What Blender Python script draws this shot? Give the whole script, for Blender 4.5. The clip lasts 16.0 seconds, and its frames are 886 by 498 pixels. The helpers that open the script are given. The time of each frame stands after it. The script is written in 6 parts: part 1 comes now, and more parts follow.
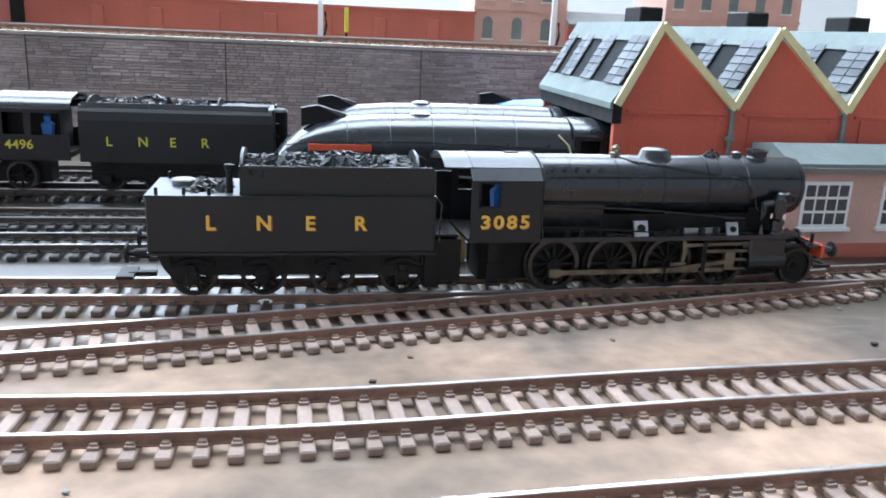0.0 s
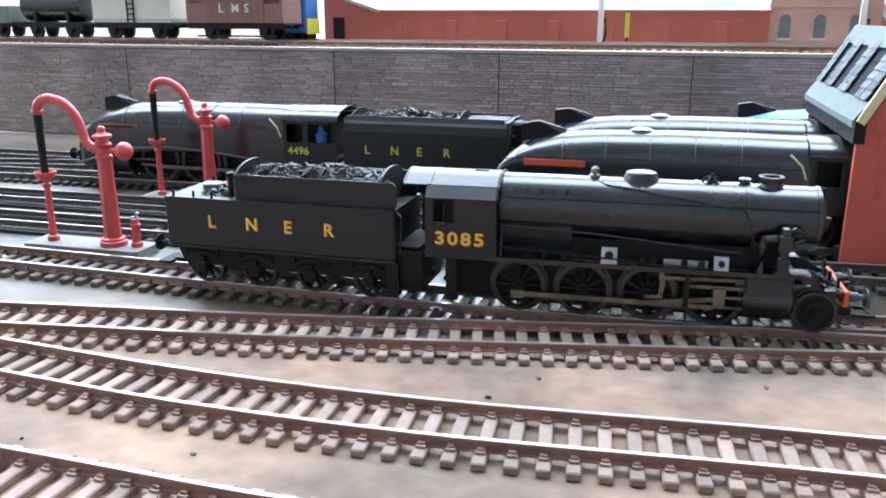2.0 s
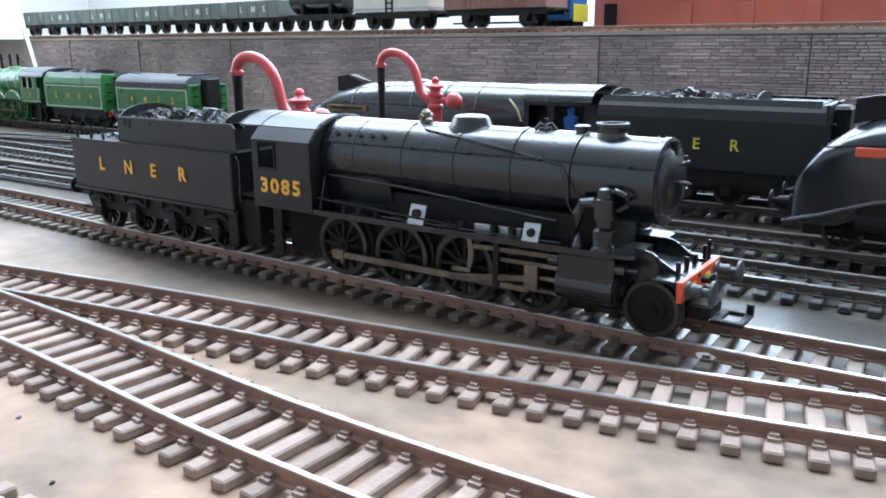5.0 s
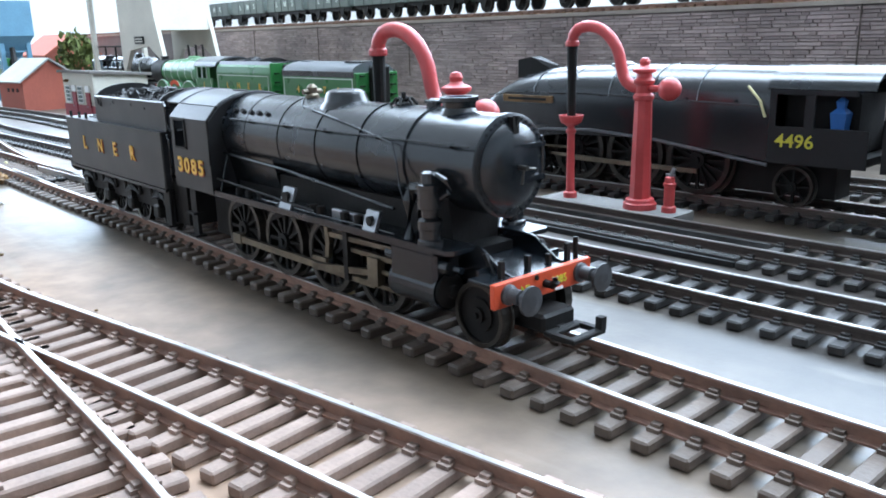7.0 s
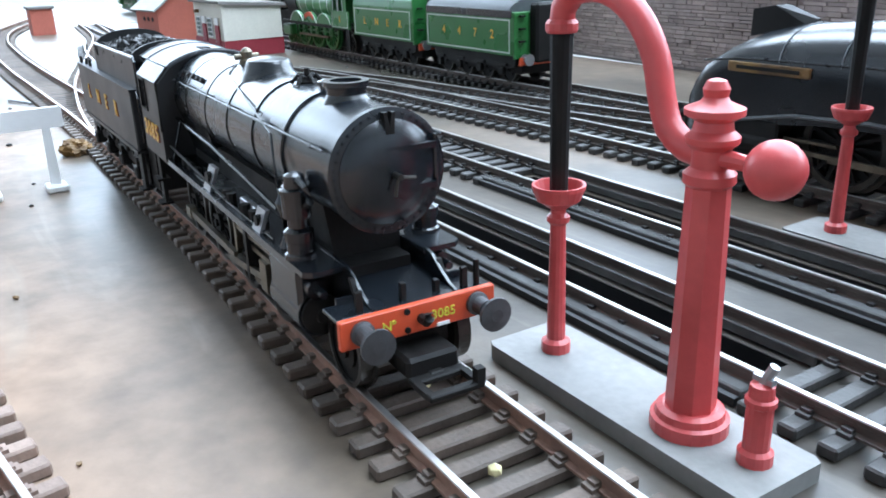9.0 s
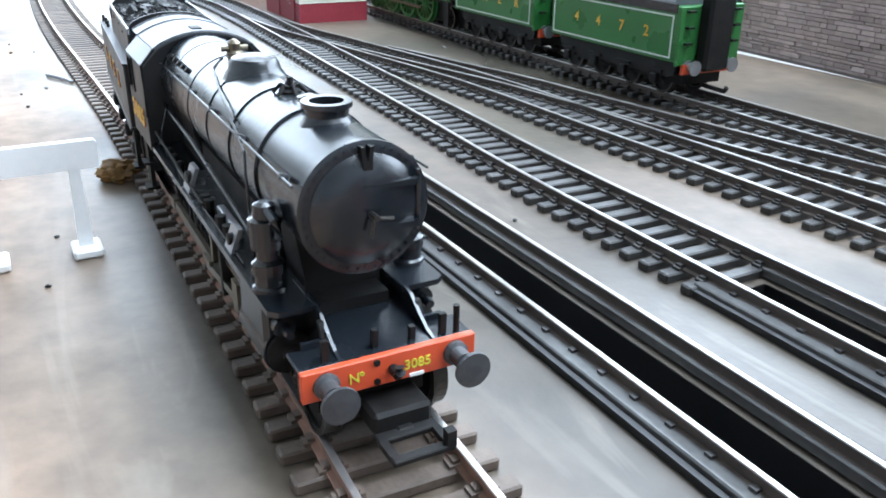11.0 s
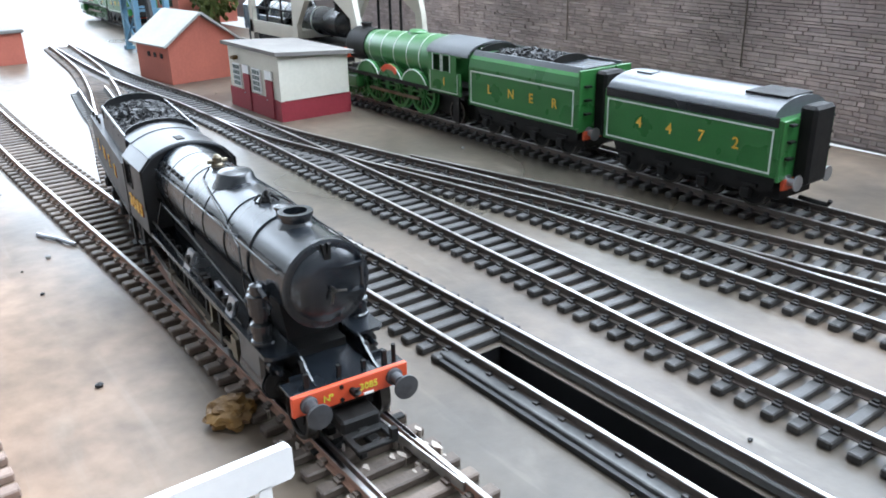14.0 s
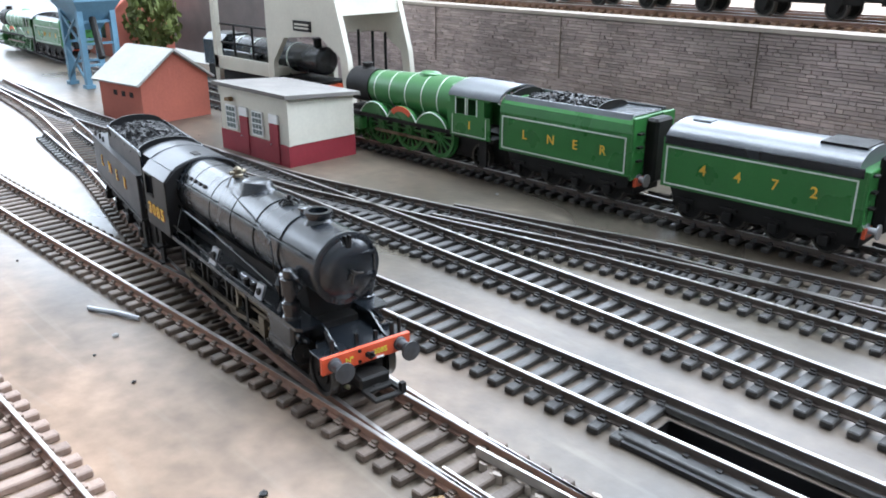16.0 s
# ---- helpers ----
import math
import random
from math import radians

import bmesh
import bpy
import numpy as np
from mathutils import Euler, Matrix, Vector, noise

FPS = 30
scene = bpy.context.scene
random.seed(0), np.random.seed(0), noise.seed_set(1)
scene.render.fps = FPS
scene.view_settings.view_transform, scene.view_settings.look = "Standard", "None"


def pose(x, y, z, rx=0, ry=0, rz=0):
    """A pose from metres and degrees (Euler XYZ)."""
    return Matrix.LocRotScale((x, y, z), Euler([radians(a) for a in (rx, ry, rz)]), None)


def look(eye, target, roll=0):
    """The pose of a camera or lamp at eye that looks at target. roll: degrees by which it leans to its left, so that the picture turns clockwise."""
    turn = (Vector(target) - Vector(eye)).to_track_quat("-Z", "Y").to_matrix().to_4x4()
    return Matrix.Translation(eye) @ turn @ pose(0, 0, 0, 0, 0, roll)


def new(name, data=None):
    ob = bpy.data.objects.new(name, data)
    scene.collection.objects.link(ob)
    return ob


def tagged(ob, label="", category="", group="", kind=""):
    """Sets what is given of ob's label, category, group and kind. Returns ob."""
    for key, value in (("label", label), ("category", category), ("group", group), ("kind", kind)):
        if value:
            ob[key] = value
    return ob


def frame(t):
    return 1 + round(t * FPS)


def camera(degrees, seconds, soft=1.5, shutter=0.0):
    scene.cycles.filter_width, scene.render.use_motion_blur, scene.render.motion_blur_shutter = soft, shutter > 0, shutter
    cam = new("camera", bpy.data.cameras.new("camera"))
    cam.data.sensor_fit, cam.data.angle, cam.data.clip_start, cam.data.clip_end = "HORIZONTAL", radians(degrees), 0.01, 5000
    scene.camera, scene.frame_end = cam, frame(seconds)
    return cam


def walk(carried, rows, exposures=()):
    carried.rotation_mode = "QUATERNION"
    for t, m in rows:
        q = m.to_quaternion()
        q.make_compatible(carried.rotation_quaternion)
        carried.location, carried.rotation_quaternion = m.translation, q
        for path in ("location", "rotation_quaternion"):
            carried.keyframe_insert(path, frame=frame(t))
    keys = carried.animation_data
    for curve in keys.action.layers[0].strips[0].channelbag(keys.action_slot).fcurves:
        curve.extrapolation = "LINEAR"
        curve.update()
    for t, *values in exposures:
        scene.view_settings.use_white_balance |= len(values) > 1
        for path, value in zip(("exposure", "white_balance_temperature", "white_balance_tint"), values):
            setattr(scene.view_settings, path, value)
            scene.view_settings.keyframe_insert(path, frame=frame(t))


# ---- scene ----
# ---------------- camera ----------------
cam = camera(57.1, 16.0, soft=1.8)
PATH = [
    (0, (0.0150, -0.2404, 0.0847), (0.0460, -0.0497, 0.0328), 2.54),
    (0.5, (0.0278, -0.2473, 0.0890), (0.0359, -0.0544, 0.0367), 2.18),
    (1, (0.0492, -0.2488, 0.0971), (0.0327, -0.0570, 0.0429), 1.56),
    (1.5, (0.0553, -0.2493, 0.0974), (0.0186, -0.0606, 0.0423), 0.42),
    (2, (0.0674, -0.2452, 0.0963), (0.0180, -0.0594, 0.0410), 0.08),
    (2.5, (0.0743, -0.2376, 0.0922), (0.0151, -0.0548, 0.0369), 0.66),
    (3, (0.0752, -0.2267, 0.0868), (0.0055, -0.0473, 0.0324), 0.81),
    (3.5, (0.0723, -0.2097, 0.0814), (-0.0070, -0.0340, 0.0281), 0.08),
    (4, (0.0671, -0.1957, 0.0781), (-0.0222, -0.0247, 0.0256), -0.62),
    (4.5, (0.0555, -0.1828, 0.0731), (-0.0440, -0.0168, 0.0224), -0.41),
    (5, (0.0443, -0.1662, 0.0681), (-0.0639, -0.0055, 0.0186), -0.35),
    (5.2, (0.0413, -0.1614, 0.0689), (-0.0707, -0.0036, 0.0184), -0.70),
    (7.5, (-0.0236, -0.0855, 0.0600), (-0.1712, 0.0382, 0.0063), -1.06),
    (8, (-0.0421, -0.0721, 0.0597), (-0.1937, 0.0441, 0.0006), -0.78),
    (8.5, (-0.0622, -0.0568, 0.0639), (-0.2183, 0.0516, 0.0015), -1.18),
    (9, (-0.0832, -0.0449, 0.0686), (-0.2428, 0.0542, 0.0002), -1.85),
    (9.2, (-0.0927, -0.0401, 0.0670), (-0.2535, 0.0541, -0.0056), -0.65),
    (11.3, (-0.1840, -0.0256, 0.0806), (-0.3448, 0.0623, 0.0004), 1.00),
    (11.5, (-0.1888, -0.0268, 0.0823), (-0.3495, 0.0620, 0.0029), 1.10),
    (12, (-0.2012, -0.0288, 0.0848), (-0.3621, 0.0611, 0.0073), 0.90),
    (12.5, (-0.2184, -0.0355, 0.0876), (-0.3786, 0.0556, 0.0099), 1.01),
    (13, (-0.2320, -0.0427, 0.0943), (-0.3905, 0.0516, 0.0169), -0.06),
    (13.5, (-0.2471, -0.0504, 0.1013), (-0.4018, 0.0513, 0.0256), -1.22),
    (14, (-0.2590, -0.0565, 0.1066), (-0.4081, 0.0539, 0.0319), -1.31),
    (14.5, (-0.2755, -0.0684, 0.1102), (-0.4191, 0.0491, 0.0356), -0.35),
    (15, (-0.2914, -0.0835, 0.1135), (-0.4316, 0.0381, 0.0389), -0.40),
    (15.5, (-0.2989, -0.0915, 0.1155), (-0.4349, 0.0354, 0.0420), 1.04),
    (16, (-0.3170, -0.0979, 0.1152), (-0.4509, 0.0332, 0.0453), -0.16),
]
walk(cam, [(t, look(eye, target, roll)) for t, eye, target, roll in PATH], [(0.0, 0.12, 6300, 11), (5.0, 0.16, 6150, 9), (8.0, 0.1, 6050, 8), (11.5, 0.26, 6350, 9), (13.0, 0.3, 6450, 10), (14.0, 0.12, 6500, 11), (16.0, 0.06, 6550, 12)])

# ---------------- light ----------------
MM = 0.001
world = bpy.data.worlds.new("room_sky")
scene.world = world
world.use_nodes = True
wn = world.node_tree.nodes
sky = wn.new("ShaderNodeTexSky")
sky.sky_type, sky.sun_disc = "NISHITA", False
sky.sun_elevation, sky.sun_rotation = radians(40), radians(20)
world.node_tree.links.new(sky.outputs[0], wn["Background"].inputs[0])
wn["Background"].inputs[1].default_value = 0.12


def window_lamp(name, loc, target, sx, sy, power, colour):
    """Daylight that comes in through a window opening of the room."""
    d = bpy.data.lights.new(name, "AREA")
    d.shape, d.size, d.size_y, d.energy, d.color = "RECTANGLE", sx, sy, power, colour
    ob = new(name, d)
    ob.matrix_world = look(loc, target)
    return ob


window_lamp("window_light", (-0.5, 1.78, 1.0), (-0.5, 0.0, 0.55), 3.2, 0.95, 98, (0.72, 0.85, 1.0))
window_lamp("window_light", (-2.95, 0.1, 0.8), (0.0, 0.1, 0.3), 1.9, 0.95, 46, (0.74, 0.86, 1.0))
window_lamp("rooflight", (-0.5, 0.35, 1.46), (-0.5, 0.15, 0.0), 2.6, 1.1, 138, (0.725, 0.85, 1.0))

# ---------------- materials ----------------
def mat(name, col, rough=0.6, metal=0.0, var=0.25, scale=60.0, bump=0.15, bscale=400.0, col2=None, spec=0.5, per_object=0.0, clear=0.0):
    """Painted or moulded surface with two scales of colour variation, worn gloss and fine relief."""
    m = bpy.data.materials.new(name)
    m.use_nodes = True
    nt = m.node_tree
    n, l = nt.nodes, nt.links
    b = n["Principled BSDF"]
    co = n.new("ShaderNodeTexCoord")
    n1, n2 = n.new("ShaderNodeTexNoise"), n.new("ShaderNodeTexNoise")
    n1.inputs["Scale"].default_value, n1.inputs["Detail"].default_value = scale, 5
    n2.inputs["Scale"].default_value, n2.inputs["Detail"].default_value = bscale, 3
    l.new(co.outputs["Object"], n1.inputs["Vector"])
    l.new(co.outputs["Object"], n2.inputs["Vector"])
    ramp = n.new("ShaderNodeMapRange")
    ramp.inputs["From Min"].default_value, ramp.inputs["From Max"].default_value = 0.3, 0.7
    l.new(n1.outputs[0], ramp.inputs["Value"])
    mix = n.new("ShaderNodeMix")
    mix.data_type = "RGBA"
    dark = col2 or tuple(c * (1 - var) for c in col)
    mix.inputs[6].default_value, mix.inputs[7].default_value = (*dark, 1), (*col, 1)
    l.new(ramp.outputs[0], mix.inputs[0])
    hsv = n.new("ShaderNodeHueSaturation")
    l.new(mix.outputs[2], hsv.inputs["Color"])
    val = n.new("ShaderNodeMapRange")
    val.inputs["To Min"].default_value, val.inputs["To Max"].default_value = 1 - var * 0.7, 1 + var * 0.5
    l.new(n2.outputs[0], val.inputs["Value"])
    if per_object:
        info, add = n.new("ShaderNodeObjectInfo"), n.new("ShaderNodeMath")
        rng = n.new("ShaderNodeMapRange")
        rng.inputs["To Min"].default_value, rng.inputs["To Max"].default_value = 1 - per_object, 1 + per_object
        l.new(info.outputs["Random"], rng.inputs["Value"])
        add.operation = "MULTIPLY"
        l.new(val.outputs[0], add.inputs[0])
        l.new(rng.outputs[0], add.inputs[1])
        l.new(add.outputs[0], hsv.inputs["Value"])
    else:
        l.new(val.outputs[0], hsv.inputs["Value"])
    l.new(hsv.outputs[0], b.inputs["Base Color"])
    rr = n.new("ShaderNodeMapRange")
    rr.inputs["To Min"].default_value, rr.inputs["To Max"].default_value = max(0.03, rough - 0.12), min(1, rough + 0.12)
    l.new(n1.outputs[0], rr.inputs["Value"])
    l.new(rr.outputs[0], b.inputs["Roughness"])
    b.inputs["Metallic"].default_value = metal
    b.inputs["Specular IOR Level"].default_value = spec
    b.inputs["Coat Weight"].default_value = clear
    if bump:
        bp = n.new("ShaderNodeBump")
        bp.inputs["Strength"].default_value, bp.inputs["Distance"].default_value = bump, 0.0004
        l.new(n2.outputs[0], bp.inputs["Height"])
        l.new(bp.outputs[0], b.inputs["Normal"])
    return m


def ground_mat():
    """Grey-painted baseboard: pinkish brown ballast dust in places, oil stains and scuffs."""
    m = mat("baseboard_paint", (0.100, 0.088, 0.068), 0.40, 0, 0.45, 11, 0.2, 330)
    n, l = m.node_tree.nodes, m.node_tree.links
    b = n["Principled BSDF"]
    src = b.inputs["Base Color"].links[0].from_socket
    co = n["Texture Coordinate"]
    big, oil, sep = n.new("ShaderNodeTexNoise"), n.new("ShaderNodeTexNoise"), n.new("ShaderNodeSeparateXYZ")
    big.inputs["Scale"].default_value, oil.inputs["Scale"].default_value = 5.0, 16.0
    oil.inputs["Detail"].default_value = 6
    for x in (big, oil, sep):
        l.new(co.outputs["Object"], x.inputs[0])
    # brown dust lies on the near side of the yard, thinning towards the sheds
    yr = n.new("ShaderNodeMapRange")
    yr.inputs["From Min"].default_value, yr.inputs["From Max"].default_value = 0.004, -0.055
    l.new(sep.outputs["Y"], yr.inputs["Value"])
    wob = n.new("ShaderNodeMath")
    wob.operation = "MULTIPLY_ADD"
    wob.inputs[1].default_value, wob.inputs[2].default_value = 1.6, -0.66
    l.new(big.outputs[0], wob.inputs[0])
    add = n.new("ShaderNodeMath")
    add.use_clamp = True
    l.new(yr.outputs[0], add.inputs[0])
    l.new(wob.outputs[0], add.inputs[1])
    mx = n.new("ShaderNodeMix")
    mx.data_type = "RGBA"
    mx.inputs[7].default_value = (0.325, 0.217, 0.150, 1)
    l.new(add.outputs[0], mx.inputs[0])
    l.new(src, mx.inputs[6])
    om = n.new("ShaderNodeMapRange")
    om.inputs["From Min"].default_value, om.inputs["From Max"].default_value = 0.50, 0.70
    om.inputs["To Max"].default_value = 0.62
    l.new(oil.outputs[0], om.inputs["Value"])
    mo = n.new("ShaderNodeMix")
    mo.data_type = "RGBA"
    mo.inputs[7].default_value = (0.045, 0.042, 0.04, 1)
    l.new(om.outputs[0], mo.inputs[0])
    l.new(mx.outputs[2], mo.inputs[6])
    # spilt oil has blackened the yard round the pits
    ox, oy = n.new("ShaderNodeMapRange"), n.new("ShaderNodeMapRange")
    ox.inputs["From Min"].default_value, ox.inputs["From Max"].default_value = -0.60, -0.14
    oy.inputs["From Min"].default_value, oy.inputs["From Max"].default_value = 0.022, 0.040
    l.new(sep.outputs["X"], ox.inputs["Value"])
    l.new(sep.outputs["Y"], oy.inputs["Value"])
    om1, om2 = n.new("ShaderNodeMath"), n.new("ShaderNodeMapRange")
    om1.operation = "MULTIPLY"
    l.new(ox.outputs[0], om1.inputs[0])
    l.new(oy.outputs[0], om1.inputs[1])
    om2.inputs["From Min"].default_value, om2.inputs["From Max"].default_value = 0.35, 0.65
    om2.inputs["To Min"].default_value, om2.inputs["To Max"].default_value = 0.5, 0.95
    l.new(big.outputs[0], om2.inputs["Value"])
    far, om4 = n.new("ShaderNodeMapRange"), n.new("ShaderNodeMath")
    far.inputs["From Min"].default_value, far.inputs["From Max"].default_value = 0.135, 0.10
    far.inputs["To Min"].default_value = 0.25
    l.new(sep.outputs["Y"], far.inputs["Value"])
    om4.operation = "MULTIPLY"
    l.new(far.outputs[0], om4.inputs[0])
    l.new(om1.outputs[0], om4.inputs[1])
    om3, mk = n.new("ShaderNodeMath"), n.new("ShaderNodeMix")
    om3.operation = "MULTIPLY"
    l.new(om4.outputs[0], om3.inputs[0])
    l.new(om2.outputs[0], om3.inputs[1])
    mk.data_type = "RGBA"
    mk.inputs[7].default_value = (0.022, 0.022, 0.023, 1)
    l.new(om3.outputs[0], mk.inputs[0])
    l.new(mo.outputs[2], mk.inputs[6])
    # broad brown staining, walked and wiped into the paint
    st, sm, mst = n.new("ShaderNodeTexNoise"), n.new("ShaderNodeMapRange"), n.new("ShaderNodeMix")
    st.inputs["Scale"].default_value, st.inputs["Detail"].default_value, st.inputs["Distortion"].default_value = 7.5, 9, 0.8
    l.new(co.outputs["Object"], st.inputs[0])
    sm.inputs["From Min"].default_value, sm.inputs["From Max"].default_value, sm.inputs["To Max"].default_value = 0.44, 0.66, 0.7
    l.new(st.outputs[0], sm.inputs["Value"])
    mst.data_type = "RGBA"
    mst.inputs[7].default_value = (0.062, 0.050, 0.036, 1)
    l.new(sm.outputs[0], mst.inputs[0])
    l.new(mk.outputs[2], mst.inputs[6])
    # fine grit and pale scuffs over everything
    grit, scuff = n.new("ShaderNodeTexNoise"), n.new("ShaderNodeTexNoise")
    grit.inputs["Scale"].default_value, grit.inputs["Detail"].default_value = 120.0, 8
    scuff.inputs["Scale"].default_value, scuff.inputs["Detail"].default_value = 34.0, 7
    scuff.inputs["Distortion"].default_value = 1.8
    l.new(co.outputs["Object"], grit.inputs[0])
    mp = n.new("ShaderNodeMapping")
    mp.inputs["Scale"].default_value, mp.inputs["Rotation"].default_value = (0.3, 1.6, 1.0), (0, 0, 0.35)
    l.new(co.outputs["Object"], mp.inputs[0])
    l.new(mp.outputs[0], scuff.inputs[0])
    gv, sv = n.new("ShaderNodeMapRange"), n.new("ShaderNodeMapRange")
    gv.inputs["From Min"].default_value, gv.inputs["From Max"].default_value = 0.3, 0.7
    gv.inputs["To Min"].default_value, gv.inputs["To Max"].default_value = 0.78, 1.2
    sv.inputs["From Min"].default_value, sv.inputs["From Max"].default_value = 0.60, 0.78
    sv.inputs["To Max"].default_value = 0.35
    l.new(grit.outputs[0], gv.inputs["Value"])
    l.new(scuff.outputs[0], sv.inputs["Value"])
    gh = n.new("ShaderNodeHueSaturation")
    l.new(gv.outputs[0], gh.inputs["Value"])
    l.new(mst.outputs[2], gh.inputs["Color"])
    ms = n.new("ShaderNodeMix")
    ms.data_type = "RGBA"
    ms.inputs[7].default_value = (0.30, 0.26, 0.21, 1)
    l.new(sv.outputs[0], ms.inputs[0])
    l.new(gh.outputs[0], ms.inputs[6])
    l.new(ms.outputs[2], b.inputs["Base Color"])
    # dust is dull, bare paint has a low sheen
    rg = n.new("ShaderNodeMapRange")
    rg.inputs["To Min"].default_value, rg.inputs["To Max"].default_value = 0.27, 0.82
    l.new(add.outputs[0], rg.inputs["Value"])
    l.new(rg.outputs[0], b.inputs["Roughness"])
    b.inputs["Specular IOR Level"].default_value = 0.46
    return m


M_GROUND = ground_mat()
M_BLACK = mat("satin_black_paint", (0.0098, 0.0128, 0.0168), 0.25, 0, 0.35, 45, 0.06, 900, spec=0.7)
M_OILPLANK = mat("oily_grey_plank", (0.12, 0.12, 0.118), 0.2, 0, 0.4, 60, 0.15, 500, spec=0.6)
M_BLACK_SIDE = mat("black_sheet_paint", (0.0135, 0.0140, 0.0150), 0.45, 0, 0.3, 60, 0.05, 900, spec=0.4)
M_FRAME = mat("dull_black_frame", (0.006, 0.0058, 0.0056), 0.6, 0, 0.35, 120, 0.2, 700, col2=(0.011, 0.0095, 0.0085), spec=0.25)
M_STEEL = mat("oily_steel_rod", (0.24, 0.205, 0.15), 0.42, 0.85, 0.4, 200, 0.1, 900, col2=(0.10, 0.085, 0.065))
M_BRIGHT = mat("bare_bright_metal", (0.42, 0.43, 0.45), 0.4, 0.85, 0.2, 150, 0.05, 900)
M_TYRE = mat("wheel_tyre_steel", (0.085, 0.078, 0.07), 0.36, 0.8, 0.4, 200, 0.05, 900)
M_RUST = mat("rusty_rail_side", (0.30, 0.165, 0.115), 0.75, 0.1, 0.4, 90, 0.3, 800, col2=(0.18, 0.105, 0.08))
M_RAILTOP = mat("worn_rail_head", (0.52, 0.50, 0.48), 0.34, 0.9, 0.25, 60, 0.05, 900)
M_RAILDARK = mat("blackened_rail_side", (0.11, 0.085, 0.072), 0.6, 0.2, 0.4, 90, 0.3, 800)
M_SLEEP_BROWN = mat("brown_plastic_sleeper", (0.33, 0.236, 0.190), 0.72, 0, 0.3, 150, 0.35, 900, per_object=0.22)
M_SLEEP_DARK = mat("dark_brown_sleeper", (0.135, 0.1, 0.078), 0.62, 0, 0.35, 150, 0.35, 900, per_object=0.3)
M_SLEEP_BLACK = mat("oil_black_sleeper", (0.048, 0.045, 0.043), 0.5, 0, 0.35, 150, 0.3, 900, per_object=0.25)
M_SLEEP_UP = mat("rust_brown_sleeper", (0.22, 0.12, 0.065), 0.8, 0, 0.3, 120, 0.3, 900, per_object=0.2)
M_RED = mat("crane_red_enamel", (0.60, 0.085, 0.085), 0.38, 0, 0.18, 70, 0.1, 700, col2=(0.40, 0.045, 0.045))
M_BEAM = mat("vermilion_paint", (0.66, 0.085, 0.03), 0.42, 0, 0.15, 90, 0.06, 800)
M_YELLOW = mat("gold_transfer", (0.80, 0.47, 0.055), 0.45, 0, 0.12, 300, 0, 900)
M_LEMON = mat("lemon_transfer", (0.66, 0.60, 0.06), 0.45, 0, 0.12, 300, 0, 900)
M_SHADE = mat("red_letter_shade", (0.30, 0.07, 0.03), 0.5, 0, 0.1, 300, 0, 900)
M_GREEN = mat("apple_green_gloss", (0.033, 0.165, 0.042), 0.3, 0, 0.15, 50, 0.05, 800, col2=(0.028, 0.14, 0.036))
M_LINING = mat("pale_lining", (0.62, 0.68, 0.62), 0.5, 0, 0.1, 300, 0, 900)
M_SILVER = mat("grey_roof_paint", (0.13, 0.14, 0.15), 0.32, 0.1, 0.3, 40, 0.05, 700)
M_COAL = mat("crushed_coal", (0.013, 0.013, 0.014), 0.5, 0, 0.4, 300, 0.4, 900, spec=0.35)
M_BLUE = mat("garter_blue", (0.12, 0.34, 0.60), 0.35, 0, 0.15, 60, 0.05, 800)
M_FIGBLUE = mat("blue_moulding", (0.03, 0.14, 0.42), 0.6, 0, 0.15, 60, 0.05, 800)
M_BRICK = mat("red_brick_sheet", (0.62, 0.125, 0.075), 0.75, 0, 0.2, 25, 0.3, 500, col2=(0.50, 0.10, 0.062))
M_BRICK2 = mat("faded_red_brick", (0.50, 0.145, 0.10), 0.8, 0, 0.2, 30, 0.3, 500)
M_PALEBRICK = mat("pale_terracotta_brick", (0.64, 0.40, 0.33), 0.85, 0, 0.2, 40, 0.3, 600)
M_BARGE = mat("cream_bargeboard", (0.74, 0.66, 0.36), 0.6, 0, 0.15, 80, 0.1, 600)
M_SLATE = mat("grey_slate", (0.185, 0.20, 0.212), 0.85, 0, 0.3, 60, 0.25, 500, per_object=0.25, spec=0.2)
M_LEAD = mat("pale_lead_sheet", (0.19, 0.225, 0.215), 0.75, 0.0, 0.25, 40, 0.15, 500, spec=0.25)
M_DARKGLASS = mat("dark_roof_glass", (0.028, 0.031, 0.033), 0.85, 0, 0.3, 60, 0.03, 500, spec=0.1)
M_WHITE = mat("white_plastic", (0.84, 0.84, 0.83), 0.5, 0, 0.06, 60, 0.05, 600)
M_CREAM = mat("cream_render", (0.66, 0.63, 0.54), 0.7, 0, 0.14, 40, 0.2, 500)
M_MAROON = mat("maroon_dado", (0.31, 0.03, 0.045), 0.6, 0, 0.2, 40, 0.15, 500)
M_ROOFGREY = mat("felt_roof_grey", (0.21, 0.195, 0.18), 0.85, 0, 0.25, 50, 0.3, 500)
M_PALEROOF = mat("pale_asbestos_roof", (0.45, 0.45, 0.42), 0.75, 0, 0.2, 40, 0.2, 500)
M_STEELBLUE = mat("blue_grey_steelwork", (0.14, 0.30, 0.42), 0.55, 0, 0.25, 40, 0.1, 500)
M_CONCRETE = mat("concrete_slab", (0.24, 0.235, 0.225), 0.75, 0, 0.25, 60, 0.25, 600)
M_CASTING = mat("dull_grey_casting", (0.10, 0.10, 0.105), 0.5, 0.5, 0.35, 150, 0.1, 900)
M_CABROOF = mat("sooty_grey_roof", (0.05, 0.054, 0.06), 0.36, 0, 0.4, 40, 0.05, 700)
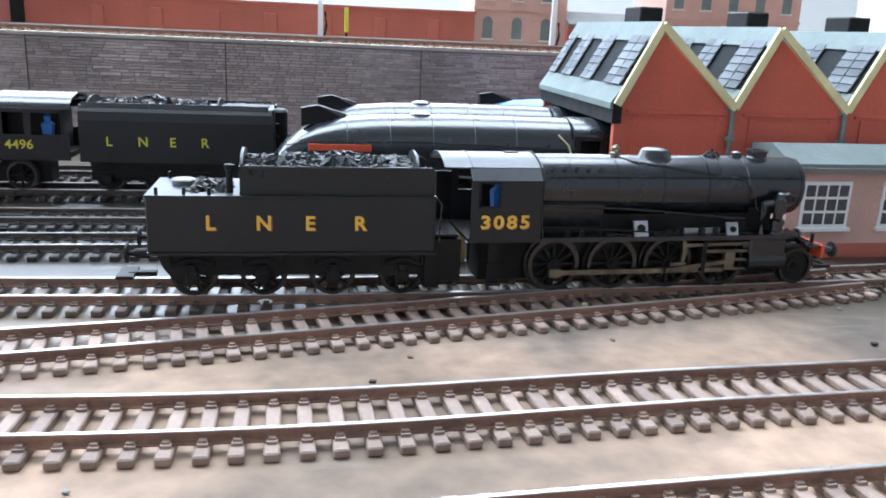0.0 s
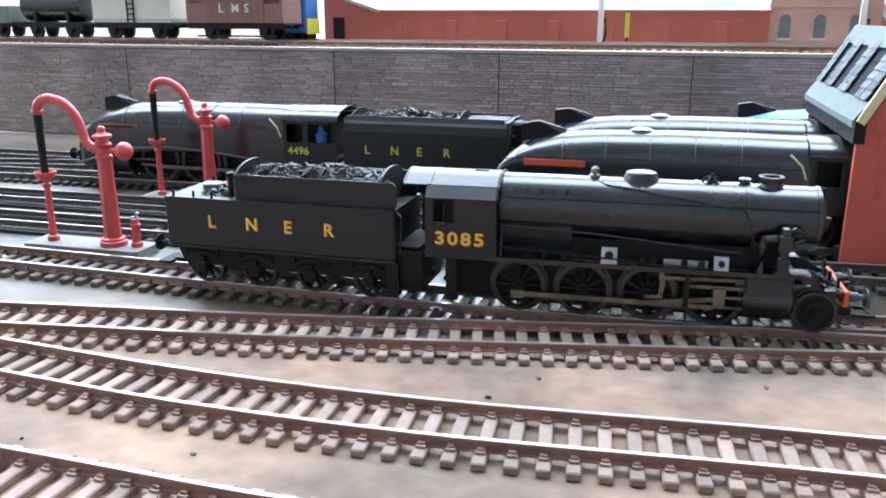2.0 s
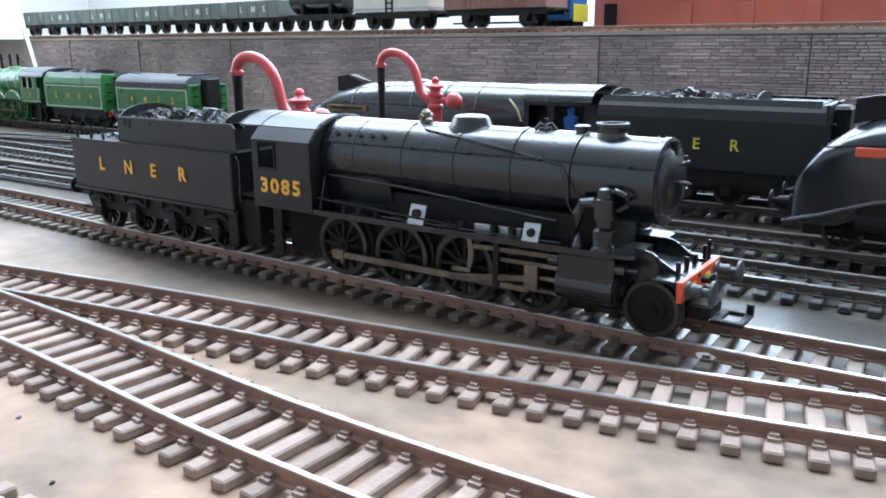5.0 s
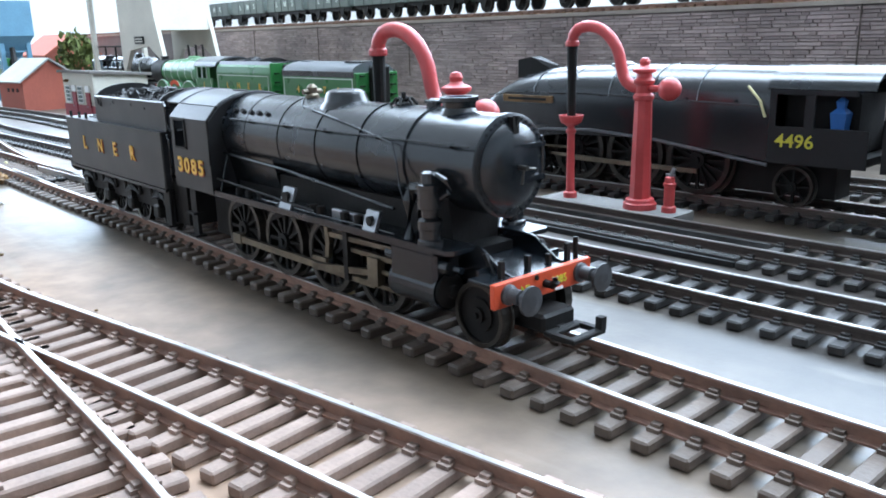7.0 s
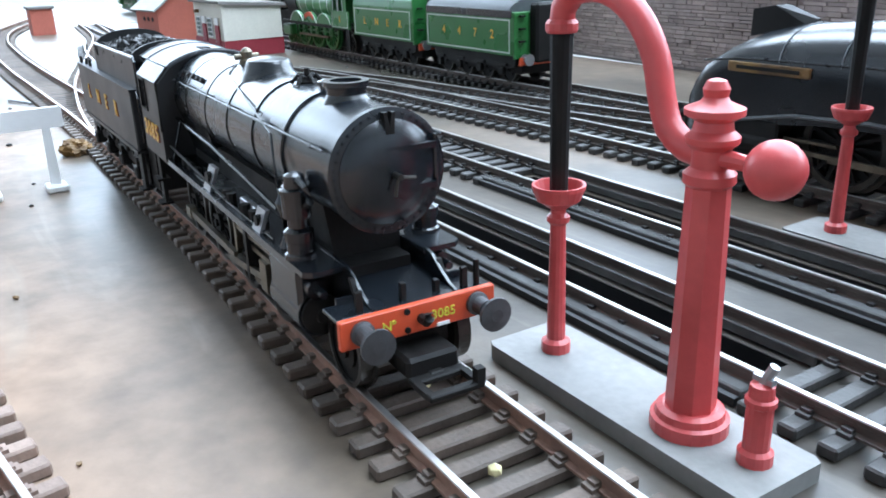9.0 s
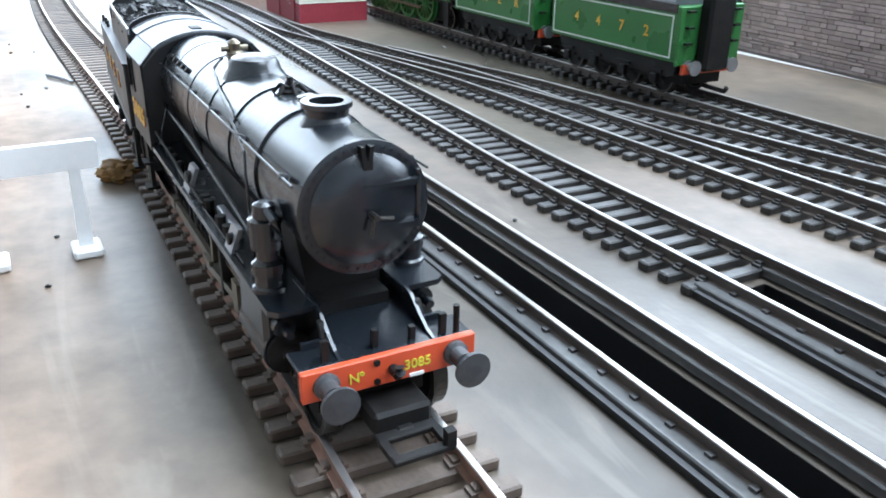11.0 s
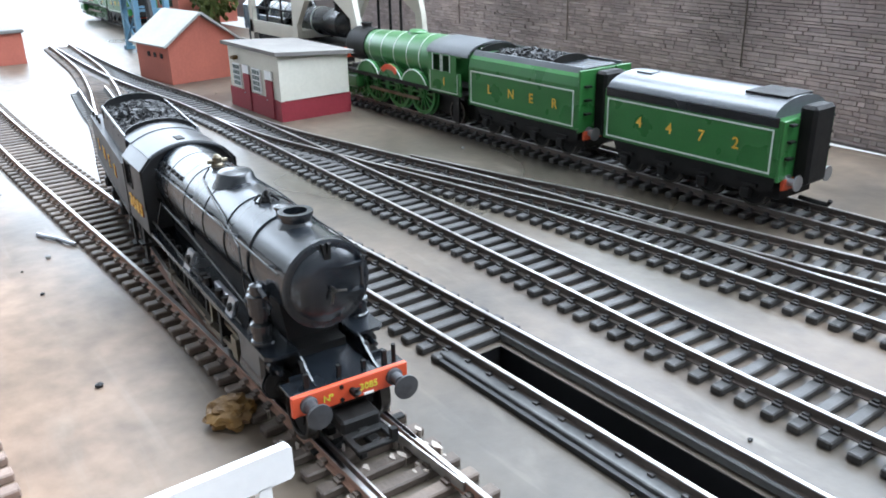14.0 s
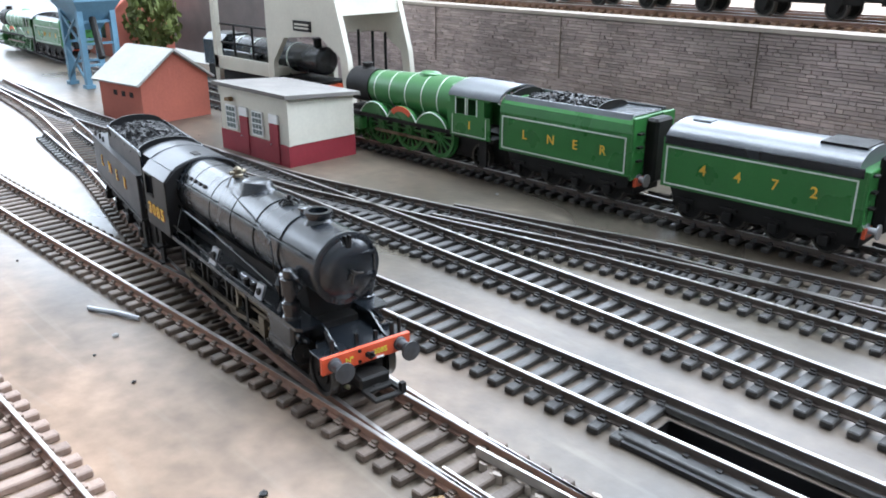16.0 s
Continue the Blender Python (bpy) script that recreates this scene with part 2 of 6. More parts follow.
M_STONE = mat("purple_brown_stone", (0.50, 0.405, 0.385), 0.85, 0, 0.35, 18, 0.5, 420, col2=(0.31, 0.25, 0.24), per_object=0.2)
M_STONES = mat("purple_brown_stonework", (0.50, 0.405, 0.385), 0.85, 0, 0.35, 18, 0.5, 420, col2=(0.31, 0.25, 0.24), per_object=0.2)
for nd in list(M_STONES.node_tree.nodes):
    if nd.bl_idname == "ShaderNodeObjectInfo":
        geo = M_STONES.node_tree.nodes.new("ShaderNodeNewGeometry")
        to = nd.outputs["Random"].links[0].to_socket
        M_STONES.node_tree.links.new(geo.outputs["Random Per Island"], to)
        M_STONES.node_tree.nodes.remove(nd)
M_MORTAR = mat("dark_stone_joint", (0.22, 0.18, 0.168), 0.9, 0, 0.2, 60, 0.2, 500)
M_EARTH = mat("brown_scatter_ground", (0.33, 0.235, 0.17), 0.9, 0, 0.25, 30, 0.5, 700)
M_COPING = mat("pale_coping", (0.42, 0.36, 0.31), 0.85, 0, 0.25, 30, 0.3, 500)
M_PITBLACK = mat("near_black_pit", (0.010, 0.010, 0.011), 0.5, 0, 0.3, 60, 0.1, 500)
M_GREYWAGON = mat("grey_green_wagon", (0.17, 0.20, 0.18), 0.65, 0, 0.25, 40, 0.15, 500)
M_BAUXITE = mat("bauxite_brown_wagon", (0.27, 0.13, 0.10), 0.7, 0, 0.25, 40, 0.15, 500)
M_TAN = mat("khaki_card", (0.36, 0.27, 0.10), 0.7, 0, 0.2, 50, 0.1, 500)
M_HUE = mat("brown_putty", (0.25, 0.135, 0.035), 0.6, 0, 0.4, 160, 0.6, 700, col2=(0.10, 0.05, 0.016))
M_FOLIAGE = mat("olive_foliage", (0.11, 0.135, 0.025), 0.85, 0, 0.4, 90, 0.5, 700)
M_FIR = mat("dark_fir_green", (0.02, 0.055, 0.03), 0.85, 0, 0.4, 90, 0.5, 700)
M_ROOMWALL = mat("white_emulsion", (0.74, 0.73, 0.70), 0.85, 0, 0.06, 3, 0.05, 40)
M_DRAPE = mat("muted_grey_wall", (0.42, 0.425, 0.43), 0.9, 0, 0.15, 3, 0.05, 40)
M_CARPET = mat("grey_carpet", (0.22, 0.20, 0.19), 0.95, 0, 0.2, 8, 0.3, 300)
M_GLASS = mat("smoked_window_glass", (0.05, 0.06, 0.07), 0.08, 0, 0.2, 40, 0, 300)


# ---------------- building blocks (millimetres) ----------------
def part(name, bm, material, parent=None, label="", smooth=False):
    """One mesh object out of a bmesh in millimetres."""
    me = bpy.data.meshes.new(name)
    bmesh.ops.recalc_face_normals(bm, faces=bm.faces)
    bmesh.ops.scale(bm, vec=(MM, MM, MM), verts=bm.verts)
    if smooth:
        for f in bm.faces:
            f.smooth = True
        for e in bm.edges:
            if len(e.link_faces) == 2 and e.calc_face_angle(0) > 0.6:
                e.smooth = False
    bm.to_mesh(me)
    bm.free()
    me.materials.append(material)
    ob = new(name, me)
    if parent is not None:
        ob.parent = parent
    if label:
        ob["label"] = label
    return ob


def thing(name, label, category, x=0.0, y=0.0, z=0.0, rz=0.0, group="", kind=""):
    ob = new(name)
    ob.empty_display_size = 0.01
    ob.matrix_basis = pose(x * MM, y * MM, z * MM, 0, 0, rz)
    return tagged(ob, label, category, group, kind)


def box(bm, x0, x1, y0, y1, z0, z1, bev=0.0):
    vs = [bm.verts.new((x, y, z)) for x in (x0, x1) for y in (y0, y1) for z in (z0, z1)]
    fs = [bm.faces.new([vs[i] for i in q]) for q in ((0, 1, 3, 2), (4, 6, 7, 5), (0, 4, 5, 1), (2, 3, 7, 6), (0, 2, 6, 4), (1, 5, 7, 3))]
    if bev:
        es = list({e for f in fs for e in f.edges})
        bmesh.ops.bevel(bm, geom=es, offset=bev, segments=1, affect="EDGES")
    return bm


def B(*a, bev=0.0):
    return box(bmesh.new(), *a, bev=bev)


def cyl(bm, p0, p1, r0, r1=None, n=16, caps=True):
    """A round bar or cone from p0 to p1."""
    r1 = r0 if r1 is None else r1
    a, b = Vector(p0), Vector(p1)
    q = (b - a).to_track_quat("Z", "Y")
    rings = []
    for c, r in ((a, r0), (b, r1)):
        rings.append([bm.verts.new(c + q @ Vector((r * math.cos(2 * math.pi * i / n), r * math.sin(2 * math.pi * i / n), 0))) for i in range(n)])
    for i in range(n):
        bm.faces.new((rings[0][i], rings[0][(i + 1) % n], rings[1][(i + 1) % n], rings[1][i]))
    if caps:
        bm.faces.new(rings[0][::-1])
        bm.faces.new(rings[1])
    return bm


def C(*a, **k):
    return cyl(bmesh.new(), *a, **k)


def lathe(bm, prof, at, axis="Z", n=24, ring=False):
    """Turned body: prof is (radius, height) along the axis from at."""
    rot = {"Z": Matrix.Identity(3), "X": Matrix(((0, 0, 1), (0, 1, 0), (-1, 0, 0))), "Y": Matrix(((1, 0, 0), (0, 0, 1), (0, -1, 0)))}[axis]
    rings = []
    for r, h in prof:
        rings.append([bm.verts.new(Vector(at) + rot @ Vector((r * math.cos(2 * math.pi * i / n), r * math.sin(2 * math.pi * i / n), h))) for i in range(n)])
    for p, q in zip(rings, rings[1:]):
        for i in range(n):
            bm.faces.new((p[i], p[(i + 1) % n], q[(i + 1) % n], q[i]))
    if ring:
        for i in range(n):
            bm.faces.new((rings[-1][i], rings[-1][(i + 1) % n], rings[0][(i + 1) % n], rings[0][i]))
        return bm
    bm.faces.new(rings[0][::-1])
    bm.faces.new(rings[-1])
    return bm


def tube(bm, pts, r, n=8):
    """A bent pipe along the points."""
    pts = [Vector(p) for p in pts]
    rings = []
    for i, p in enumerate(pts):
        d = (pts[min(i + 1, len(pts) - 1)] - pts[max(i - 1, 0)]).normalized()
        side = d.cross(Vector((0, 0, 1)))
        side = side.normalized() if side.length > 0.05 else d.cross(Vector((0, 1, 0))).normalized()
        up = side.cross(d)
        rings.append([bm.verts.new(p + r * (math.cos(2 * math.pi * k / n) * side + math.sin(2 * math.pi * k / n) * up)) for k in range(n)])
    for p, q in zip(rings, rings[1:]):
        for k in range(n):
            bm.faces.new((p[k], p[(k + 1) % n], q[(k + 1) % n], q[k]))
    bm.faces.new(rings[0][::-1])
    bm.faces.new(rings[-1])
    return bm


def prism(bm, pts, axis, a, b):
    """A flat outline given thickness along an axis. For 'y' the outline is (x, z), for 'x' (y, z), for 'z' (x, y)."""
    put = {"y": lambda p, t: (p[0], t, p[1]), "x": lambda p, t: (t, p[0], p[1]), "z": lambda p, t: (p[0], p[1], t)}[axis]
    lo, hi = [bm.verts.new(put(p, a)) for p in pts], [bm.verts.new(put(p, b)) for p in pts]
    n = len(pts)
    bm.faces.new(lo)
    bm.faces.new(hi[::-1])
    for i in range(n):
        bm.faces.new((lo[i], hi[i], hi[(i + 1) % n], lo[(i + 1) % n]))
    return bm


def P(*a):
    return prism(bmesh.new(), *a)


def loft(bm, sections, closed=True, caps=True):
    """Skin over sections, each a list of points of equal length."""
    rings = [[bm.verts.new(p) for p in s] for s in sections]
    n = len(rings[0])
    for p, q in zip(rings, rings[1:]):
        for i in range(n if closed else n - 1):
            bm.faces.new((p[i], p[(i + 1) % n], q[(i + 1) % n], q[i]))
    if caps:
        bm.faces.new(rings[0][::-1])
        bm.faces.new(rings[-1])
    return bm


def arc(cx, cz, r, a0, a1, n):
    return [(cx + r * math.cos(radians(a0 + (a1 - a0) * i / n)), cz + r * math.sin(radians(a0 + (a1 - a0) * i / n))) for i in range(n + 1)]


def smooth_line(pts, step=8.0):
    """A smooth curve through the points, sampled about every step."""
    p = [Vector((*q, 0)) if len(q) == 2 else Vector(q) for q in pts]
    p = [2 * p[0] - p[1]] + p + [2 * p[-1] - p[-2]]
    out = []
    for i in range(1, len(p) - 2):
        n = max(1, round((p[i + 1] - p[i]).length / step))
        for k in range(n):
            t = k / n
            a, b, c, d = p[i - 1], p[i], p[i + 1], p[i + 2]
            out.append(0.5 * (2 * b + (c - a) * t + (2 * a - 5 * b + 4 * c - d) * t * t + (3 * b - a - 3 * c + d) * t ** 3))
    out.append(p[-2])
    return out


def lettering(name, words, height, material, parent, face="-y", label="", depth=0.12, sx=1.0, bold=0.0):
    """Words as thin raised letters: each of words is (text, x, y, z) with the letter's lower left corner."""
    turn = {"-y": Euler((radians(90), 0, 0)), "x": Euler((radians(90), 0, radians(90)))}[face].to_matrix().to_4x4()
    for text, x, y, z in words:
        bm = bmesh.new()
        cu = bpy.data.curves.new("letters", "FONT")
        cu.body, cu.size, cu.extrude, cu.offset, cu.resolution_u = text, height * 1.38, depth, bold * height, 3
        tmp = bpy.data.objects.new("letters", cu)
        me = bpy.data.meshes.new_from_object(tmp)
        me.transform(Matrix.Translation((x, y, z)) @ turn @ Matrix.Diagonal((sx, 1, 1, 1)))
        bm.from_mesh(me)
        bpy.data.objects.remove(tmp)
        bpy.data.curves.remove(cu)
        bpy.data.meshes.remove(me)
        ob = part(name, bm, material, parent, label)
    return ob

# ---------------- the room and the baseboard ----------------
def structure(ob, label, category):
    return tagged(ob, label, category, kind="structure")


PITS = [(-406, -158, 60.4, 71.0), (-283, -110, 103.6, 114.4)]  # inspection pits: x0, x1, y0, y1


def build_ground():
    """The baseboard, one sheet with the pits let into it."""
    xs = sorted({-1900, 1100, *(v for p in PITS for v in p[:2])})
    ys = sorted({-330, 330, *(v for p in PITS for v in p[2:])})
    bm = bmesh.new()
    v = {(x, y): bm.verts.new((x, y, 0)) for x in xs for y in ys}
    for x0, x1 in zip(xs, xs[1:]):
        for y0, y1 in zip(ys, ys[1:]):
            if not any(p[0] <= x0 and x1 <= p[1] and p[2] <= y0 and y1 <= p[3] for p in PITS):
                bm.faces.new((v[x0, y0], v[x1, y0], v[x1, y1], v[x0, y1]))
    box(bm, -1900, 1100, -330, -318, -40, -0.5)
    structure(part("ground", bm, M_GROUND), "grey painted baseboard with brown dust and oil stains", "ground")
    for x0, x1, y0, y1 in PITS:
        pit = thing("inspection_pit", "black inspection pit between the rails", "pit", kind="structure")
        # floor and walls of the recess share one near-black colour
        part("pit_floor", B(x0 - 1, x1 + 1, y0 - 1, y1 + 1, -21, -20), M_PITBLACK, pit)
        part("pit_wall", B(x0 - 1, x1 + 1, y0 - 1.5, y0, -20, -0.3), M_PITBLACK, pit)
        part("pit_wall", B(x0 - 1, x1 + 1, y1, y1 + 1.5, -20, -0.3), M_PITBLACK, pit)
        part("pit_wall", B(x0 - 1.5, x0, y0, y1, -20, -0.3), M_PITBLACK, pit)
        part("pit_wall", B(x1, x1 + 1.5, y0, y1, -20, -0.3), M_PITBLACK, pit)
        for y in (y0 - 7.2, y1 + 1.6):
            part("pit_edging", B(x0 - 4, x1 + 4, y, y + 5.6, 0.2, 2.6, bev=0.3), M_OILPLANK, pit, "oily longitudinal timber")
            # thin black strip stands in for the shadow in the slot along the timber
            out = y - 1.5 if y < y0 else y + 5.9
            part("pit_kerb", B(x0 - 4, x1 + 4, out, out + 1.2, 0.1, 1.6), M_PITBLACK, pit, "black strip painting the shaded slot beside the timber")
            for k in range(int((x1 - x0) / 8.4)):
                part("chair_bolt", B(x0 + 4 + 8.4 * k, x0 + 5.4 + 8.4 * k, y + 2.2, y + 3.4, 2.5, 3.2), M_SLEEP_BLACK, pit)


def build_room():
    """Plain room round the layout, with the window openings that let in the daylight."""
    x0, x1, y0, y1, z0, z1 = -3000, 1900, -1500, 1850, -950, 1480
    structure(part("floor", B(x0, x1, y0, y1, z0 - 20, z0), M_CARPET), "grey carpeted room floor", "floor")
    structure(part("ceiling", B(x0, x1, y0, y1, z1, z1 + 20), M_ROOMWALL), "white painted ceiling", "ceiling")

    def wall(name, span, fixed, axis, hole, paint=M_ROOMWALL):
        bm = bmesh.new()
        a0, a1 = span
        h0, h1, s0, s1 = hole
        for b in ((a0, h0, z0, z1), (h1, a1, z0, z1), (h0, h1, z0, s0), (h0, h1, s1, z1)):
            if b[1] - b[0] > 1 and b[3] - b[2] > 1:
                if axis == "x":
                    box(bm, b[0], b[1], fixed, fixed + 60, b[2], b[3])
                else:
                    box(bm, fixed, fixed + 60, b[0], b[1], b[2], b[3])
        structure(part(name, bm, paint), "painted room wall behind the layout", "wall")

    wall("wall_north", (x0, x1), y1, "x", (-2200, 1200, 480, 1400))
    wall("wall_south", (x0, x1), y0 - 60, "x", (0, 0, 0, 0), M_DRAPE)
    wall("wall_west", (y0, y1), x0 - 60, "y", (-900, 1100, 330, 1330))
    wall("wall_east", (y0, y1), x1, "y", (0, 0, 0, 0), M_DRAPE)


# ---------------- track ----------------
def sleeper_mesh(name, material):
    bm = bmesh.new()
    box(bm, -1.65, 1.65, -14.5, 14.5, 0.0, 2.1, bev=0.35)
    for y in (-8.6, 8.6):
        box(bm, -1.1, 1.1, y - 2.2, y + 2.2, 2.05, 2.75)
        box(bm, -0.8, 0.8, y - 1.5, y + 1.5, 2.7, 3.3)
    bmesh.ops.scale(bm, vec=(MM, MM, MM), verts=bm.verts)
    bmesh.ops.recalc_face_normals(bm, faces=bm.faces)
    me = bpy.data.meshes.new(name)
    bm.to_mesh(me)
    bm.free()
    me.materials.append(material)
    return me


SLEEPERS = {k: sleeper_mesh("sleeper", m) for k, m in (("brown", M_SLEEP_BROWN), ("dark", M_SLEEP_DARK), ("black", M_SLEEP_BLACK), ("up", M_SLEEP_UP))}
RAIL_PROFILE = [(-1.2, 2.1), (1.2, 2.1), (1.2, 2.5), (0.35, 2.8), (0.35, 3.9), (0.62, 4.1), (0.62, 4.75), (-0.62, 4.75), (-0.62, 4.1), (-0.35, 3.9), (-0.35, 2.8), (-1.2, 2.5)]


def sweep(bm, line, off, profile, z=0.0):
    secs = []
    for i, p in enumerate(line):
        d = (line[min(i + 1, len(line) - 1)] - line[max(i - 1, 0)]).normalized()
        n = Vector((-d.y, d.x, 0))
        secs.append([p + n * (off + a) + Vector((0, 0, z + b)) for a, b in profile])
    return loft(bm, secs)


def track(label, pts, look_of, z=0.0, side=None, skip=(), rails=((-8.6, 0.0, 1.0), (8.6, 0.0, 1.0)), spacing=6.8, sleepers=True, group="yard tracks"):
    """A length of track along its centre line: two rails with worn heads, and every sleeper with its chairs."""
    line = smooth_line(pts)
    t = thing("track", label, "track", group=group)
    side = side or (M_RUST if look_of in ("brown", "up") else M_RAILDARK)
    for off, a, b in rails:
        some = line[round(a * (len(line) - 1)): round(b * (len(line) - 1)) + 1]
        rail = part("rail", sweep(bmesh.new(), some, off, RAIL_PROFILE, z), side, t)
        part("rail_head", sweep(bmesh.new(), some, off, [(-0.55, 4.72), (0.55, 4.72), (0.5, 5.0), (-0.5, 5.0)], z), M_RAILTOP, rail, "bright worn rail head")
    if sleepers:
        left = 0.0
        for p, q in zip(line, line[1:]):
            d = q - p
            while left < d.length:
                c = p + d * (left / d.length)
                left += spacing
                if any(a <= c.x <= b for a, b in skip):
                    continue
                ob = new("sleeper", SLEEPERS[look_of])
                ob.parent = t
                ob.matrix_basis = pose(c.x * MM, c.y * MM, z * MM, 0, 0, math.degrees(math.atan2(d.y, d.x)) + random.uniform(-1.2, 1.2))
            left -= d.length
    return t


# centre line of the running track, and of the route into which the engine backs at the end
MAIN = [(520, 66), (360, 41), (240, 24.5), (181, 18.8), (134, 14.6), (98, 12.2), (55, 9.9), (0, 8.4), (-70, 9.0), (-160, 10.8), (-205, 12.0), (-250, 14.0), (-290, 15.2), (-350, 15.6), (-420, 16.8), (-490, 17.2), (-590, 15.4), (-700, 13.6), (-830, 15), (-960, 21), (-1100, 42), (-1300, 100)]
DIVERGE = [(-380, 16.0), (-428, 17.4), (-459, 19.5), (-491, 22.5), (-520, 26.0), (-567, 32.6), (-605, 39.0), (-655, 49.5), (-720, 64.5), (-788, 79), (-860, 95), (-960, 112), (-1120, 128)]


def build_tracks():
    track("rusty running track with dark brown sleepers", MAIN, "dark", side=M_RUST)
    track("diverging turnout track with dark sleepers", DIVERGE, "dark", side=M_RUST, skip=[(-515, -370)])
    track("brown siding track that joins the running track", [(205, 17.5), (129, 0.8), (54, -14), (-8, -26), (-60, -35), (-105, -41), (-140, -46), (-180, -52.5), (-216, -58), (-260, -60), (-420, -60), (-560, -59.5), (-800, -66)], "brown")
    track("brown front siding track with rusty rails", [(420, -50), (260, -61), (153, -68), (97, -71), (20, -77), (-46, -77.2), (-117, -72), (-175, -69), (-240, -64.5), (-300, -60.8)], "brown")
    track("brown outer siding track with rusty rails", [(420, -97), (220, -113), (60, -122.5), (0, -126), (-66, -124), (-160, -123), (-420, -120)], "brown")
    track("black pit track with bright rails", [(330, 96), (200, 80), (60, 70), (-60, 67), (-158, 65.4), (-300, 65.9), (-406, 65.8), (-520, 65.0), (-640, 64), (-760, 73), (-860, 88)], "black", skip=[PITS[0][:2]])
    track("black shed track with bright rails", [(420, 116), (200, 114), (60, 112), (-100, 109), (-290, 108.8), (-366, 109.5), (-425, 112.5), (-525, 116.5), (-646, 121.5), (-760, 124), (-900, 119), (-1100, 128)], "black", skip=[PITS[1][:2]])
    track("black shed track with bright rails", [(420, 170), (100, 168), (-100, 166.5), (-300, 163), (-390, 159), (-455, 156.5), (-505, 151.5), (-590, 137.5), (-655, 127), (-735, 123)], "black")
    track("black shed track with bright rails", [(420, 222), (100, 221), (-100, 217), (-230, 207), (-354, 185.5), (-427, 174), (-468, 168), (-512, 157.5), (-565, 145.5)], "black", sleepers=True)
    track("dark back siding track below the wall", [(-240, 222), (-420, 220), (-510, 219.5), (-700, 219), (-900, 222), (-1100, 232), (-1500, 262)], "black")
    track("dark siding track beneath the coaling tower", [(-700, 262), (-850, 263), (-1000, 266), (-1200, 282)], "black")


# ---------------- the retaining wall and the upper level ----------------
WALL = [(620, 298), (300, 313), (0, 320), (-170, 321), (-420, 335), (-662, 352), (-830, 362), (-1050, 372), (-1500, 390)]
UPPER = 71.0


def wall_y(x):
    pts = sorted(WALL)
    return float(np.interp(x, [p[0] for p in pts], [p[1] for p in pts]))


def build_wall():
    bm = bmesh.new()
    for (xa, ya), (xb, yb) in zip(WALL, WALL[1:]):
        loft(bm, [[(xa, ya, -1), (xa, ya + 14, -1), (xa, ya + 14, UPPER), (xa, ya, UPPER)], [(xb, yb, -1), (xb, yb + 14, -1), (xb, yb + 14, UPPER), (xb, yb, UPPER)]])
    wall = structure(part("retaining_wall", bm, M_MORTAR), "purple-brown coursed stone retaining wall", "wall")
    cop = bmesh.new()
    for (xa, ya), (xb, yb) in zip(WALL, WALL[1:]):
        loft(cop, [[(xa, ya - 2, UPPER), (xa, ya + 15, UPPER), (xa, ya + 15, UPPER + 2.2), (xa, ya - 2, UPPER + 2.2)], [(xb, yb - 2, UPPER), (xb, yb + 15, UPPER), (xb, yb + 15, UPPER + 2.2), (xb, yb - 2, UPPER + 2.2)]])
    part("coping", cop, M_COPING, wall, "pale weathered coping")
    for x in (-520, -345, -165, -43, 85, -662, -790):
        part("drain_pipe", C((x, wall_y(x) - 1.6, 30), (x, wall_y(x) - 1.6, UPPER), 0.4, n=8), M_SLEEP_DARK, wall)
    return wall


def build_upper():
    bm = bmesh.new()
    for (xa, ya), (xb, yb) in zip(WALL, WALL[1:]):
        bm.faces.new([bm.verts.new(p) for p in ((xa, ya + 15, UPPER + 1), (xb, yb + 15, UPPER + 1), (xb, 900, UPPER + 1), (xa, 900, UPPER + 1))])
    structure(part("upper_ground", bm, M_EARTH), "brown scatter-covered upper level behind the wall", "ground")
    track("rust-brown upper running track", [(x, y + 32) for x, y in WALL], "up", z=UPPER + 1, group="upper tracks")
    track("rust-brown upper running track", [(x, y + 72) for x, y in WALL], "up", z=UPPER + 1, group="upper tracks")

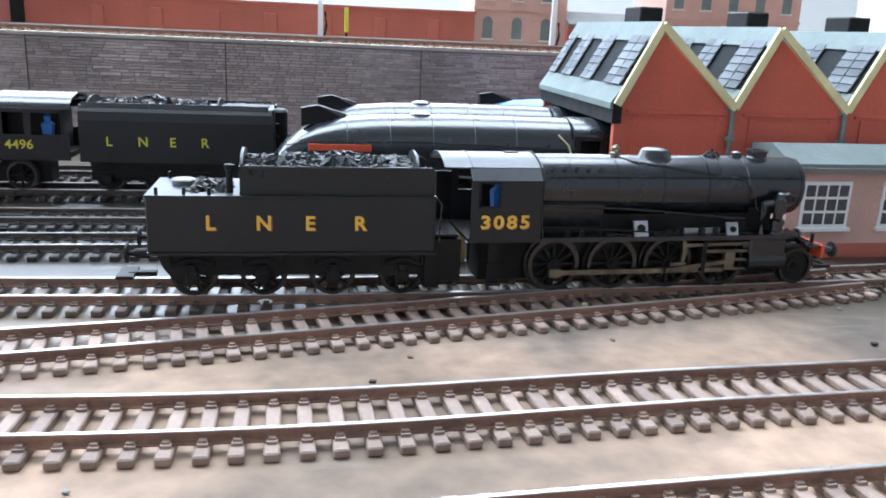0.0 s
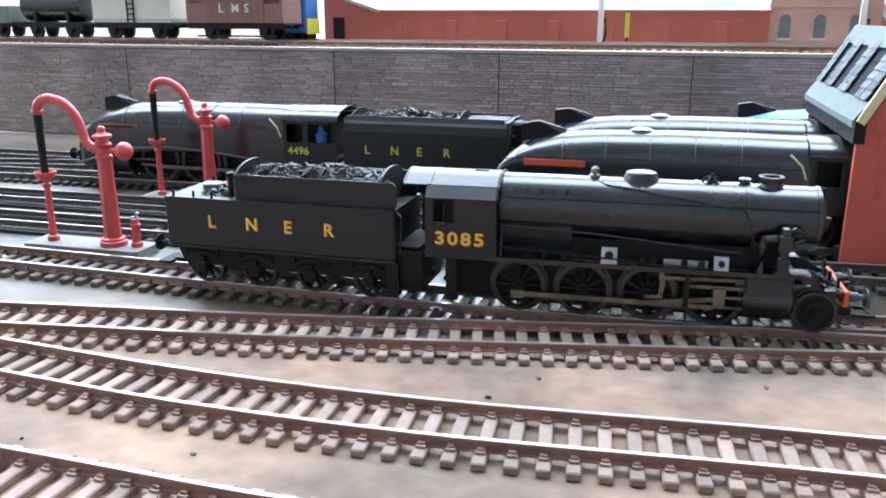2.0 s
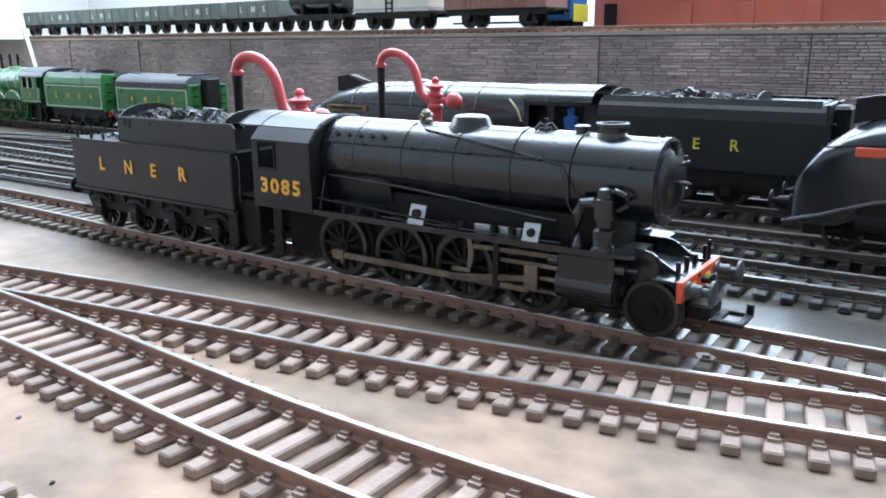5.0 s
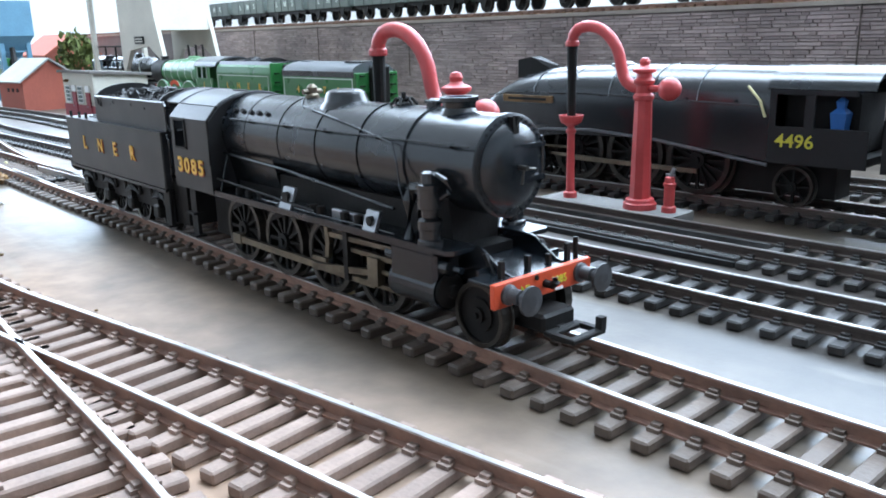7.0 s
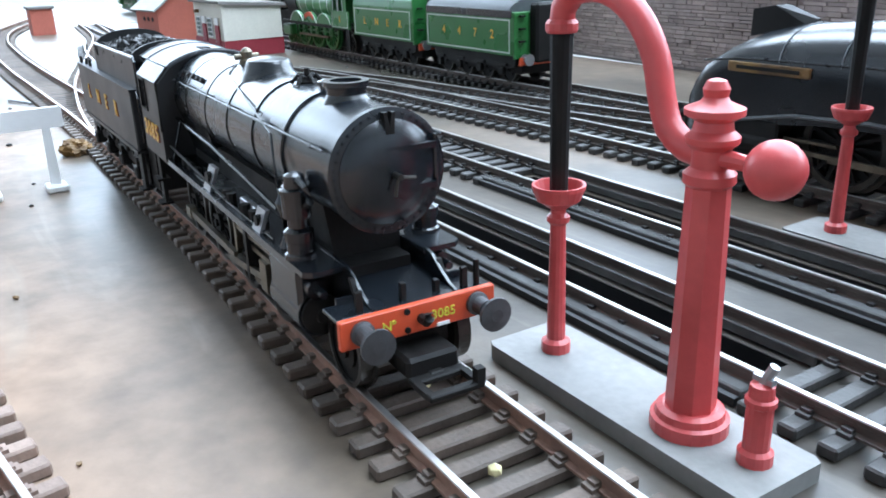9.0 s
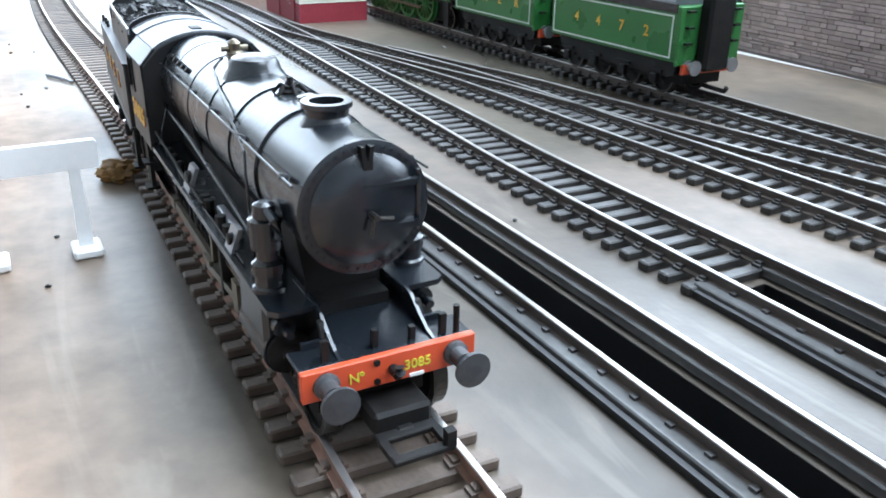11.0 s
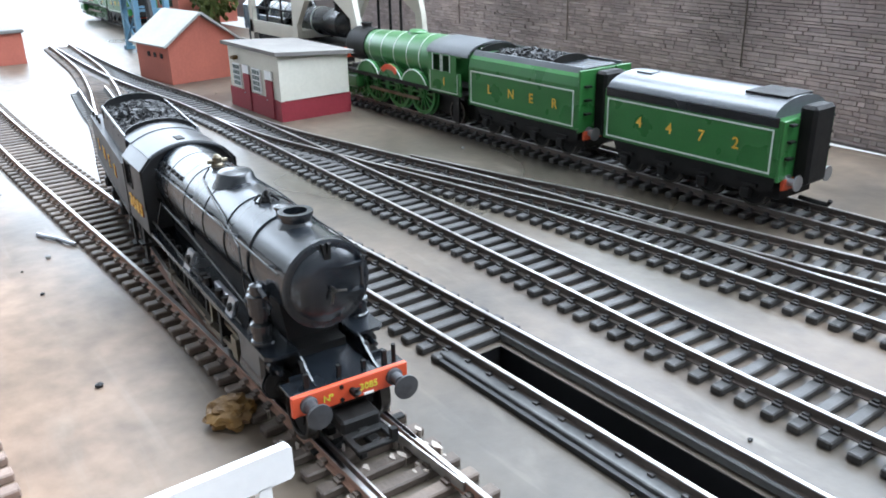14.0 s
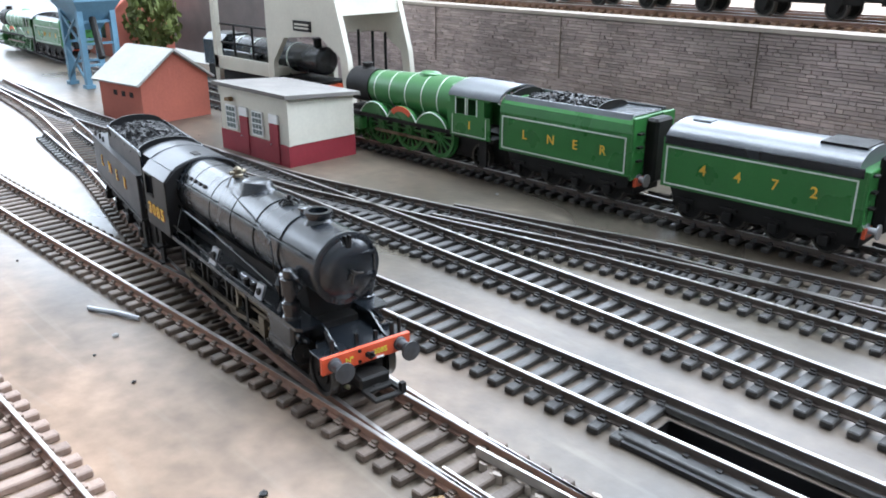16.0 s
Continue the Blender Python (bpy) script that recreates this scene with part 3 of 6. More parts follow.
# ---------------- rolling stock ----------------
def wheel(parent, x, y, r, z, spokes, near, tyre=M_TYRE, centre=M_FRAME, weight=0.0):
    """A spoked wheel with tyre, flange and hub; near is -1 or 1 for the side that it faces."""
    w = part("wheel", lathe(bmesh.new(), [(r * 0.86, -1.1), (r, -1.1), (r, 1.0), (r * 1.09, 1.05), (r * 1.09, 1.5), (r * 0.86, 1.5)], (0, 0, 0), "Y", 28, ring=True), tyre, parent, "steel tyre")
    w.location = (x * MM, y * MM, z * MM)
    w.rotation_euler = (0, 0, math.pi if near > 0 else 0)
    bm = bmesh.new()
    lathe(bm, [(r * 0.24, -1.5), (r * 0.24, 1.0)], (0, 0, 0), "Y", 14)
    lathe(bm, [(r * 0.10, -2.1), (r * 0.10, -1.4)], (0, 0, 0), "Y", 10)
    if spokes:
        star = []
        for k in range(spokes):
            a, h = 2 * math.pi * k / spokes, math.pi / spokes
            star += [(r * 0.22 * math.cos(a - h * 0.7), r * 0.22 * math.sin(a - h * 0.7)), (r * 0.9 * math.cos(a - 0.055), r * 0.9 * math.sin(a - 0.055)), (r * 0.9 * math.cos(a + 0.055), r * 0.9 * math.sin(a + 0.055)), (r * 0.22 * math.cos(a + h * 0.7), r * 0.22 * math.sin(a + h * 0.7))]
        prism(bm, star, "y", -0.7, 0.2)
        if weight:
            prism(bm, arc(0, 0, r * 0.87, weight - 38, weight + 38, 8), "y", -0.9, 0.3)
    else:
        lathe(bm, [(r * 0.85, -0.4), (r * 0.85, 0.6)], (0, 0, 0), "Y", 20)
        lathe(bm, [(r * 0.52, -0.9), (r * 0.52, 0.0)], (0, 0, 0), "Y", 18)
    lathe(bm, [(r * 0.93, -0.85), (r * 0.93, -0.55), (r * 0.82, -0.55), (r * 0.82, -0.85)], (0, 0, 0), "Y", 28, ring=True)
    part("wheel_centre", bm, centre, w)
    return w


def coal_heap(parent, x0, x1, half, z, rise, n, seed, name="coal"):
    rnd = random.Random(seed)
    bm = bmesh.new()
    for i in range(n):
        u, v = rnd.random(), rnd.uniform(-1, 1)
        h = rise * (1 - v * v) * (0.55 + 0.45 * math.sin(math.pi * min(1, max(0, u)))) * (0.75 + 0.5 * noise.noise(Vector((u * 5, v * 2, seed))))
        s = rnd.uniform(0.9, 2.1)
        c = Vector((x0 + u * (x1 - x0), v * half, z + h - s * 0.3))
        q = Euler((rnd.uniform(0, 6), rnd.uniform(0, 6), rnd.uniform(0, 6))).to_matrix()
        vs = [bm.verts.new(c + q @ Vector((a * s * rnd.uniform(.5, 1), b * s * rnd.uniform(.4, .9), d * s * rnd.uniform(.4, .8)))) for a in (-1, 1) for b in (-1, 1) for d in (-1, 1)]
        for f in ((0, 1, 3, 2), (4, 6, 7, 5), (0, 4, 5, 1), (2, 3, 7, 6), (0, 2, 6, 4), (1, 5, 7, 3)):
            bm.faces.new([vs[k] for k in f])
    box(bm, x0, x1, -half, half, z - 3, z + rise * 0.25)
    return part(name, bm, M_COAL, parent, "glossy black crushed coal")


def build_engine():
    """Black 2-8-0 goods engine. Origin below the chimney, x towards the front."""
    e = thing("steam_locomotive", "black goods locomotive with gold cab numbers and orange buffer beam", "locomotive")
    cz = 37.8
    # frames and running plate
    part("frame", box(B(-98, 9, -5.5, 5.5, 8, 22), -80, 20, -5.9, 5.9, 11, 17), M_FRAME, e)
    part("boiler_support", B(-79, -5.2, -7, 7, 22, 29.4), M_FRAME, e)
    for q in (-1, 1):
        plate = bmesh.new()
        prism(plate, [(-84, q * 6.6), (11.6, q * 6.6), (11.6, q * 12.6), (10.4, q * 13.9), (-84, q * 13.9)], "z", 22.6, 23.5)
        box(plate, -84, 7, min(q * 13.1, q * 13.8), max(q * 13.1, q * 13.8), 22.0, 22.6)
        part("running_plate", plate, M_BLACK, e)
    part("middle_plate", B(-84, -8, -6.6, 6.6, 22.6, 23.4), M_FRAME, e)
    for q in (-1, 1):
        fin = [(2, 23.6), (11.8, 23.6), (13.6, 23.2), (16.6, 21.2), (19.0, 19.9), (21.2, 19.4), (21.2, 15.5), (2, 15.5)]
        part("valance", P(fin, "y", q * 7.1 - 0.25, q * 7.1 + 0.25), M_BLACK, e, "curved plate beside the front platform")
        part("front_step", prism(B(15.6, 21.2, min(q * 7, q * 13.1), max(q * 7, q * 13.1), 18.6, 19.3, bev=0.15), [(15.6, 19.2), (16.2, 19.2), (16.2, 20.4), (15.6, 20.4)], "y", q * 9.4 - 1.6, q * 9.4 + 1.6), M_BLACK, e)
        part("step_hanger", P([(14.2, 22.6), (15.0, 22.6), (17.4, 18.7), (16.2, 18.7)], "y", q * 7.6 - 0.4, q * 7.6 + 0.4), M_FRAME, e)
    part("front_platform", P([(1, 20.6), (8, 20.3), (15, 19.6), (21.2, 19.2), (21.2, 18.2), (1, 18.2)], "y", -6.8, 6.8), M_BLACK, e)
    part("platform_catch", box(B(18.8, 19.8, -1.8, -1.0, 19.2, 22.0), 18.8, 19.8, 4.0, 4.8, 19.2, 21.2), M_FRAME, e)
    # boiler with bands
    prof = [(10.0, -81), (10.0, -56), (9.85, -8), (9.85, -7.6), (10.05, -7.5), (10.05, -5.8), (9.65, -5.7), (9.5, 12.4), (9.75, 12.45), (9.75, 13.6), (9.0, 13.9)]
    boiler = part("boiler", lathe(bmesh.new(), prof, (0, 0, cz), "X", 48), M_BLACK, e, smooth=True)
    for x in (-70, -54, -38, -22):
        part("boiler_band", lathe(bmesh.new(), [(9.7, x), (10.15, x), (10.15, x + 0.9), (9.7, x + 0.9)], (0, 0, cz), "X", 48), M_BLACK, boiler)
    fire = bmesh.new()
    sec = [(-6.4, 23), (-8.6, cz - 5.4), (-10.05, cz - 0.5)] + [(10.05 * math.cos(radians(a)), cz + 10.05 * math.sin(radians(a))) for a in range(180, -1, -10)][1:-1] + [(10.05, cz - 0.5), (8.6, cz - 5.4), (6.4, 23)]
    loft(fire, [[(x, y, z) for y, z in sec] for x in (-81, -58)])
    part("firebox", fire, M_BLACK, e, smooth=True)
    for i, x in enumerate((-76, -72, -68, -64, -60)):
        for s in (-1, 1):
            a = radians(38)
            part("washout_plug", C((x, s * 10 * math.cos(a), cz + 10 * math.sin(a)), (x, s * 10.6 * math.cos(a), cz + 10.6 * math.sin(a)), 0.65, n=8), M_FRAME, boiler)
    sad = bmesh.new()
    loft(sad, [[(x, -6.2, 19.5), (x, 6.2, 19.5), (x, 6.1, 24), (x, 7.2, 31.4), (x, -7.2, 31.4), (x, -6.1, 24)] for x in (-5, 4.2)])
    part("smokebox_saddle", sad, M_FRAME, e)
    door = part("smokebox_door", lathe(bmesh.new(), [(8.1, 13.6), (8.1, 14.1), (7.2, 14.8), (4.8, 15.6), (0.3, 16.0)], (0, 0, cz), "X", 40), M_BLACK, e, smooth=True)
    rim = bmesh.new()
    for k in range(40):
        a = 2 * math.pi * k / 40
        lathe(rim, [(0.26, 13.8), (0.22, 14.1)], (0, 8.9 * math.cos(a), cz + 8.9 * math.sin(a)), "X", 5)
    part("rivet_ring", rim, M_BLACK, door)
    hb = bmesh.new()
    for z in (-2.6, 3.6):
        box(hb, 14.6, 15.7, -1, 7.4, cz + z - 0.45, cz + z + 0.45)
    cyl(hb, (14.5, 7.8, cz - 4), (14.5, 7.8, cz + 5), 0.4, n=6)
    part("door_hinge", hb, M_BLACK, door)
    hn = bmesh.new()
    cyl(hn, (15.8, 0, cz), (18.0, 0, cz), 0.5, n=8)
    cyl(hn, (17.6, 0, cz), (17.6, 2.6, cz - 0.4), 0.28, n=6)
    cyl(hn, (17.1, 0, cz), (17.1, -0.6, cz - 3.0), 0.28, n=6)
    part("door_handle", hn, M_TYRE, door)
    part("lamp_iron", P([(-0.7, cz + 6), (0.7, cz + 6), (0.9, cz + 9.2), (0.4, cz + 9.2), (0, cz + 7), (-0.4, cz + 9.2), (-0.9, cz + 9.2)], "x", 13.8, 15.2), M_FRAME, door)
    # boiler mountings
    part("chimney", lathe(bmesh.new(), [(4.6, 45.8), (3.6, 47.2), (3.2, 47.9), (3.35, 49.0), (3.8, 49.2), (3.8, 50.0), (2.6, 50.0), (2.5, 47.6)], (0, 0, 0), "Z", 28), M_BLACK, e, smooth=True)
    part("snifting_valve", lathe(bmesh.new(), [(1.5, 46.8), (1.5, 48.3), (1.9, 48.4), (1.9, 49.0), (0.8, 49.3)], (-7.5, 0, 0), "Z", 14), M_BLACK, e)
    dome = bmesh.new()
    rings = []
    for k, (r, z) in enumerate(((6.8, 46.2), (5.4, 47.0), (4.8, 47.8), (4.5, 49.0), (4.0, 49.8), (2.8, 50.2), (0.4, 50.4))):
        rings.append([(-38 + r * 1.12 * math.cos(2 * math.pi * i / 32), r * math.sin(2 * math.pi * i / 32), z - (2.2 * math.sin(2 * math.pi * i / 32) ** 2 if k == 0 else 0)) for i in range(32)])
    loft(dome, rings)
    part("dome", dome, M_BLACK, e, smooth=True)
    sv = bmesh.new()
    lathe(sv, [(2.0, 46.6), (1.7, 48.0), (0.6, 48.6)], (-17, 0, 0), "Z", 12)
    feed = part("top_feed", sv, M_FRAME, e)
    for a in range(0, 360, 60):
        pipe = tube(bmesh.new(), [(-17, 0, 48.3), (-17 + 1.6 * math.cos(radians(a)), 1.6 * math.sin(radians(a)), 49.0), (-17 + 2.9 * math.cos(radians(a)), 2.9 * math.sin(radians(a)), 47.6)], 0.35, 6)
        part("feed_elbow", pipe, M_FRAME, feed)
    part("feed_stem", C((-17, 0, 48), (-17, 0, 50.2), 0.5, n=8), M_FRAME, feed)
    wv = bmesh.new()
    lathe(wv, [(1.7, 46.6), (1.7, 48.4), (1.2, 48.8), (1.3, 50.2), (0.5, 51)], (-52, 0, 0), "Z", 12)
    cyl(wv, (-52, -2.6, 49.2), (-52, 2.6, 49.2), 0.6, n=8)
    part("safety_valve", wv, M_STEEL, e)
    for s in (-1, 1):
        rail = bmesh.new()
        a = radians(24)
        y, z = s * 10.9 * math.cos(a), cz + 10.9 * math.sin(a)
        tube(rail, [(-80, y, z), (-40, y, z), (13, y, z)], 0.2, 6)
        part("handrail", rail, M_BLACK, e)
        for x in (-66, -50, -33, -14, 8):
            part("handrail_knob", C((x, s * 9.8 * math.cos(a), cz + 9.8 * math.sin(a)), (x, y * 1.02, z + 0.1), 0.5, n=6), M_BLACK, e)
        part("feed_pipe", tube(bmesh.new(), [(-52, s * 2.5, 47.6), (-48, s * 5.5, 46.4), (-30, s * 8.2, 44.6), (-8, s * 10.6, 41.4), (-6.2, s * 11.2, 38), (-5.2, s * 11.3, 33), (-4, s * 11.4, 31)], 0.22, 6), M_BLACK, e)
        part("ejector_pipe", tube(bmesh.new(), [(-80, s * 10.3, 33), (-50, s * 10.4, 31.8), (-20, s * 10.6, 29.3), (-8, s * 10.8, 28.4)], 0.42, 6), M_BLACK, e)
        box_l = bmesh.new()
        prism(box_l, [(s * 12.6, 23.4), (s * 13.4, 23.4), (s * 11.6, 28.2), (s * 10.8, 28.2)], "x", -48.6, -43.8)
        part("sandbox_plate", box_l, M_BRIGHT, e, "bare metal plate with a black filler cap")
        bx = bmesh.new()
        lathe(bx, [(1.3, -0.5), (1.3, 0.5)], (-46.2, s * 12.6, 26), "Y", 10)
        part("filler_cap", bx, M_FRAME, e)
        box_m = bmesh.new()
        prism(box_m, [(s * 12.6, 23.4), (s * 13.4, 23.4), (s * 11.9, 27.4), (s * 11.1, 27.4)], "x", -15.6, -11.4)
        cap = lathe(bmesh.new(), [(1.0, -0.5), (1.0, 0.5)], (-13.4, s * 12.8, 25.4), "Y", 10)
        part("oil_cap", cap, M_FRAME, e)
        part("lubricator_plate", box_m, M_BRIGHT, e, "bare metal plate with a black oil cap")
        part("motor_block", B(-30, -17, s * 10.4 - 0.7, s * 10.4 + 0.7, 23.4, 25.4, bev=0.2), M_BRIGHT, e, "bare grey metal strip")
        for x in (-36, -33, -24, -19):
            part("pipe_union", C((x, s * 11.8, 23.3), (x, s * 11.8, 25.6), 1.0, n=8), M_FRAME, e)
        for x in (-60, -66, -71):
            part("oil_pot", lathe(bmesh.new(), [(0.9, 23.4), (0.9, 24.8), (0.5, 25.2)], (x, s * 11.6, 0), "Z", 8), M_FRAME, e)
        part("oil_pipe", tube(bmesh.new(), [(-58, s * 12.4, 23.9), (-30, s * 12.6, 23.8), (-6, s * 12.6, 23.9)], 0.22, 6), M_BLACK, e)
        part("drain_pipe", tube(bmesh.new(), [(-79.5, s * 9.6, 33), (-79.5, s * 11.2, 28), (-79.5, s * 12.4, 23.6)], 0.3, 6), M_BLACK, e)
        part("reversing_rod", tube(bmesh.new(), [(-80, s * 12.8, 26.6), (-58, s * 12.9, 25.6), (-34, s * 12.8, 24.4)], 0.3, 6), M_FRAME, e)
        # westinghouse pump and reservoir pipe
        part("pump_cylinder", lathe(bmesh.new(), [(2.6, 23.3), (2.5, 24.2), (2.1, 24.5), (2.1, 26.2), (2.4, 26.4), (2.4, 28.0), (2.1, 28.2), (1.6, 28.6), (1.6, 30), (2.3, 30.3), (2.3, 34.0), (2.5, 34.1), (2.5, 34.8), (1.7, 35.1), (1.6, 37), (0.8, 37.4)], (3.6, s * 11.4, 0), "Z", 16), M_BLACK, e)
        pump = bmesh.new()
        tube(pump, [(3.6, s * 11.4, 35.8), (6.2, s * 11.6, 36.8), (8.4, s * 11.4, 36.0), (9, s * 11, 33.8), (6.4, s * 10.9, 32.4)], 0.6, 8)
        part("pump_pipe", pump, M_BLACK, e)
        part("steam_pipe", tube(bmesh.new(), [(-2.4, s * 11.6, 23.2), (-2.4, s * 11.5, 31), (-1.8, s * 10.6, 33.2), (1.6, s * 10.8, 33.6)], 1.35, 10), M_BLACK, e)
        # cylinder
        cy = bmesh.new()
        box(cy, -6.5, 7.2, s * 10.2 - 3.5, s * 10.2 + 3.5, 15.5, 22.6, bev=0.8)
        cyl(cy, (-6.5, s * 10.2, 14.6), (7.2, s * 10.2, 14.6), 3.9, n=22)
        cyl(cy, (-9, s * 11.2, 19.6), (9.4, s * 11.2, 19.6), 1.7, n=14)
        cyl(cy, (9, s * 11.2, 19.6), (12.0, s * 11.2, 19.6), 0.7, n=8)
        part("cylinder", cy, M_BLACK, e)
        part("cylinder_cover", lathe(bmesh.new(), [(3.4, 7.2), (3.4, 7.9), (1.3, 8.3), (1.2, 9)], (0, s * 10.2, 14.6), "X", 20), M_FRAME, e)
        # motion
        yy = s * 11.2
        part("coupling_rod", prism(B(-74, -14.5, yy - 0.5, yy + 0.5, 10.5, 12.1), [(-76, 10), (-76, 12.6), (-72, 12.6), (-72, 10)], "y", yy - 0.8, yy + 0.8), M_STEEL, e)
        part("connecting_rod", P([(-36, 10.7), (-36, 12.3), (-12, 15.2), (-12, 13.9)], "y", s * 12.4 - 0.5, s * 12.4 + 0.5), M_STEEL, e)
        part("piston_rod", C((-13, s * 11.4, 14.6), (-6, s * 11.4, 14.6), 0.6, n=8), M_STEEL, e)
        xh = bmesh.new()
        box(xh, -15, -11.5, s * 12 - 1, s * 12 + 1, 11.8, 17.6)
        box(xh, -22, -4.4, s * 11.4 - 0.7, s * 11.4 + 0.7, 17.2, 18.2)
        box(xh, -22, -4.4, s * 11.4 - 0.7, s * 11.4 + 0.7, 11.2, 12.0)
        part("crosshead", xh, M_STEEL, e)
        part("radius_rod", P([(-31, 19.4), (-31, 20.5), (-5, 21), (-5, 20)], "y", s * 12.2 - 0.4, s * 12.2 + 0.4), M_STEEL, e)
        part("expansion_link", P([(-31, 13.6), (-29.6, 15), (-29.0, 18), (-29.6, 21.4), (-31, 22.4), (-30.6, 18)], "y", s * 12.2 - 0.6, s * 12.2 + 0.6), M_STEEL, e)
        part("eccentric_rod", P([(-35, 13.4), (-35, 14.4), (-29.6, 14.6), (-29.6, 13.6)], "y", s * 13.2 - 0.35, s * 13.2 + 0.35), M_STEEL, e)
        part("guide_bracket", B(-23.5, -22, s * 11 - 2, s * 11 + 2, 11, 22.4), M_FRAME, e)
        for x in (-74, -53.8, -34, -14.5):
            wheel(e, x, s * 8.6, 8.6, 13.6, 12, s, weight=60 if x == -34 else 110)
        wheel(e, 14.6, s * 8.6, 6.3, 11.3, 0, s)
        # cab side
        cab = bmesh.new()
        y0, y1 = (s * 14.1, s * 13.4)
        x0, x1 = -103.4, -80.8
        box(cab, x0, x1, min(y0, y1), max(y0, y1), 22.3, 33.6)
        box(cab, x0, x0 + 2.6, min(y0, y1), max(y0, y1), 33.6, 41.7)
        box(cab, x0 + 9.0, x1, min(y0, y1), max(y0, y1), 33.6, 41.7)
        box(cab, x0 + 2.6, x0 + 9.0, min(y0, y1), max(y0, y1), 40.8, 41.7)
        part("eave_panel", P([(s * 14.2, 41.6), (s * 11.0, 44.9), (s * 10.4, 44.7), (s * 13.5, 41.4)], "x", x0, x1 + 0.2), M_CABROOF, e, "sloping grey eave panel")
        side = part("cab_side", cab, M_BLACK_SIDE, e)
        fr = bmesh.new()
        for b in ((x0 + 2.3, x0 + 2.8, 33.3, 41.1), (x0 + 8.8, x0 + 9.3, 33.3, 41.1), (x0 + 2.3, x0 + 9.3, 33.2, 33.7), (x0 + 2.3, x0 + 9.3, 40.7, 41.2)):
            box(fr, b[0], b[1], s * 14.2 - 0.2, s * 14.2 + 0.2, b[2], b[3])
        part("window_frame", fr, M_FRAME, side)
        part("cab_step", box(box(B(-97, -93.6, s * 12.8 - 0.5, s * 12.8 + 0.5, 9, 23), -97.6, -93, s * 12.8 - 1.8, s * 12.8 + 1.4, 8.6, 9.2), -97.6, -93, s * 12.8 - 1.8, s * 12.8 + 1.4, 15, 15.6), M_FRAME, e)
        part("buffer", lathe(bmesh.new(), [(1.9, 22.3), (1.9, 23), (1.4, 23.3), (1.4, 25.6), (0.9, 25.6), (0.9, 27.4), (2.7, 27.5), (2.7, 28.1), (1.0, 28.4)], (0, s * 9.8, 17.1), "X", 18), M_CASTING, e)
    crown = [(20.65 * math.sin(radians(a)), 27.6 + 20.65 * math.cos(radians(a))) for a in range(-32, 33, 4)]
    under = [(20.1 * math.sin(radians(a)), 27.6 + 20.1 * math.cos(radians(a))) for a in range(32, -33, -4)]
    part("cab_front", P([(-13.4, 23.6), (-13.4, 41.4), (-10.6, 44.5)] + under[::-1] + [(10.6, 44.5), (13.4, 41.4), (13.4, 23.6)], "x", -82, -81.2), M_BLACK_SIDE, e)
    roof_ob = part("cab_roof", P(crown + under, "x", -111, -80.4), M_CABROOF, e, "grey weathered cab roof", smooth=True)
    part("roof_vent", B(-90, -85.5, -1.2, 1.2, 48.0, 48.5, bev=0.1), M_FRAME, roof_ob)
    for x in (-111.2, -102.6, -80.7):
        part("roof_rib", tube(bmesh.new(), [(x, p, q) for p, q in crown], 0.28, 6), M_CABROOF, roof_ob)
    part("front_rim", tube(bmesh.new(), [(-80.9, -14, 30), (-80.9, -14, 41.6), (-80.9, -11, 44.9)] + [(-80.9, p, q) for p, q in crown[1:-1]] + [(-80.9, 11, 44.9), (-80.9, 14, 41.6), (-80.9, 14, 30)], 0.4, 6), M_FRAME, e)
    part("cab_door", B(-110.5, -103.5, 12.2, 13, 23.6, 40), M_FRAME, e)
    part("cab_floor", B(-104, -82, -13.3, 13.3, 22.7, 23.6), M_FRAME, e)
    part("backhead", B(-88, -82, -4, 9, 23.6, 41, bev=1.5), M_FRAME, e)
    part("toy_figure", loft(bmesh.new(), [[(-93.0 + a * k, -7.0 + b * k, z) for a, b in ((-1, -1), (1, -1), (1, 1), (-1, 1))] for z, k in ((23.6, 1.6), (33, 2.0), (37, 2.3), (38.4, 1.0), (40.6, 1.3), (41.6, 0.4))]), M_FIGBLUE, e, "plain blue moulded figure")
    part("front_pony_frame", B(10, 26, -4.5, 4.5, 9, 12.5, bev=0.6), M_FRAME, e)
    hook = bmesh.new()
    box(hook, 18, 27, -1.2, 1.2, 8.6, 10, bev=0.2)
    box(hook, 26, 28, -4.6, 4.6, 8.8, 9.8, bev=0.2)
    box(hook, 31.4, 33, -4.6, 4.6, 8.8, 9.8, bev=0.2)
    box(hook, 27.8, 31.6, -4.6, -3.4, 8.8, 9.8)
    box(hook, 27.8, 31.6, 3.4, 4.6, 8.8, 9.8)
    box(hook, 31.6, 33, 3.2, 4.6, 9.5, 12)
    part("coupling", hook, M_FRAME, e, "black tension-lock coupling")
    beam = part("buffer_beam", B(21.2, 22.4, -13.2, 13.2, 14.8, 19.4, bev=0.15), M_BEAM, e, "orange-red buffer beam with yellow number")
    part("coupling_hook", tube(bmesh.new(), [(22, 0, 17), (24.2, 0, 17), (25, 0, 17.8), (24.8, 0, 18.6)], 0.8, 8), M_FRAME, beam)
    bl = bmesh.new()
    for y, z in ((-2.4, 18.6), (-2.4, 15.6), (-11, 17)):
        lathe(bl, [(0.5, 22.4), (0.5, 22.7)], (0, y, z), "X", 8)
    part("bolt_head", bl, M_FRAME, beam)
    part("label_plate", B(22.4, 22.65, 2.6, 4.8, 15.0, 15.5), M_WHITE, beam)
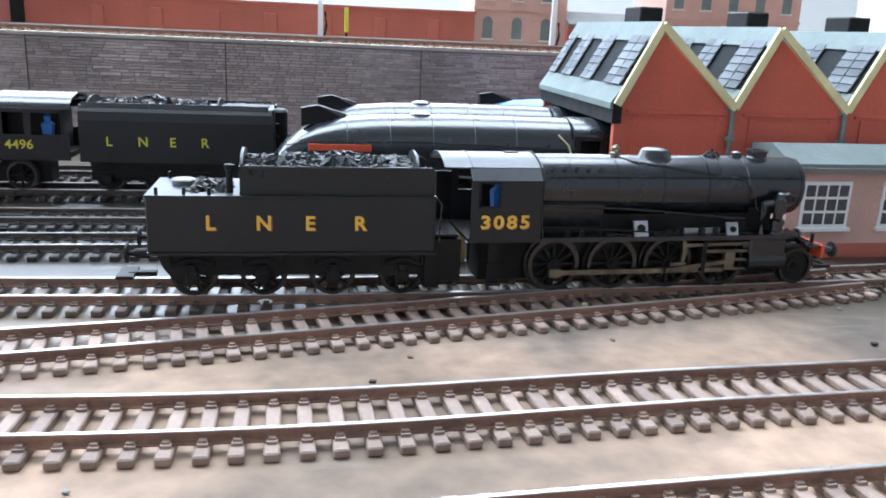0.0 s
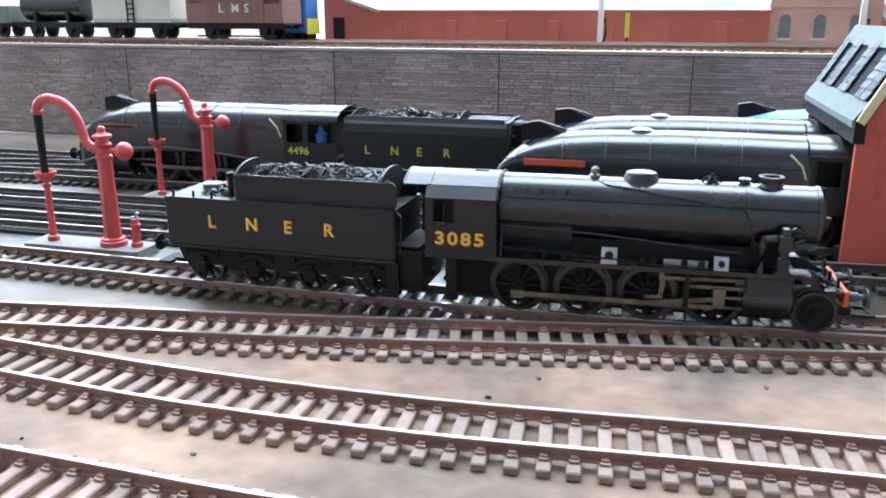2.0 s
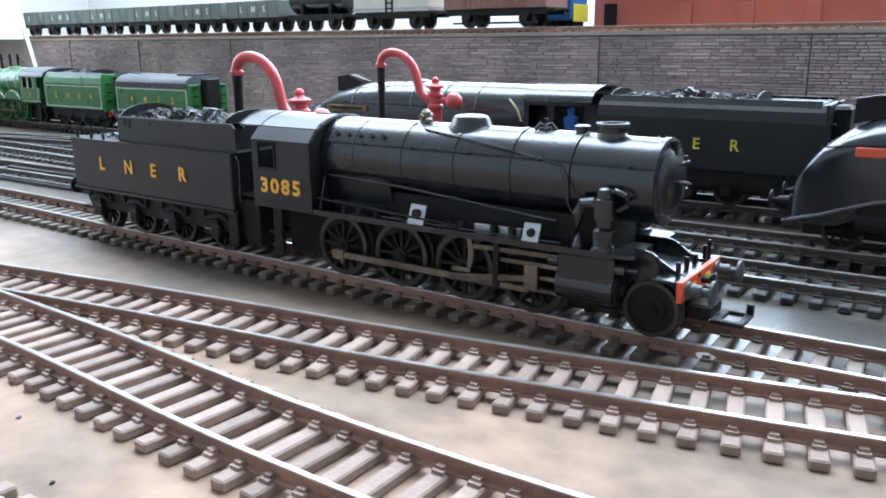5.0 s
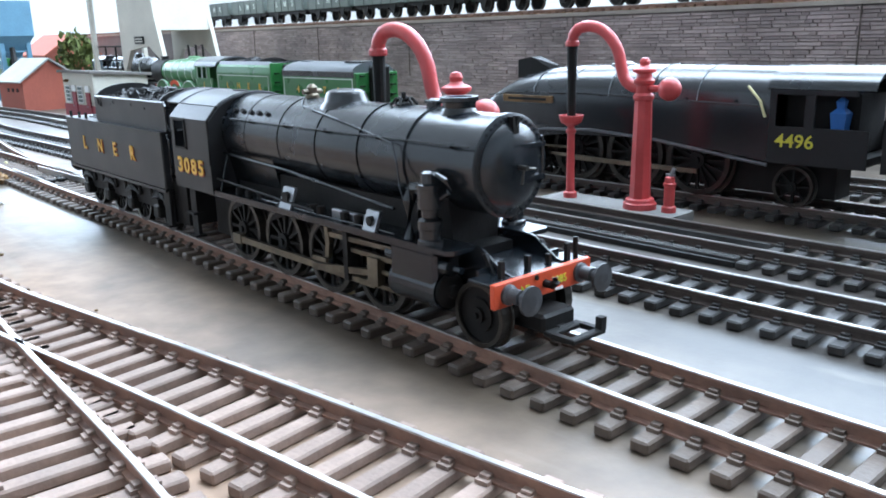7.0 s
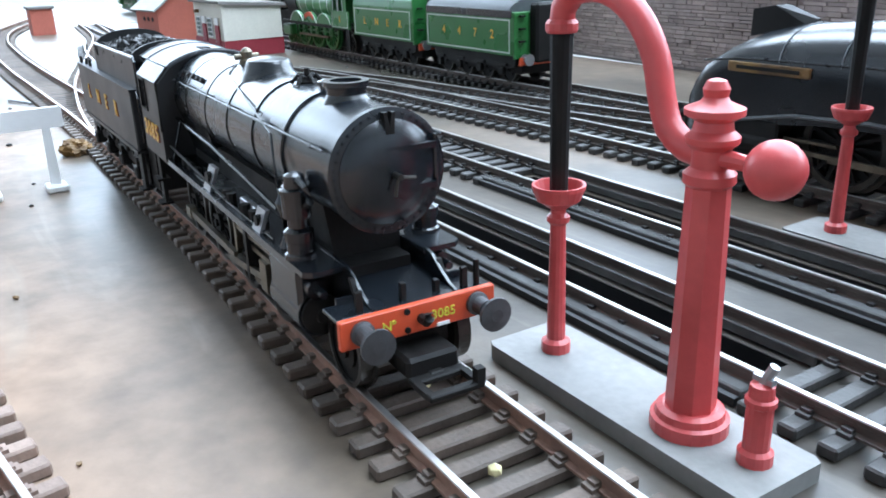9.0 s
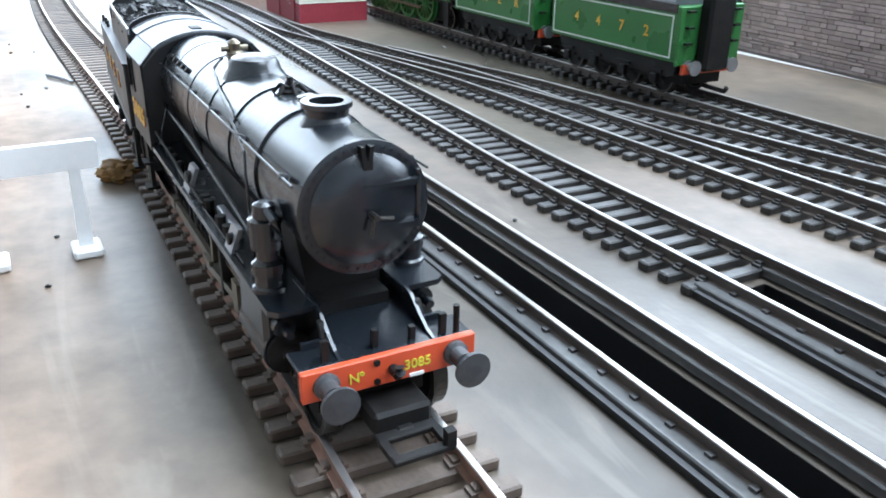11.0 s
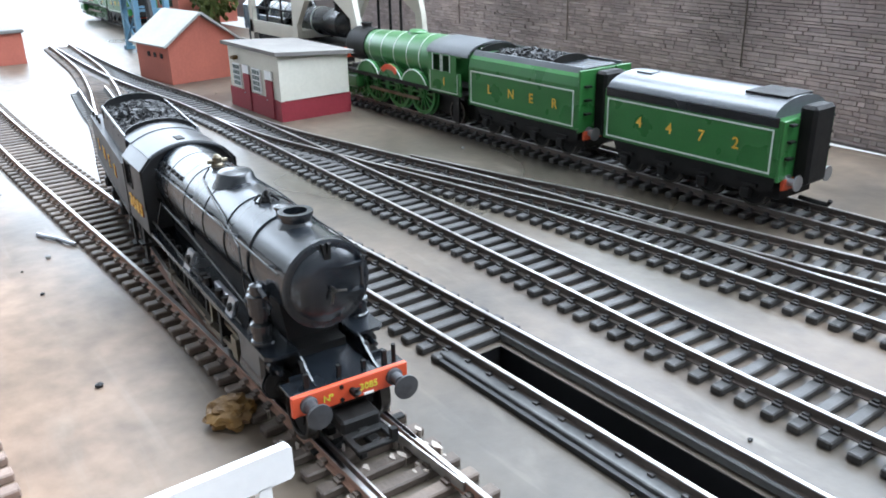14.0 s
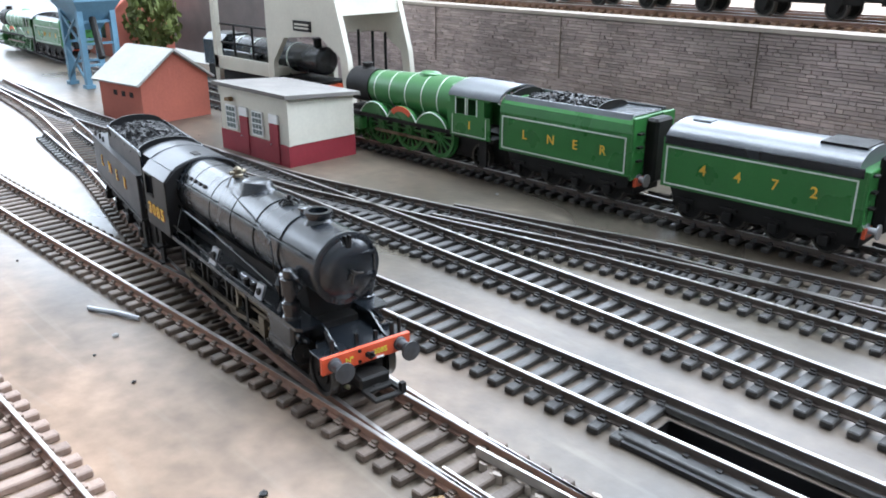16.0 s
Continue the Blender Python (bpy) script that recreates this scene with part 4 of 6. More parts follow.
    lettering("beam_lettering", [("N", 22.45, -6.6, 16.3), ("º", 22.45, -5.0, 16.3), ("3085", 22.45, 1.7, 16.3)], 1.55, M_LEMON, beam, face="x", bold=0.012, label="yellow lettering")
    for y in (-9.0, 9.0):
        part("lamp_bracket", B(19.6, 20.4, y - 0.5, y + 0.5, 19, 22.5), M_FRAME, e)
    part("vacuum_pipe", C((20.2, 11.2, 19), (20.2, 11.2, 23.4), 0.5, n=8), M_FRAME, e)
    digits = [("3", -100.4), ("0", -96.3), ("8", -92.1), ("5", -87.9)]
    lettering("cab_shade", [(d, x + 0.28, -14.22, 26.6) for d, x in digits], 4.1, M_SHADE, e, bold=0.035, sx=1.2)
    lettering("cab_number", [(d, x, -14.34, 26.9) for d, x in digits], 4.1, M_YELLOW, e, bold=0.035, sx=1.2, label="gold shaded number on the cab side")
    return e


def build_tender():
    """Six-sided goods tender on four axles; origin shared with the engine's chimney when straight."""
    t = thing("tender", "black coal tender lettered in gold, heaped with coal", "tender")
    x0, x1 = -196.5, -113.0
    part("tank", box(box(B(x0, x1, -14, 14, 19.4, 36.0, bev=0.4), x0 - 0.2, x1 + 0.2, -14.3, 14.3, 18.6, 19.5), x0 - 0.1, x1 + 0.1, -14.2, 14.2, 35.7, 36.3), M_BLACK_SIDE, t)
    part("tank_frame", P([(x0 + 2, 18.6), (x1, 18.6), (x1, 9.5), (x1 - 3, 8.5), (-118, 12), (x0 + 12, 12), (x0 + 8, 9), (x0 + 4, 14)], "y", -11.8, 11.8), M_FRAME, t)
    for s in (-1, 1):
        up = P([(-170.5, 36.1), (-113.4, 36.1), (-113.4, 43.4), (-114.4, 44.4), (-170.5, 44.2)], "y", s * 11.5 - 0.4, s * 11.5 + 0.4)
        part("coal_plate", up, M_BLACK_SIDE, t)
        part("beading", tube(bmesh.new(), [(-170.5, s * 11.5, 44.3), (-114.4, s * 11.5, 44.5), (-113.4, s * 11.5, 43.4), (-113.2, s * 11.5, 37)], 0.45, 6), M_BLACK, t)
        part("handrail", tube(bmesh.new(), [(-111.6, s * 12.4, 22), (-111.2, s * 12.4, 34), (-112.6, s * 12.4, 35.6)], 0.3, 6), M_BLACK, t)
        part("front_step", box(B(-116, -112, s * 13.2 - 0.5, s * 13.2 + 0.5, 8.5, 19), -116.4, -111.6, s * 13.2 - 1.6, s * 13.2 + 1.4, 8.4, 9.0), M_FRAME, t)
        for x in (-184.5, -164.2, -143.6, -122.6):
            wheel(t, x, s * 8.6, 6.5, 11.5, 10, s)
            ax = bmesh.new()
            box(ax, x - 2.0, x + 2.0, s * 12.4 - 1.6, s * 12.4 + 1.6, 9.6, 13.6, bev=0.5)
            box(ax, x - 0.9, x + 0.9, s * 12.4 - 1.0, s * 12.4 + 1.0, 13.4, 15.4)
            part("axle_box", ax, M_FRAME, t)
            sp = bmesh.new()
            for k in range(4):
                tube(sp, [(x - 6.0 + k, s * 12.4, 15.0 + k * 0.55), (x, s * 12.4, 16.2 + k * 0.3), (x + 6.0 - k, s * 12.4, 15.0 + k * 0.55)], 0.5, 6)
            cyl(sp, (x - 6, s * 12.4, 15), (x - 6, s * 12.4, 18.6), 0.5, n=6)
            cyl(sp, (x + 6, s * 12.4, 15), (x + 6, s * 12.4, 18.6), 0.5, n=6)
            part("leaf_spring", sp, M_FRAME, t)
        part("buffer", lathe(bmesh.new(), [(1.6, 0), (1.4, -4), (0.8, -4), (0.8, -6), (2.9, -6.1), (2.9, -6.7)], (x0, s * 9.6, 18.2), "X", 16), M_FRAME, t)
    for x in (-170.0, -118.5):
        sec = [(-11.2, 36.1), (-11.2, 44)] + [(11.2 * math.cos(radians(a)), 44 + 4.2 * math.sin(radians(a))) for a in range(165, 0, -15)] + [(11.2, 44), (11.2, 36.1)]
        part("coal_bulkhead", P(sec, "x", x - 0.4, x + 0.4), M_BLACK_SIDE, t)
    coal_heap(t, -169.4, -119, 10.6, 42.8, 4.0, 760, 5)
    coal_heap(t, -186, -174, 9, 36.0, 1.2, 90, 6, "spilt_coal")
    part("tank_filler", lathe(bmesh.new(), [(3.4, 36), (3.4, 37.8), (2.9, 38.2)], (-188, 3, 0), "Z", 18), M_SILVER, t)
    part("tank_vent", lathe(bmesh.new(), [(1.0, 36), (1.0, 43), (1.5, 43.2), (1.5, 44.6), (0.9, 44.8)], (-173.5, -9.0, 0), "Z", 12), M_FRAME, t)
    for x, y in ((-193.5, -13), (-193.5, 13), (-186, -12.6), (-179, -12.6)):
        part("lamp_iron", C((x, y, 36), (x, y, 38.4), 0.5, n=6), M_FRAME, t)
    hk = bmesh.new()
    box(hk, x0 - 8, x0, -1.2, 1.2, 8.6, 10)
    box(hk, x0 - 11, x0 - 6, -5.4, 5.4, 8.8, 9.8)
    part("coupling", hk, M_FRAME, t)
    part("drawbar", B(-113.6, -103, -2, 2, 12, 14), M_FRAME, t)
    part("drag_box", B(-113.5, -104.5, -11.5, 11.5, 9.5, 22.8), M_FRAME, t)
    part("fall_plate", B(-114, -105.5, -11, 11, 23.6, 24.2), M_FRAME, t)
    letters = [("L", -180.2), ("N", -166.0), ("E", -151.9), ("R", -137.6)]
    lettering("shade_lettering", [(a, x + 0.3, -14.1, 26.1) for a, x in letters], 4.3, M_SHADE, t, bold=0.02, sx=1.05)
    lettering("side_lettering", [(a, x, -14.22, 26.4) for a, x in letters], 4.3, M_YELLOW, t, bold=0.035, sx=1.0, label="gold shaded lettering on the tank side")
    return t


# where the engine's chimney stands along x, second by second
RUN = [(0.0, 163.7), (0.5, 149.2), (1.0, 134.2), (1.5, 118.4), (2.0, 100.8), (2.5, 82.5), (3.0, 61.3), (3.5, 39.3), (4.0, 17.0), (4.5, -5.0), (5.0, -26.8), (5.2, -36.2), (6.2, -82.5), (7.3, -133.0), (7.5, -140.0), (8.0, -161.0), (8.5, -180.6), (9.0, -202.4), (9.2, -210.4), (10.3, -256.8), (11.3, -298.4), (11.5, -306.6), (12.0, -326.8), (12.5, -347.2), (13.0, -369.2), (13.5, -389.8), (14.0, -409.8), (14.5, -429.0), (15.0, -448.8), (15.5, -467.4), (16.0, -485.8)]


def route_y(x):
    """Height of the engine's route above the x axis: the running track, then the diverging road."""
    pts = sorted([(p.x, p.y) for p in smooth_line([p for p in MAIN if p[0] > -379])] + [(p.x, p.y) for p in smooth_line(DIVERGE)])
    return float(np.interp(x, [p[0] for p in pts], [p[1] for p in pts]))


def on_route(x, front, back):
    """The pose of a vehicle whose origin is at x, riding on the route with its front and back axle."""
    a, b = Vector((x + front, route_y(x + front))), Vector((x + back, route_y(x + back)))
    d = (a - b).normalized()
    o = a - d * front
    return pose(o.x * MM, o.y * MM, 0, 0, 0, math.degrees(math.atan2(d.y, d.x)))


def motions():
    walk(ENGINE, [(t, on_route(x, -14.5, -74)) for t, x in RUN])
    walk(TENDER, [(t, on_route(x, -122.6, -184.5)) for t, x in RUN])

# ---------------- streamlined engines ----------------
def streamliner(name, label, x, y, number="", plate=None, with_tender=True, casing=M_BLACK, group="streamlined engines"):
    """Wedge-fronted streamlined express engine facing -x; x is its nose."""
    e = thing(name, label, "locomotive", x, y, group=group)
    secs = []
    for u, top, half, low in ((0.6, 23, 11, 16), (2, 27.5, 13, 14), (5, 32.5, 14.2, 13), (9, 37, 15, 13), (15, 41.5, 15.4, 13.5), (22, 45, 15.6, 17), (32, 47.3, 15.6, 21), (48, 48.6, 15.6, 23), (80, 49.4, 15.6, 24), (110, 49.4, 15.8, 22.5), (132, 49.2, 16, 20)):
        sh = min(top - 2.5, 37.0)
        ring = [(u, -half, low), (u, -half, sh - 3), (u, -half * 0.99, sh)]
        for a in range(165, 0, -15):
            ring.append((u, half * 0.985 * math.cos(radians(a)), sh + (top - sh) * math.sin(radians(a)) ** 0.9))
        ring += [(u, half * 0.99, sh), (u, half, sh - 3), (u, half, low)]
        secs.append(ring)
    body = part("casing", loft(bmesh.new(), secs), casing, e, smooth=True)
    for u in (34, 52, 70, 88, 106):
        ring = [(15.6 * math.cos(radians(a)), 37.1 + (12.35 if u > 60 else 11.6 if u > 40 else 10.4) * math.sin(radians(a)) ** 0.9) for a in range(176, 3, -12)]
        part("casing_band", tube(bmesh.new(), [(u, p, q) for p, q in ring], 0.16, 5), M_SILVER, body)
    for s in (-1, 1):
        part("handrail", tube(bmesh.new(), [(8, s * 14.6, 36.5), (20, s * 15.6, 38.2), (60, s * 15.8, 39), (130, s * 16.1, 37.4)], 0.28, 6), casing, e)
        for u in (30, 48, 66, 84, 102, 120):
            part("handrail_knob", C((u, s * 14.8, 38.6), (u, s * 16, 38.6), 0.5, n=6), casing, e)
        # sweeping valance above the wheels
        lo = [(1, 14), (10, 16.5), (24, 21.5), (40, 24.6), (62, 25.6), (90, 24), (118, 20.6), (132, 19)]
        part("valance", tube(bmesh.new(), [(p, s * 16.1, q) for p, q in lo], 0.6, 6), M_SILVER, e, "grey-edged running plate")
        for u in (52, 78, 104):
            wheel(e, u, s * 8.6, 12.2, 17.2, 16, s)
        for u in (16, 38):
            wheel(e, u, s * 8.6, 5.8, 10.8, 8, s)
        wheel(e, 138, s * 8.6, 6.6, 11.6, 8, s)
        part("cylinder", box(C((20, s * 12.6, 15), (36, s * 12.6, 15), 4.2, n=18), 20, 36, s * 12.6 - 3.4, s * 12.6 + 3.4, 17, 22, bev=0.5), M_FRAME, e)
        part("coupling_rod", B(50, 106, s * 12.6 - 0.5, s * 12.6 + 0.5, 13, 14.6), M_STEEL, e)
        part("connecting_rod", P([(42, 14.4), (42, 15.4), (80, 14.8), (80, 13.2)], "y", s * 13.8 - 0.4, s * 13.8 + 0.4), M_STEEL, e)
        part("slide_bar", B(36, 52, s * 12.6 - 0.5, s * 12.6 + 0.5, 17.2, 18), M_STEEL, e)
        part("buffer", lathe(bmesh.new(), [(1.9, 1.5), (1.5, -3), (0.9, -3), (0.9, -5), (3.1, -5.1), (3.1, -5.7)], (0, s * 9.6, 18.6), "X", 16), M_FRAME, e)
        cab = bmesh.new()
        for b in ((132, 162, 20, 31.5), (132, 134, 31.5, 41.5), (143, 146, 31.5, 41.5), (132, 158, 41.3, 43.4)):
            box(cab, b[0], b[1], s * 16.2 - 0.4, s * 16.2 + 0.4, b[2], b[3])
        part("cab_side", cab, M_BLACK_SIDE if casing is M_BLACK else casing, e)
    roof = [(16.8 * math.cos(radians(a)), 43 + 6.6 * math.sin(radians(a))) for a in range(180, -1, -12)] + [(16.2 * math.cos(radians(a)), 42.6 + 6.2 * math.sin(radians(a))) for a in range(0, 181, 12)]
    part("cab_roof", P(roof, "x", 131, 163), casing, e, smooth=True)
    part("window_beading", tube(bmesh.new(), [(130.5, -16.4, 34), (128.6, -16.4, 39), (124, -15.6, 43.4)], 0.4, 6), M_BARGE, e)
    part("cab_front", P([(-15.6, 20), (-15.6, 43), (-8, 48), (8, 48), (15.6, 43), (15.6, 20)], "x", 131.4, 132), M_BLACK_SIDE, e)
    part("cab_floor", B(132, 160, -15, 15, 20, 22.5), M_FRAME, e)
    part("backhead", B(133, 156, -9, 13, 22.5, 42, bev=1.0), M_FRAME, e)
    part("crew_figure", loft(bmesh.new(), [[(152 + a * k, -12 + b * k, z) for a, b in ((-1, -1), (1, -1), (1, 1), (-1, 1))] for z, k in ((22.5, 1.6), (32, 2.0), (36, 2.4), (37.5, 1.0), (39.5, 1.3), (40.6, 0.4))]), M_FIGBLUE, e, "plain blue moulded figure")
    part("frame", B(4, 150, -5.6, 5.6, 8, 22), M_FRAME, e)
    part("chimney", loft(bmesh.new(), [[(15, -3.6, 43), (15, 3.6, 43), (15, 3.4, 50.6), (15, -3.4, 50.6)], [(22, -3.6, 44.5), (22, 3.6, 44.5), (22, 3.2, 51.8), (22, -3.2, 51.8)], [(34, -2.6, 46), (34, 2.6, 46), (34, 0.8, 48.4), (34, -0.8, 48.4)]]), M_FRAME, e, "black wedge-shaped chimney")
    part("whistle_dome", lathe(bmesh.new(), [(5.5, 48.2), (4.8, 49.4), (2.5, 50.2), (0.4, 50.3)], (66, 0, 0), "Z", 18), casing, e, smooth=True)
    part("bogie_frame", B(10, 46, -6.4, 6.4, 9, 13), M_FRAME, e)
    part("buffer_beam", B(0.5, 1.6, -12.6, 12.6, 15, 21), M_FRAME, e)
    if plate:
        pl = part("name_plate", B(18, 44, -16.3, -15.5, 34.6, 37.4, bev=0.2), plate, e, "bright name plate")
        if plate is not M_BEAM:
            part("name_bar", B(21, 41, -16.5, -16.25, 35.5, 36.5), M_FRAME, pl)
    if number:
        lettering("cab_number", [(number, 134.4, -16.75, 25.2)], 4.2, M_LEMON, e, bold=0.015, sx=1.05, label="yellow cab number")
    if with_tender:
        tender_at(x + 166, y, "L N E R", M_BLACK_SIDE, M_LEMON, "black streamlined corridor tender with yellow letters and coal", 89, None)
    return e


def tender_at(x, y, word, paint, ink, label, length, lining, rounded=False, figures=4.4):
    """Eight-wheeled express tender with its front at x."""
    t = thing("tender", label, "tender", x, y, group="express tenders")
    L = length
    sec = [(-16.4, 19.5), (-16.4, 38.5), (-15.6, 42.5), (-13.6, 45), (13.6, 45), (15.6, 42.5), (16.4, 38.5), (16.4, 19.5)]
    if rounded:
        sec = [(-16.4, 19.5), (-16.4, 40.2), (16.4, 40.2), (16.4, 19.5)]
    part("tank", P(sec, "x", 0, L - 3), paint, t)
    if rounded:
        top = [(16.5 * math.cos(radians(a)), 40.2 + 6.4 * math.sin(radians(a))) for a in range(180, -1, -12)]
        cover = part("roof_cover", P(top, "x", 1, L - 6), M_SILVER, t, "grey streaked tank roof", smooth=True)
        part("roof_hatch", B(6, 14, -5, 1, 46.2, 47, bev=0.2), M_SILVER, cover)
        part("coal_hole", B(L - 24, L - 7, -8, 8, 46, 46.9), M_FRAME, cover)
        for s in (-1, 1):
            part("black_band", B(0.4, L - 4, s * 16.35 - 0.35, s * 16.35 + 0.35, 37.4, 41.2, bev=0.3), M_BLACK, t)
    else:
        top = [(-15.4, 42), (-13.2, 46.4), (-12.2, 46.4), (-14, 42)]
        for s in (-1, 1):
            part("coal_plate", P([(s * a, b) for a, b in top], "x", 1, L - 5), M_SILVER if lining else M_BLACK, t)
        coal_heap(t, 8, L * 0.62, 12.5, 44.4, 3.4, 330, int(x) % 97)
        for u in (3, L * 0.68):
            arcp = [(13.5 * math.cos(radians(a)), 44 + 4.8 * math.sin(radians(a))) for a in range(180, -1, -15)]
            part("coal_bulkhead", P(arcp, "x", u, u + 0.8), M_FRAME, t)
        part("tank_top", B(L * 0.7, L - 5, -12, 12, 44.6, 45.6), M_BLACK, t)
    end = part("gangway", B(L - 3, L + 3.5, -6.5, 6.5, 16, 44.5, bev=1.2), M_FRAME, t, "black gangway bellows")
    for s in (-1, 1):
        part("end_panel", B(L - 3.2, L - 2, s * 11.4 - 5, s * 11.4 + 5, 18, 40.2 if rounded else 45.5, bev=0.3), paint, t)
        for z in (26, 32, 38):
            part("end_step", B(L - 2, L - 0.2, s * 12 - 1.6, s * 12 + 1.6, z, z + 0.8), M_FRAME, t)
        part("buffer", lathe(bmesh.new(), [(2.6, 0), (2.6, 0.6), (1.4, 0.8), (1.2, 4), (2.9, 4.1), (2.9, 4.7)], (L - 2.4, s * 9.8, 17.6), "X", 16), M_BRIGHT if lining else M_FRAME, t)
        part("side_frame", P([(3, 19.5), (L - 4, 19.5), (L - 5, 14), (L - 9, 12.6), (10, 12.6), (5, 15)], "y", s * 13.2 - 0.5, s * 13.2 + 0.5), M_FRAME, t)
        for k in range(4):
            u = 11 + k * (L - 26) / 3
            wheel(t, u, s * 8.6, 6.3, 11.3, 0, s)
            part("axle_box", box(B(u - 2, u + 2, s * 14.2 - 1.2, s * 14.2 + 1.2, 9.4, 13.4, bev=0.4), u - 4, u + 4, s * 14 - 0.7, s * 14 + 0.7, 14, 15.2), M_FRAME, t)
        if lining:
            ln = bmesh.new()
            for a, b, c, d in ((1.6, L - 5.4, 36.2, 36.8), (1.6, L - 5.4, 20.6, 21.2), (1.6, 2.2, 21.2, 36.2), (L - 6, L - 5.4, 21.2, 36.2)):
                box(ln, a, b, s * 16.5 - 0.2, s * 16.5 + 0.2, c, d)
            part("lining", ln, lining, t, "pale lining round the panel")
    part("end_beam", B(L - 2.6, L - 1.4, -13, 13, 14.6, 18.6), M_BEAM if lining else M_FRAME, t)
    part("coupling", tube(bmesh.new(), [(L - 2, 0, 9.6), (L + 5, 0, 9.4), (L + 9, 0, 9.4), (L + 10, 0, 11)], 0.9, 6), M_FRAME, t)
    part("underframe", B(3, L - 4, -10, 10, 10, 19), M_FRAME, t)
    letters = word.split()
    gap = (L - 24) / (len(letters) - 1) if len(letters) > 1 else 0
    step = min(gap, 15.0 if lining else 14.0)
    x0 = L / 2 - step * (len(letters) - 1) / 2 - (2.2 if lining else 12)
    lettering("side_lettering", [(c, x0 + i * step, -16.6, 27.2) for i, c in enumerate(letters)], figures, ink, t, bold=0.015)
    return t


def green_engine(x, y):
    """Apple green express engine facing -x; x is the back of its cab."""
    e = thing("express_locomotive", "apple green express locomotive with white-lined boiler and wheels", "locomotive", x, y)
    cz = 36.4
    boiler = part("boiler", lathe(bmesh.new(), [(9.6, -106), (10, -100), (12.4, -46), (12.6, -30)], (0, 0, cz), "X", 40), M_GREEN, e, smooth=True)
    for u, r in ((-100, 10.15), (-86, 10.8), (-72, 11.45), (-58, 12), (-45, 12.6), (-33, 12.8)):
        part("boiler_band", lathe(bmesh.new(), [(r - 0.4, u), (r, u), (r, u + 0.7), (r - 0.4, u + 0.7)], (0, 0, cz), "X", 40), M_LINING, boiler, "thin white boiler band")
    part("smokebox", lathe(bmesh.new(), [(9.0, -127), (10.2, -126), (10.2, -106)], (0, 0, cz), "X", 36), M_FRAME, e, smooth=True)
    part("chimney", lathe(bmesh.new(), [(4, 45.6), (3, 47), (3, 48.4), (3.6, 48.8), (3.6, 49.4)], (-117, 0, 0), "Z", 18), M_FRAME, e)
    part("dome", loft(bmesh.new(), [[(-62 + r * 1.7 * math.cos(k * math.pi / 10), r * math.sin(k * math.pi / 10), z) for k in range(20)] for r, z in ((5, 46.6), (4.4, 48.6), (3, 49.6), (0.3, 49.8))]), M_GREEN, e, smooth=True)
    part("firebox", P([(-12.8, 24), (-12.8, 38), (-10, 46), (0, 49), (10, 46), (12.8, 38), (12.8, 24)], "x", -36, -29), M_GREEN, e)
    for s in (-1, 1):
        cab = bmesh.new()
        for b in ((-30, -2, 22, 33.6), (-30, -26, 33.6, 42), (-19.5, -17.5, 33.6, 42), (-11, -6, 33.6, 42), (-30, -2, 41.6, 43.4)):
            box(cab, b[0], b[1], s * 16.2 - 0.4, s * 16.2 + 0.4, b[2], b[3])
        part("cab_side", cab, M_GREEN, e)
        ln = bmesh.new()
        for a, b, c, d in ((-28.6, -4.6, 22.8, 23.2), (-28.6, -28.2, 23.2, 33), (-5, -4.6, 23.2, 33)):
            box(ln, a, b, s * 16.65 - 0.15, s * 16.65 + 0.15, c, d)
        part("cab_lining", ln, M_LINING, e)
        fr = bmesh.new()
        for u in (-26.2, -19.2, -17.8, -11.2):
            box(fr, u, u + 0.6, s * 16.7 - 0.2, s * 16.7 + 0.2, 33.4, 42)
        part("window_frame", fr, M_LINING, e)
        part("running_plate", P([(-126, 21.4), (-30, 21.4), (-30, 23.4), (-38, 23.4), (-126, 23.4)], "y", s * 14 - 2, s * 14 + 2), M_FRAME, e)
        for u in (-46, -70, -94):
            wheel(e, u, s * 8.6, 12.0, 17.0, 14, s, tyre=M_GREEN, centre=M_GREEN)
            part("wheel_splasher", P(arc(u, 17, 14, 22, 158, 12), "y", s * 14.4 - 1, s * 14.4 + 1), M_GREEN, e)
            part("splasher_edge", tube(bmesh.new(), [(p, s * 15.5, q) for p, q in arc(u, 17, 13.6, 28, 152, 12)], 0.35, 5), M_LINING, e)
        part("name_plate", P(arc(-70, 18, 13, 50, 130, 8) + arc(-70, 18, 10, 130, 50, 8), "y", s * 15.7 - 0.3, s * 15.7 + 0.3), M_BEAM, e, "curved orange name plate")
        for u in (-108, -122):
            wheel(e, u, s * 8.6, 5.8, 10.8, 8, s, tyre=M_GREEN, centre=M_GREEN)
        wheel(e, -14, s * 8.6, 6.4, 11.4, 8, s)
        part("cylinder", B(-122, -106, s * 13 - 3, s * 13 + 3, 12, 20.5, bev=1.2), M_GREEN, e)
        part("coupling_rod", B(-96, -44, s * 12.8 - 0.5, s * 12.8 + 0.5, 13.4, 15), M_STEEL, e)
        part("cab_step", B(-10, -5, s * 15 - 0.6, s * 15 + 0.6, 8, 22), M_FRAME, e)
    roof = [(16.9 * math.cos(radians(a)), 42.6 + 6.8 * math.sin(radians(a))) for a in range(180, -1, -12)] + [(16.2 * math.cos(radians(a)), 42.2 + 6.3 * math.sin(radians(a))) for a in range(0, 181, 12)]
    part("cab_roof", P(roof, "x", -31, 4), M_SILVER, e, smooth=True)
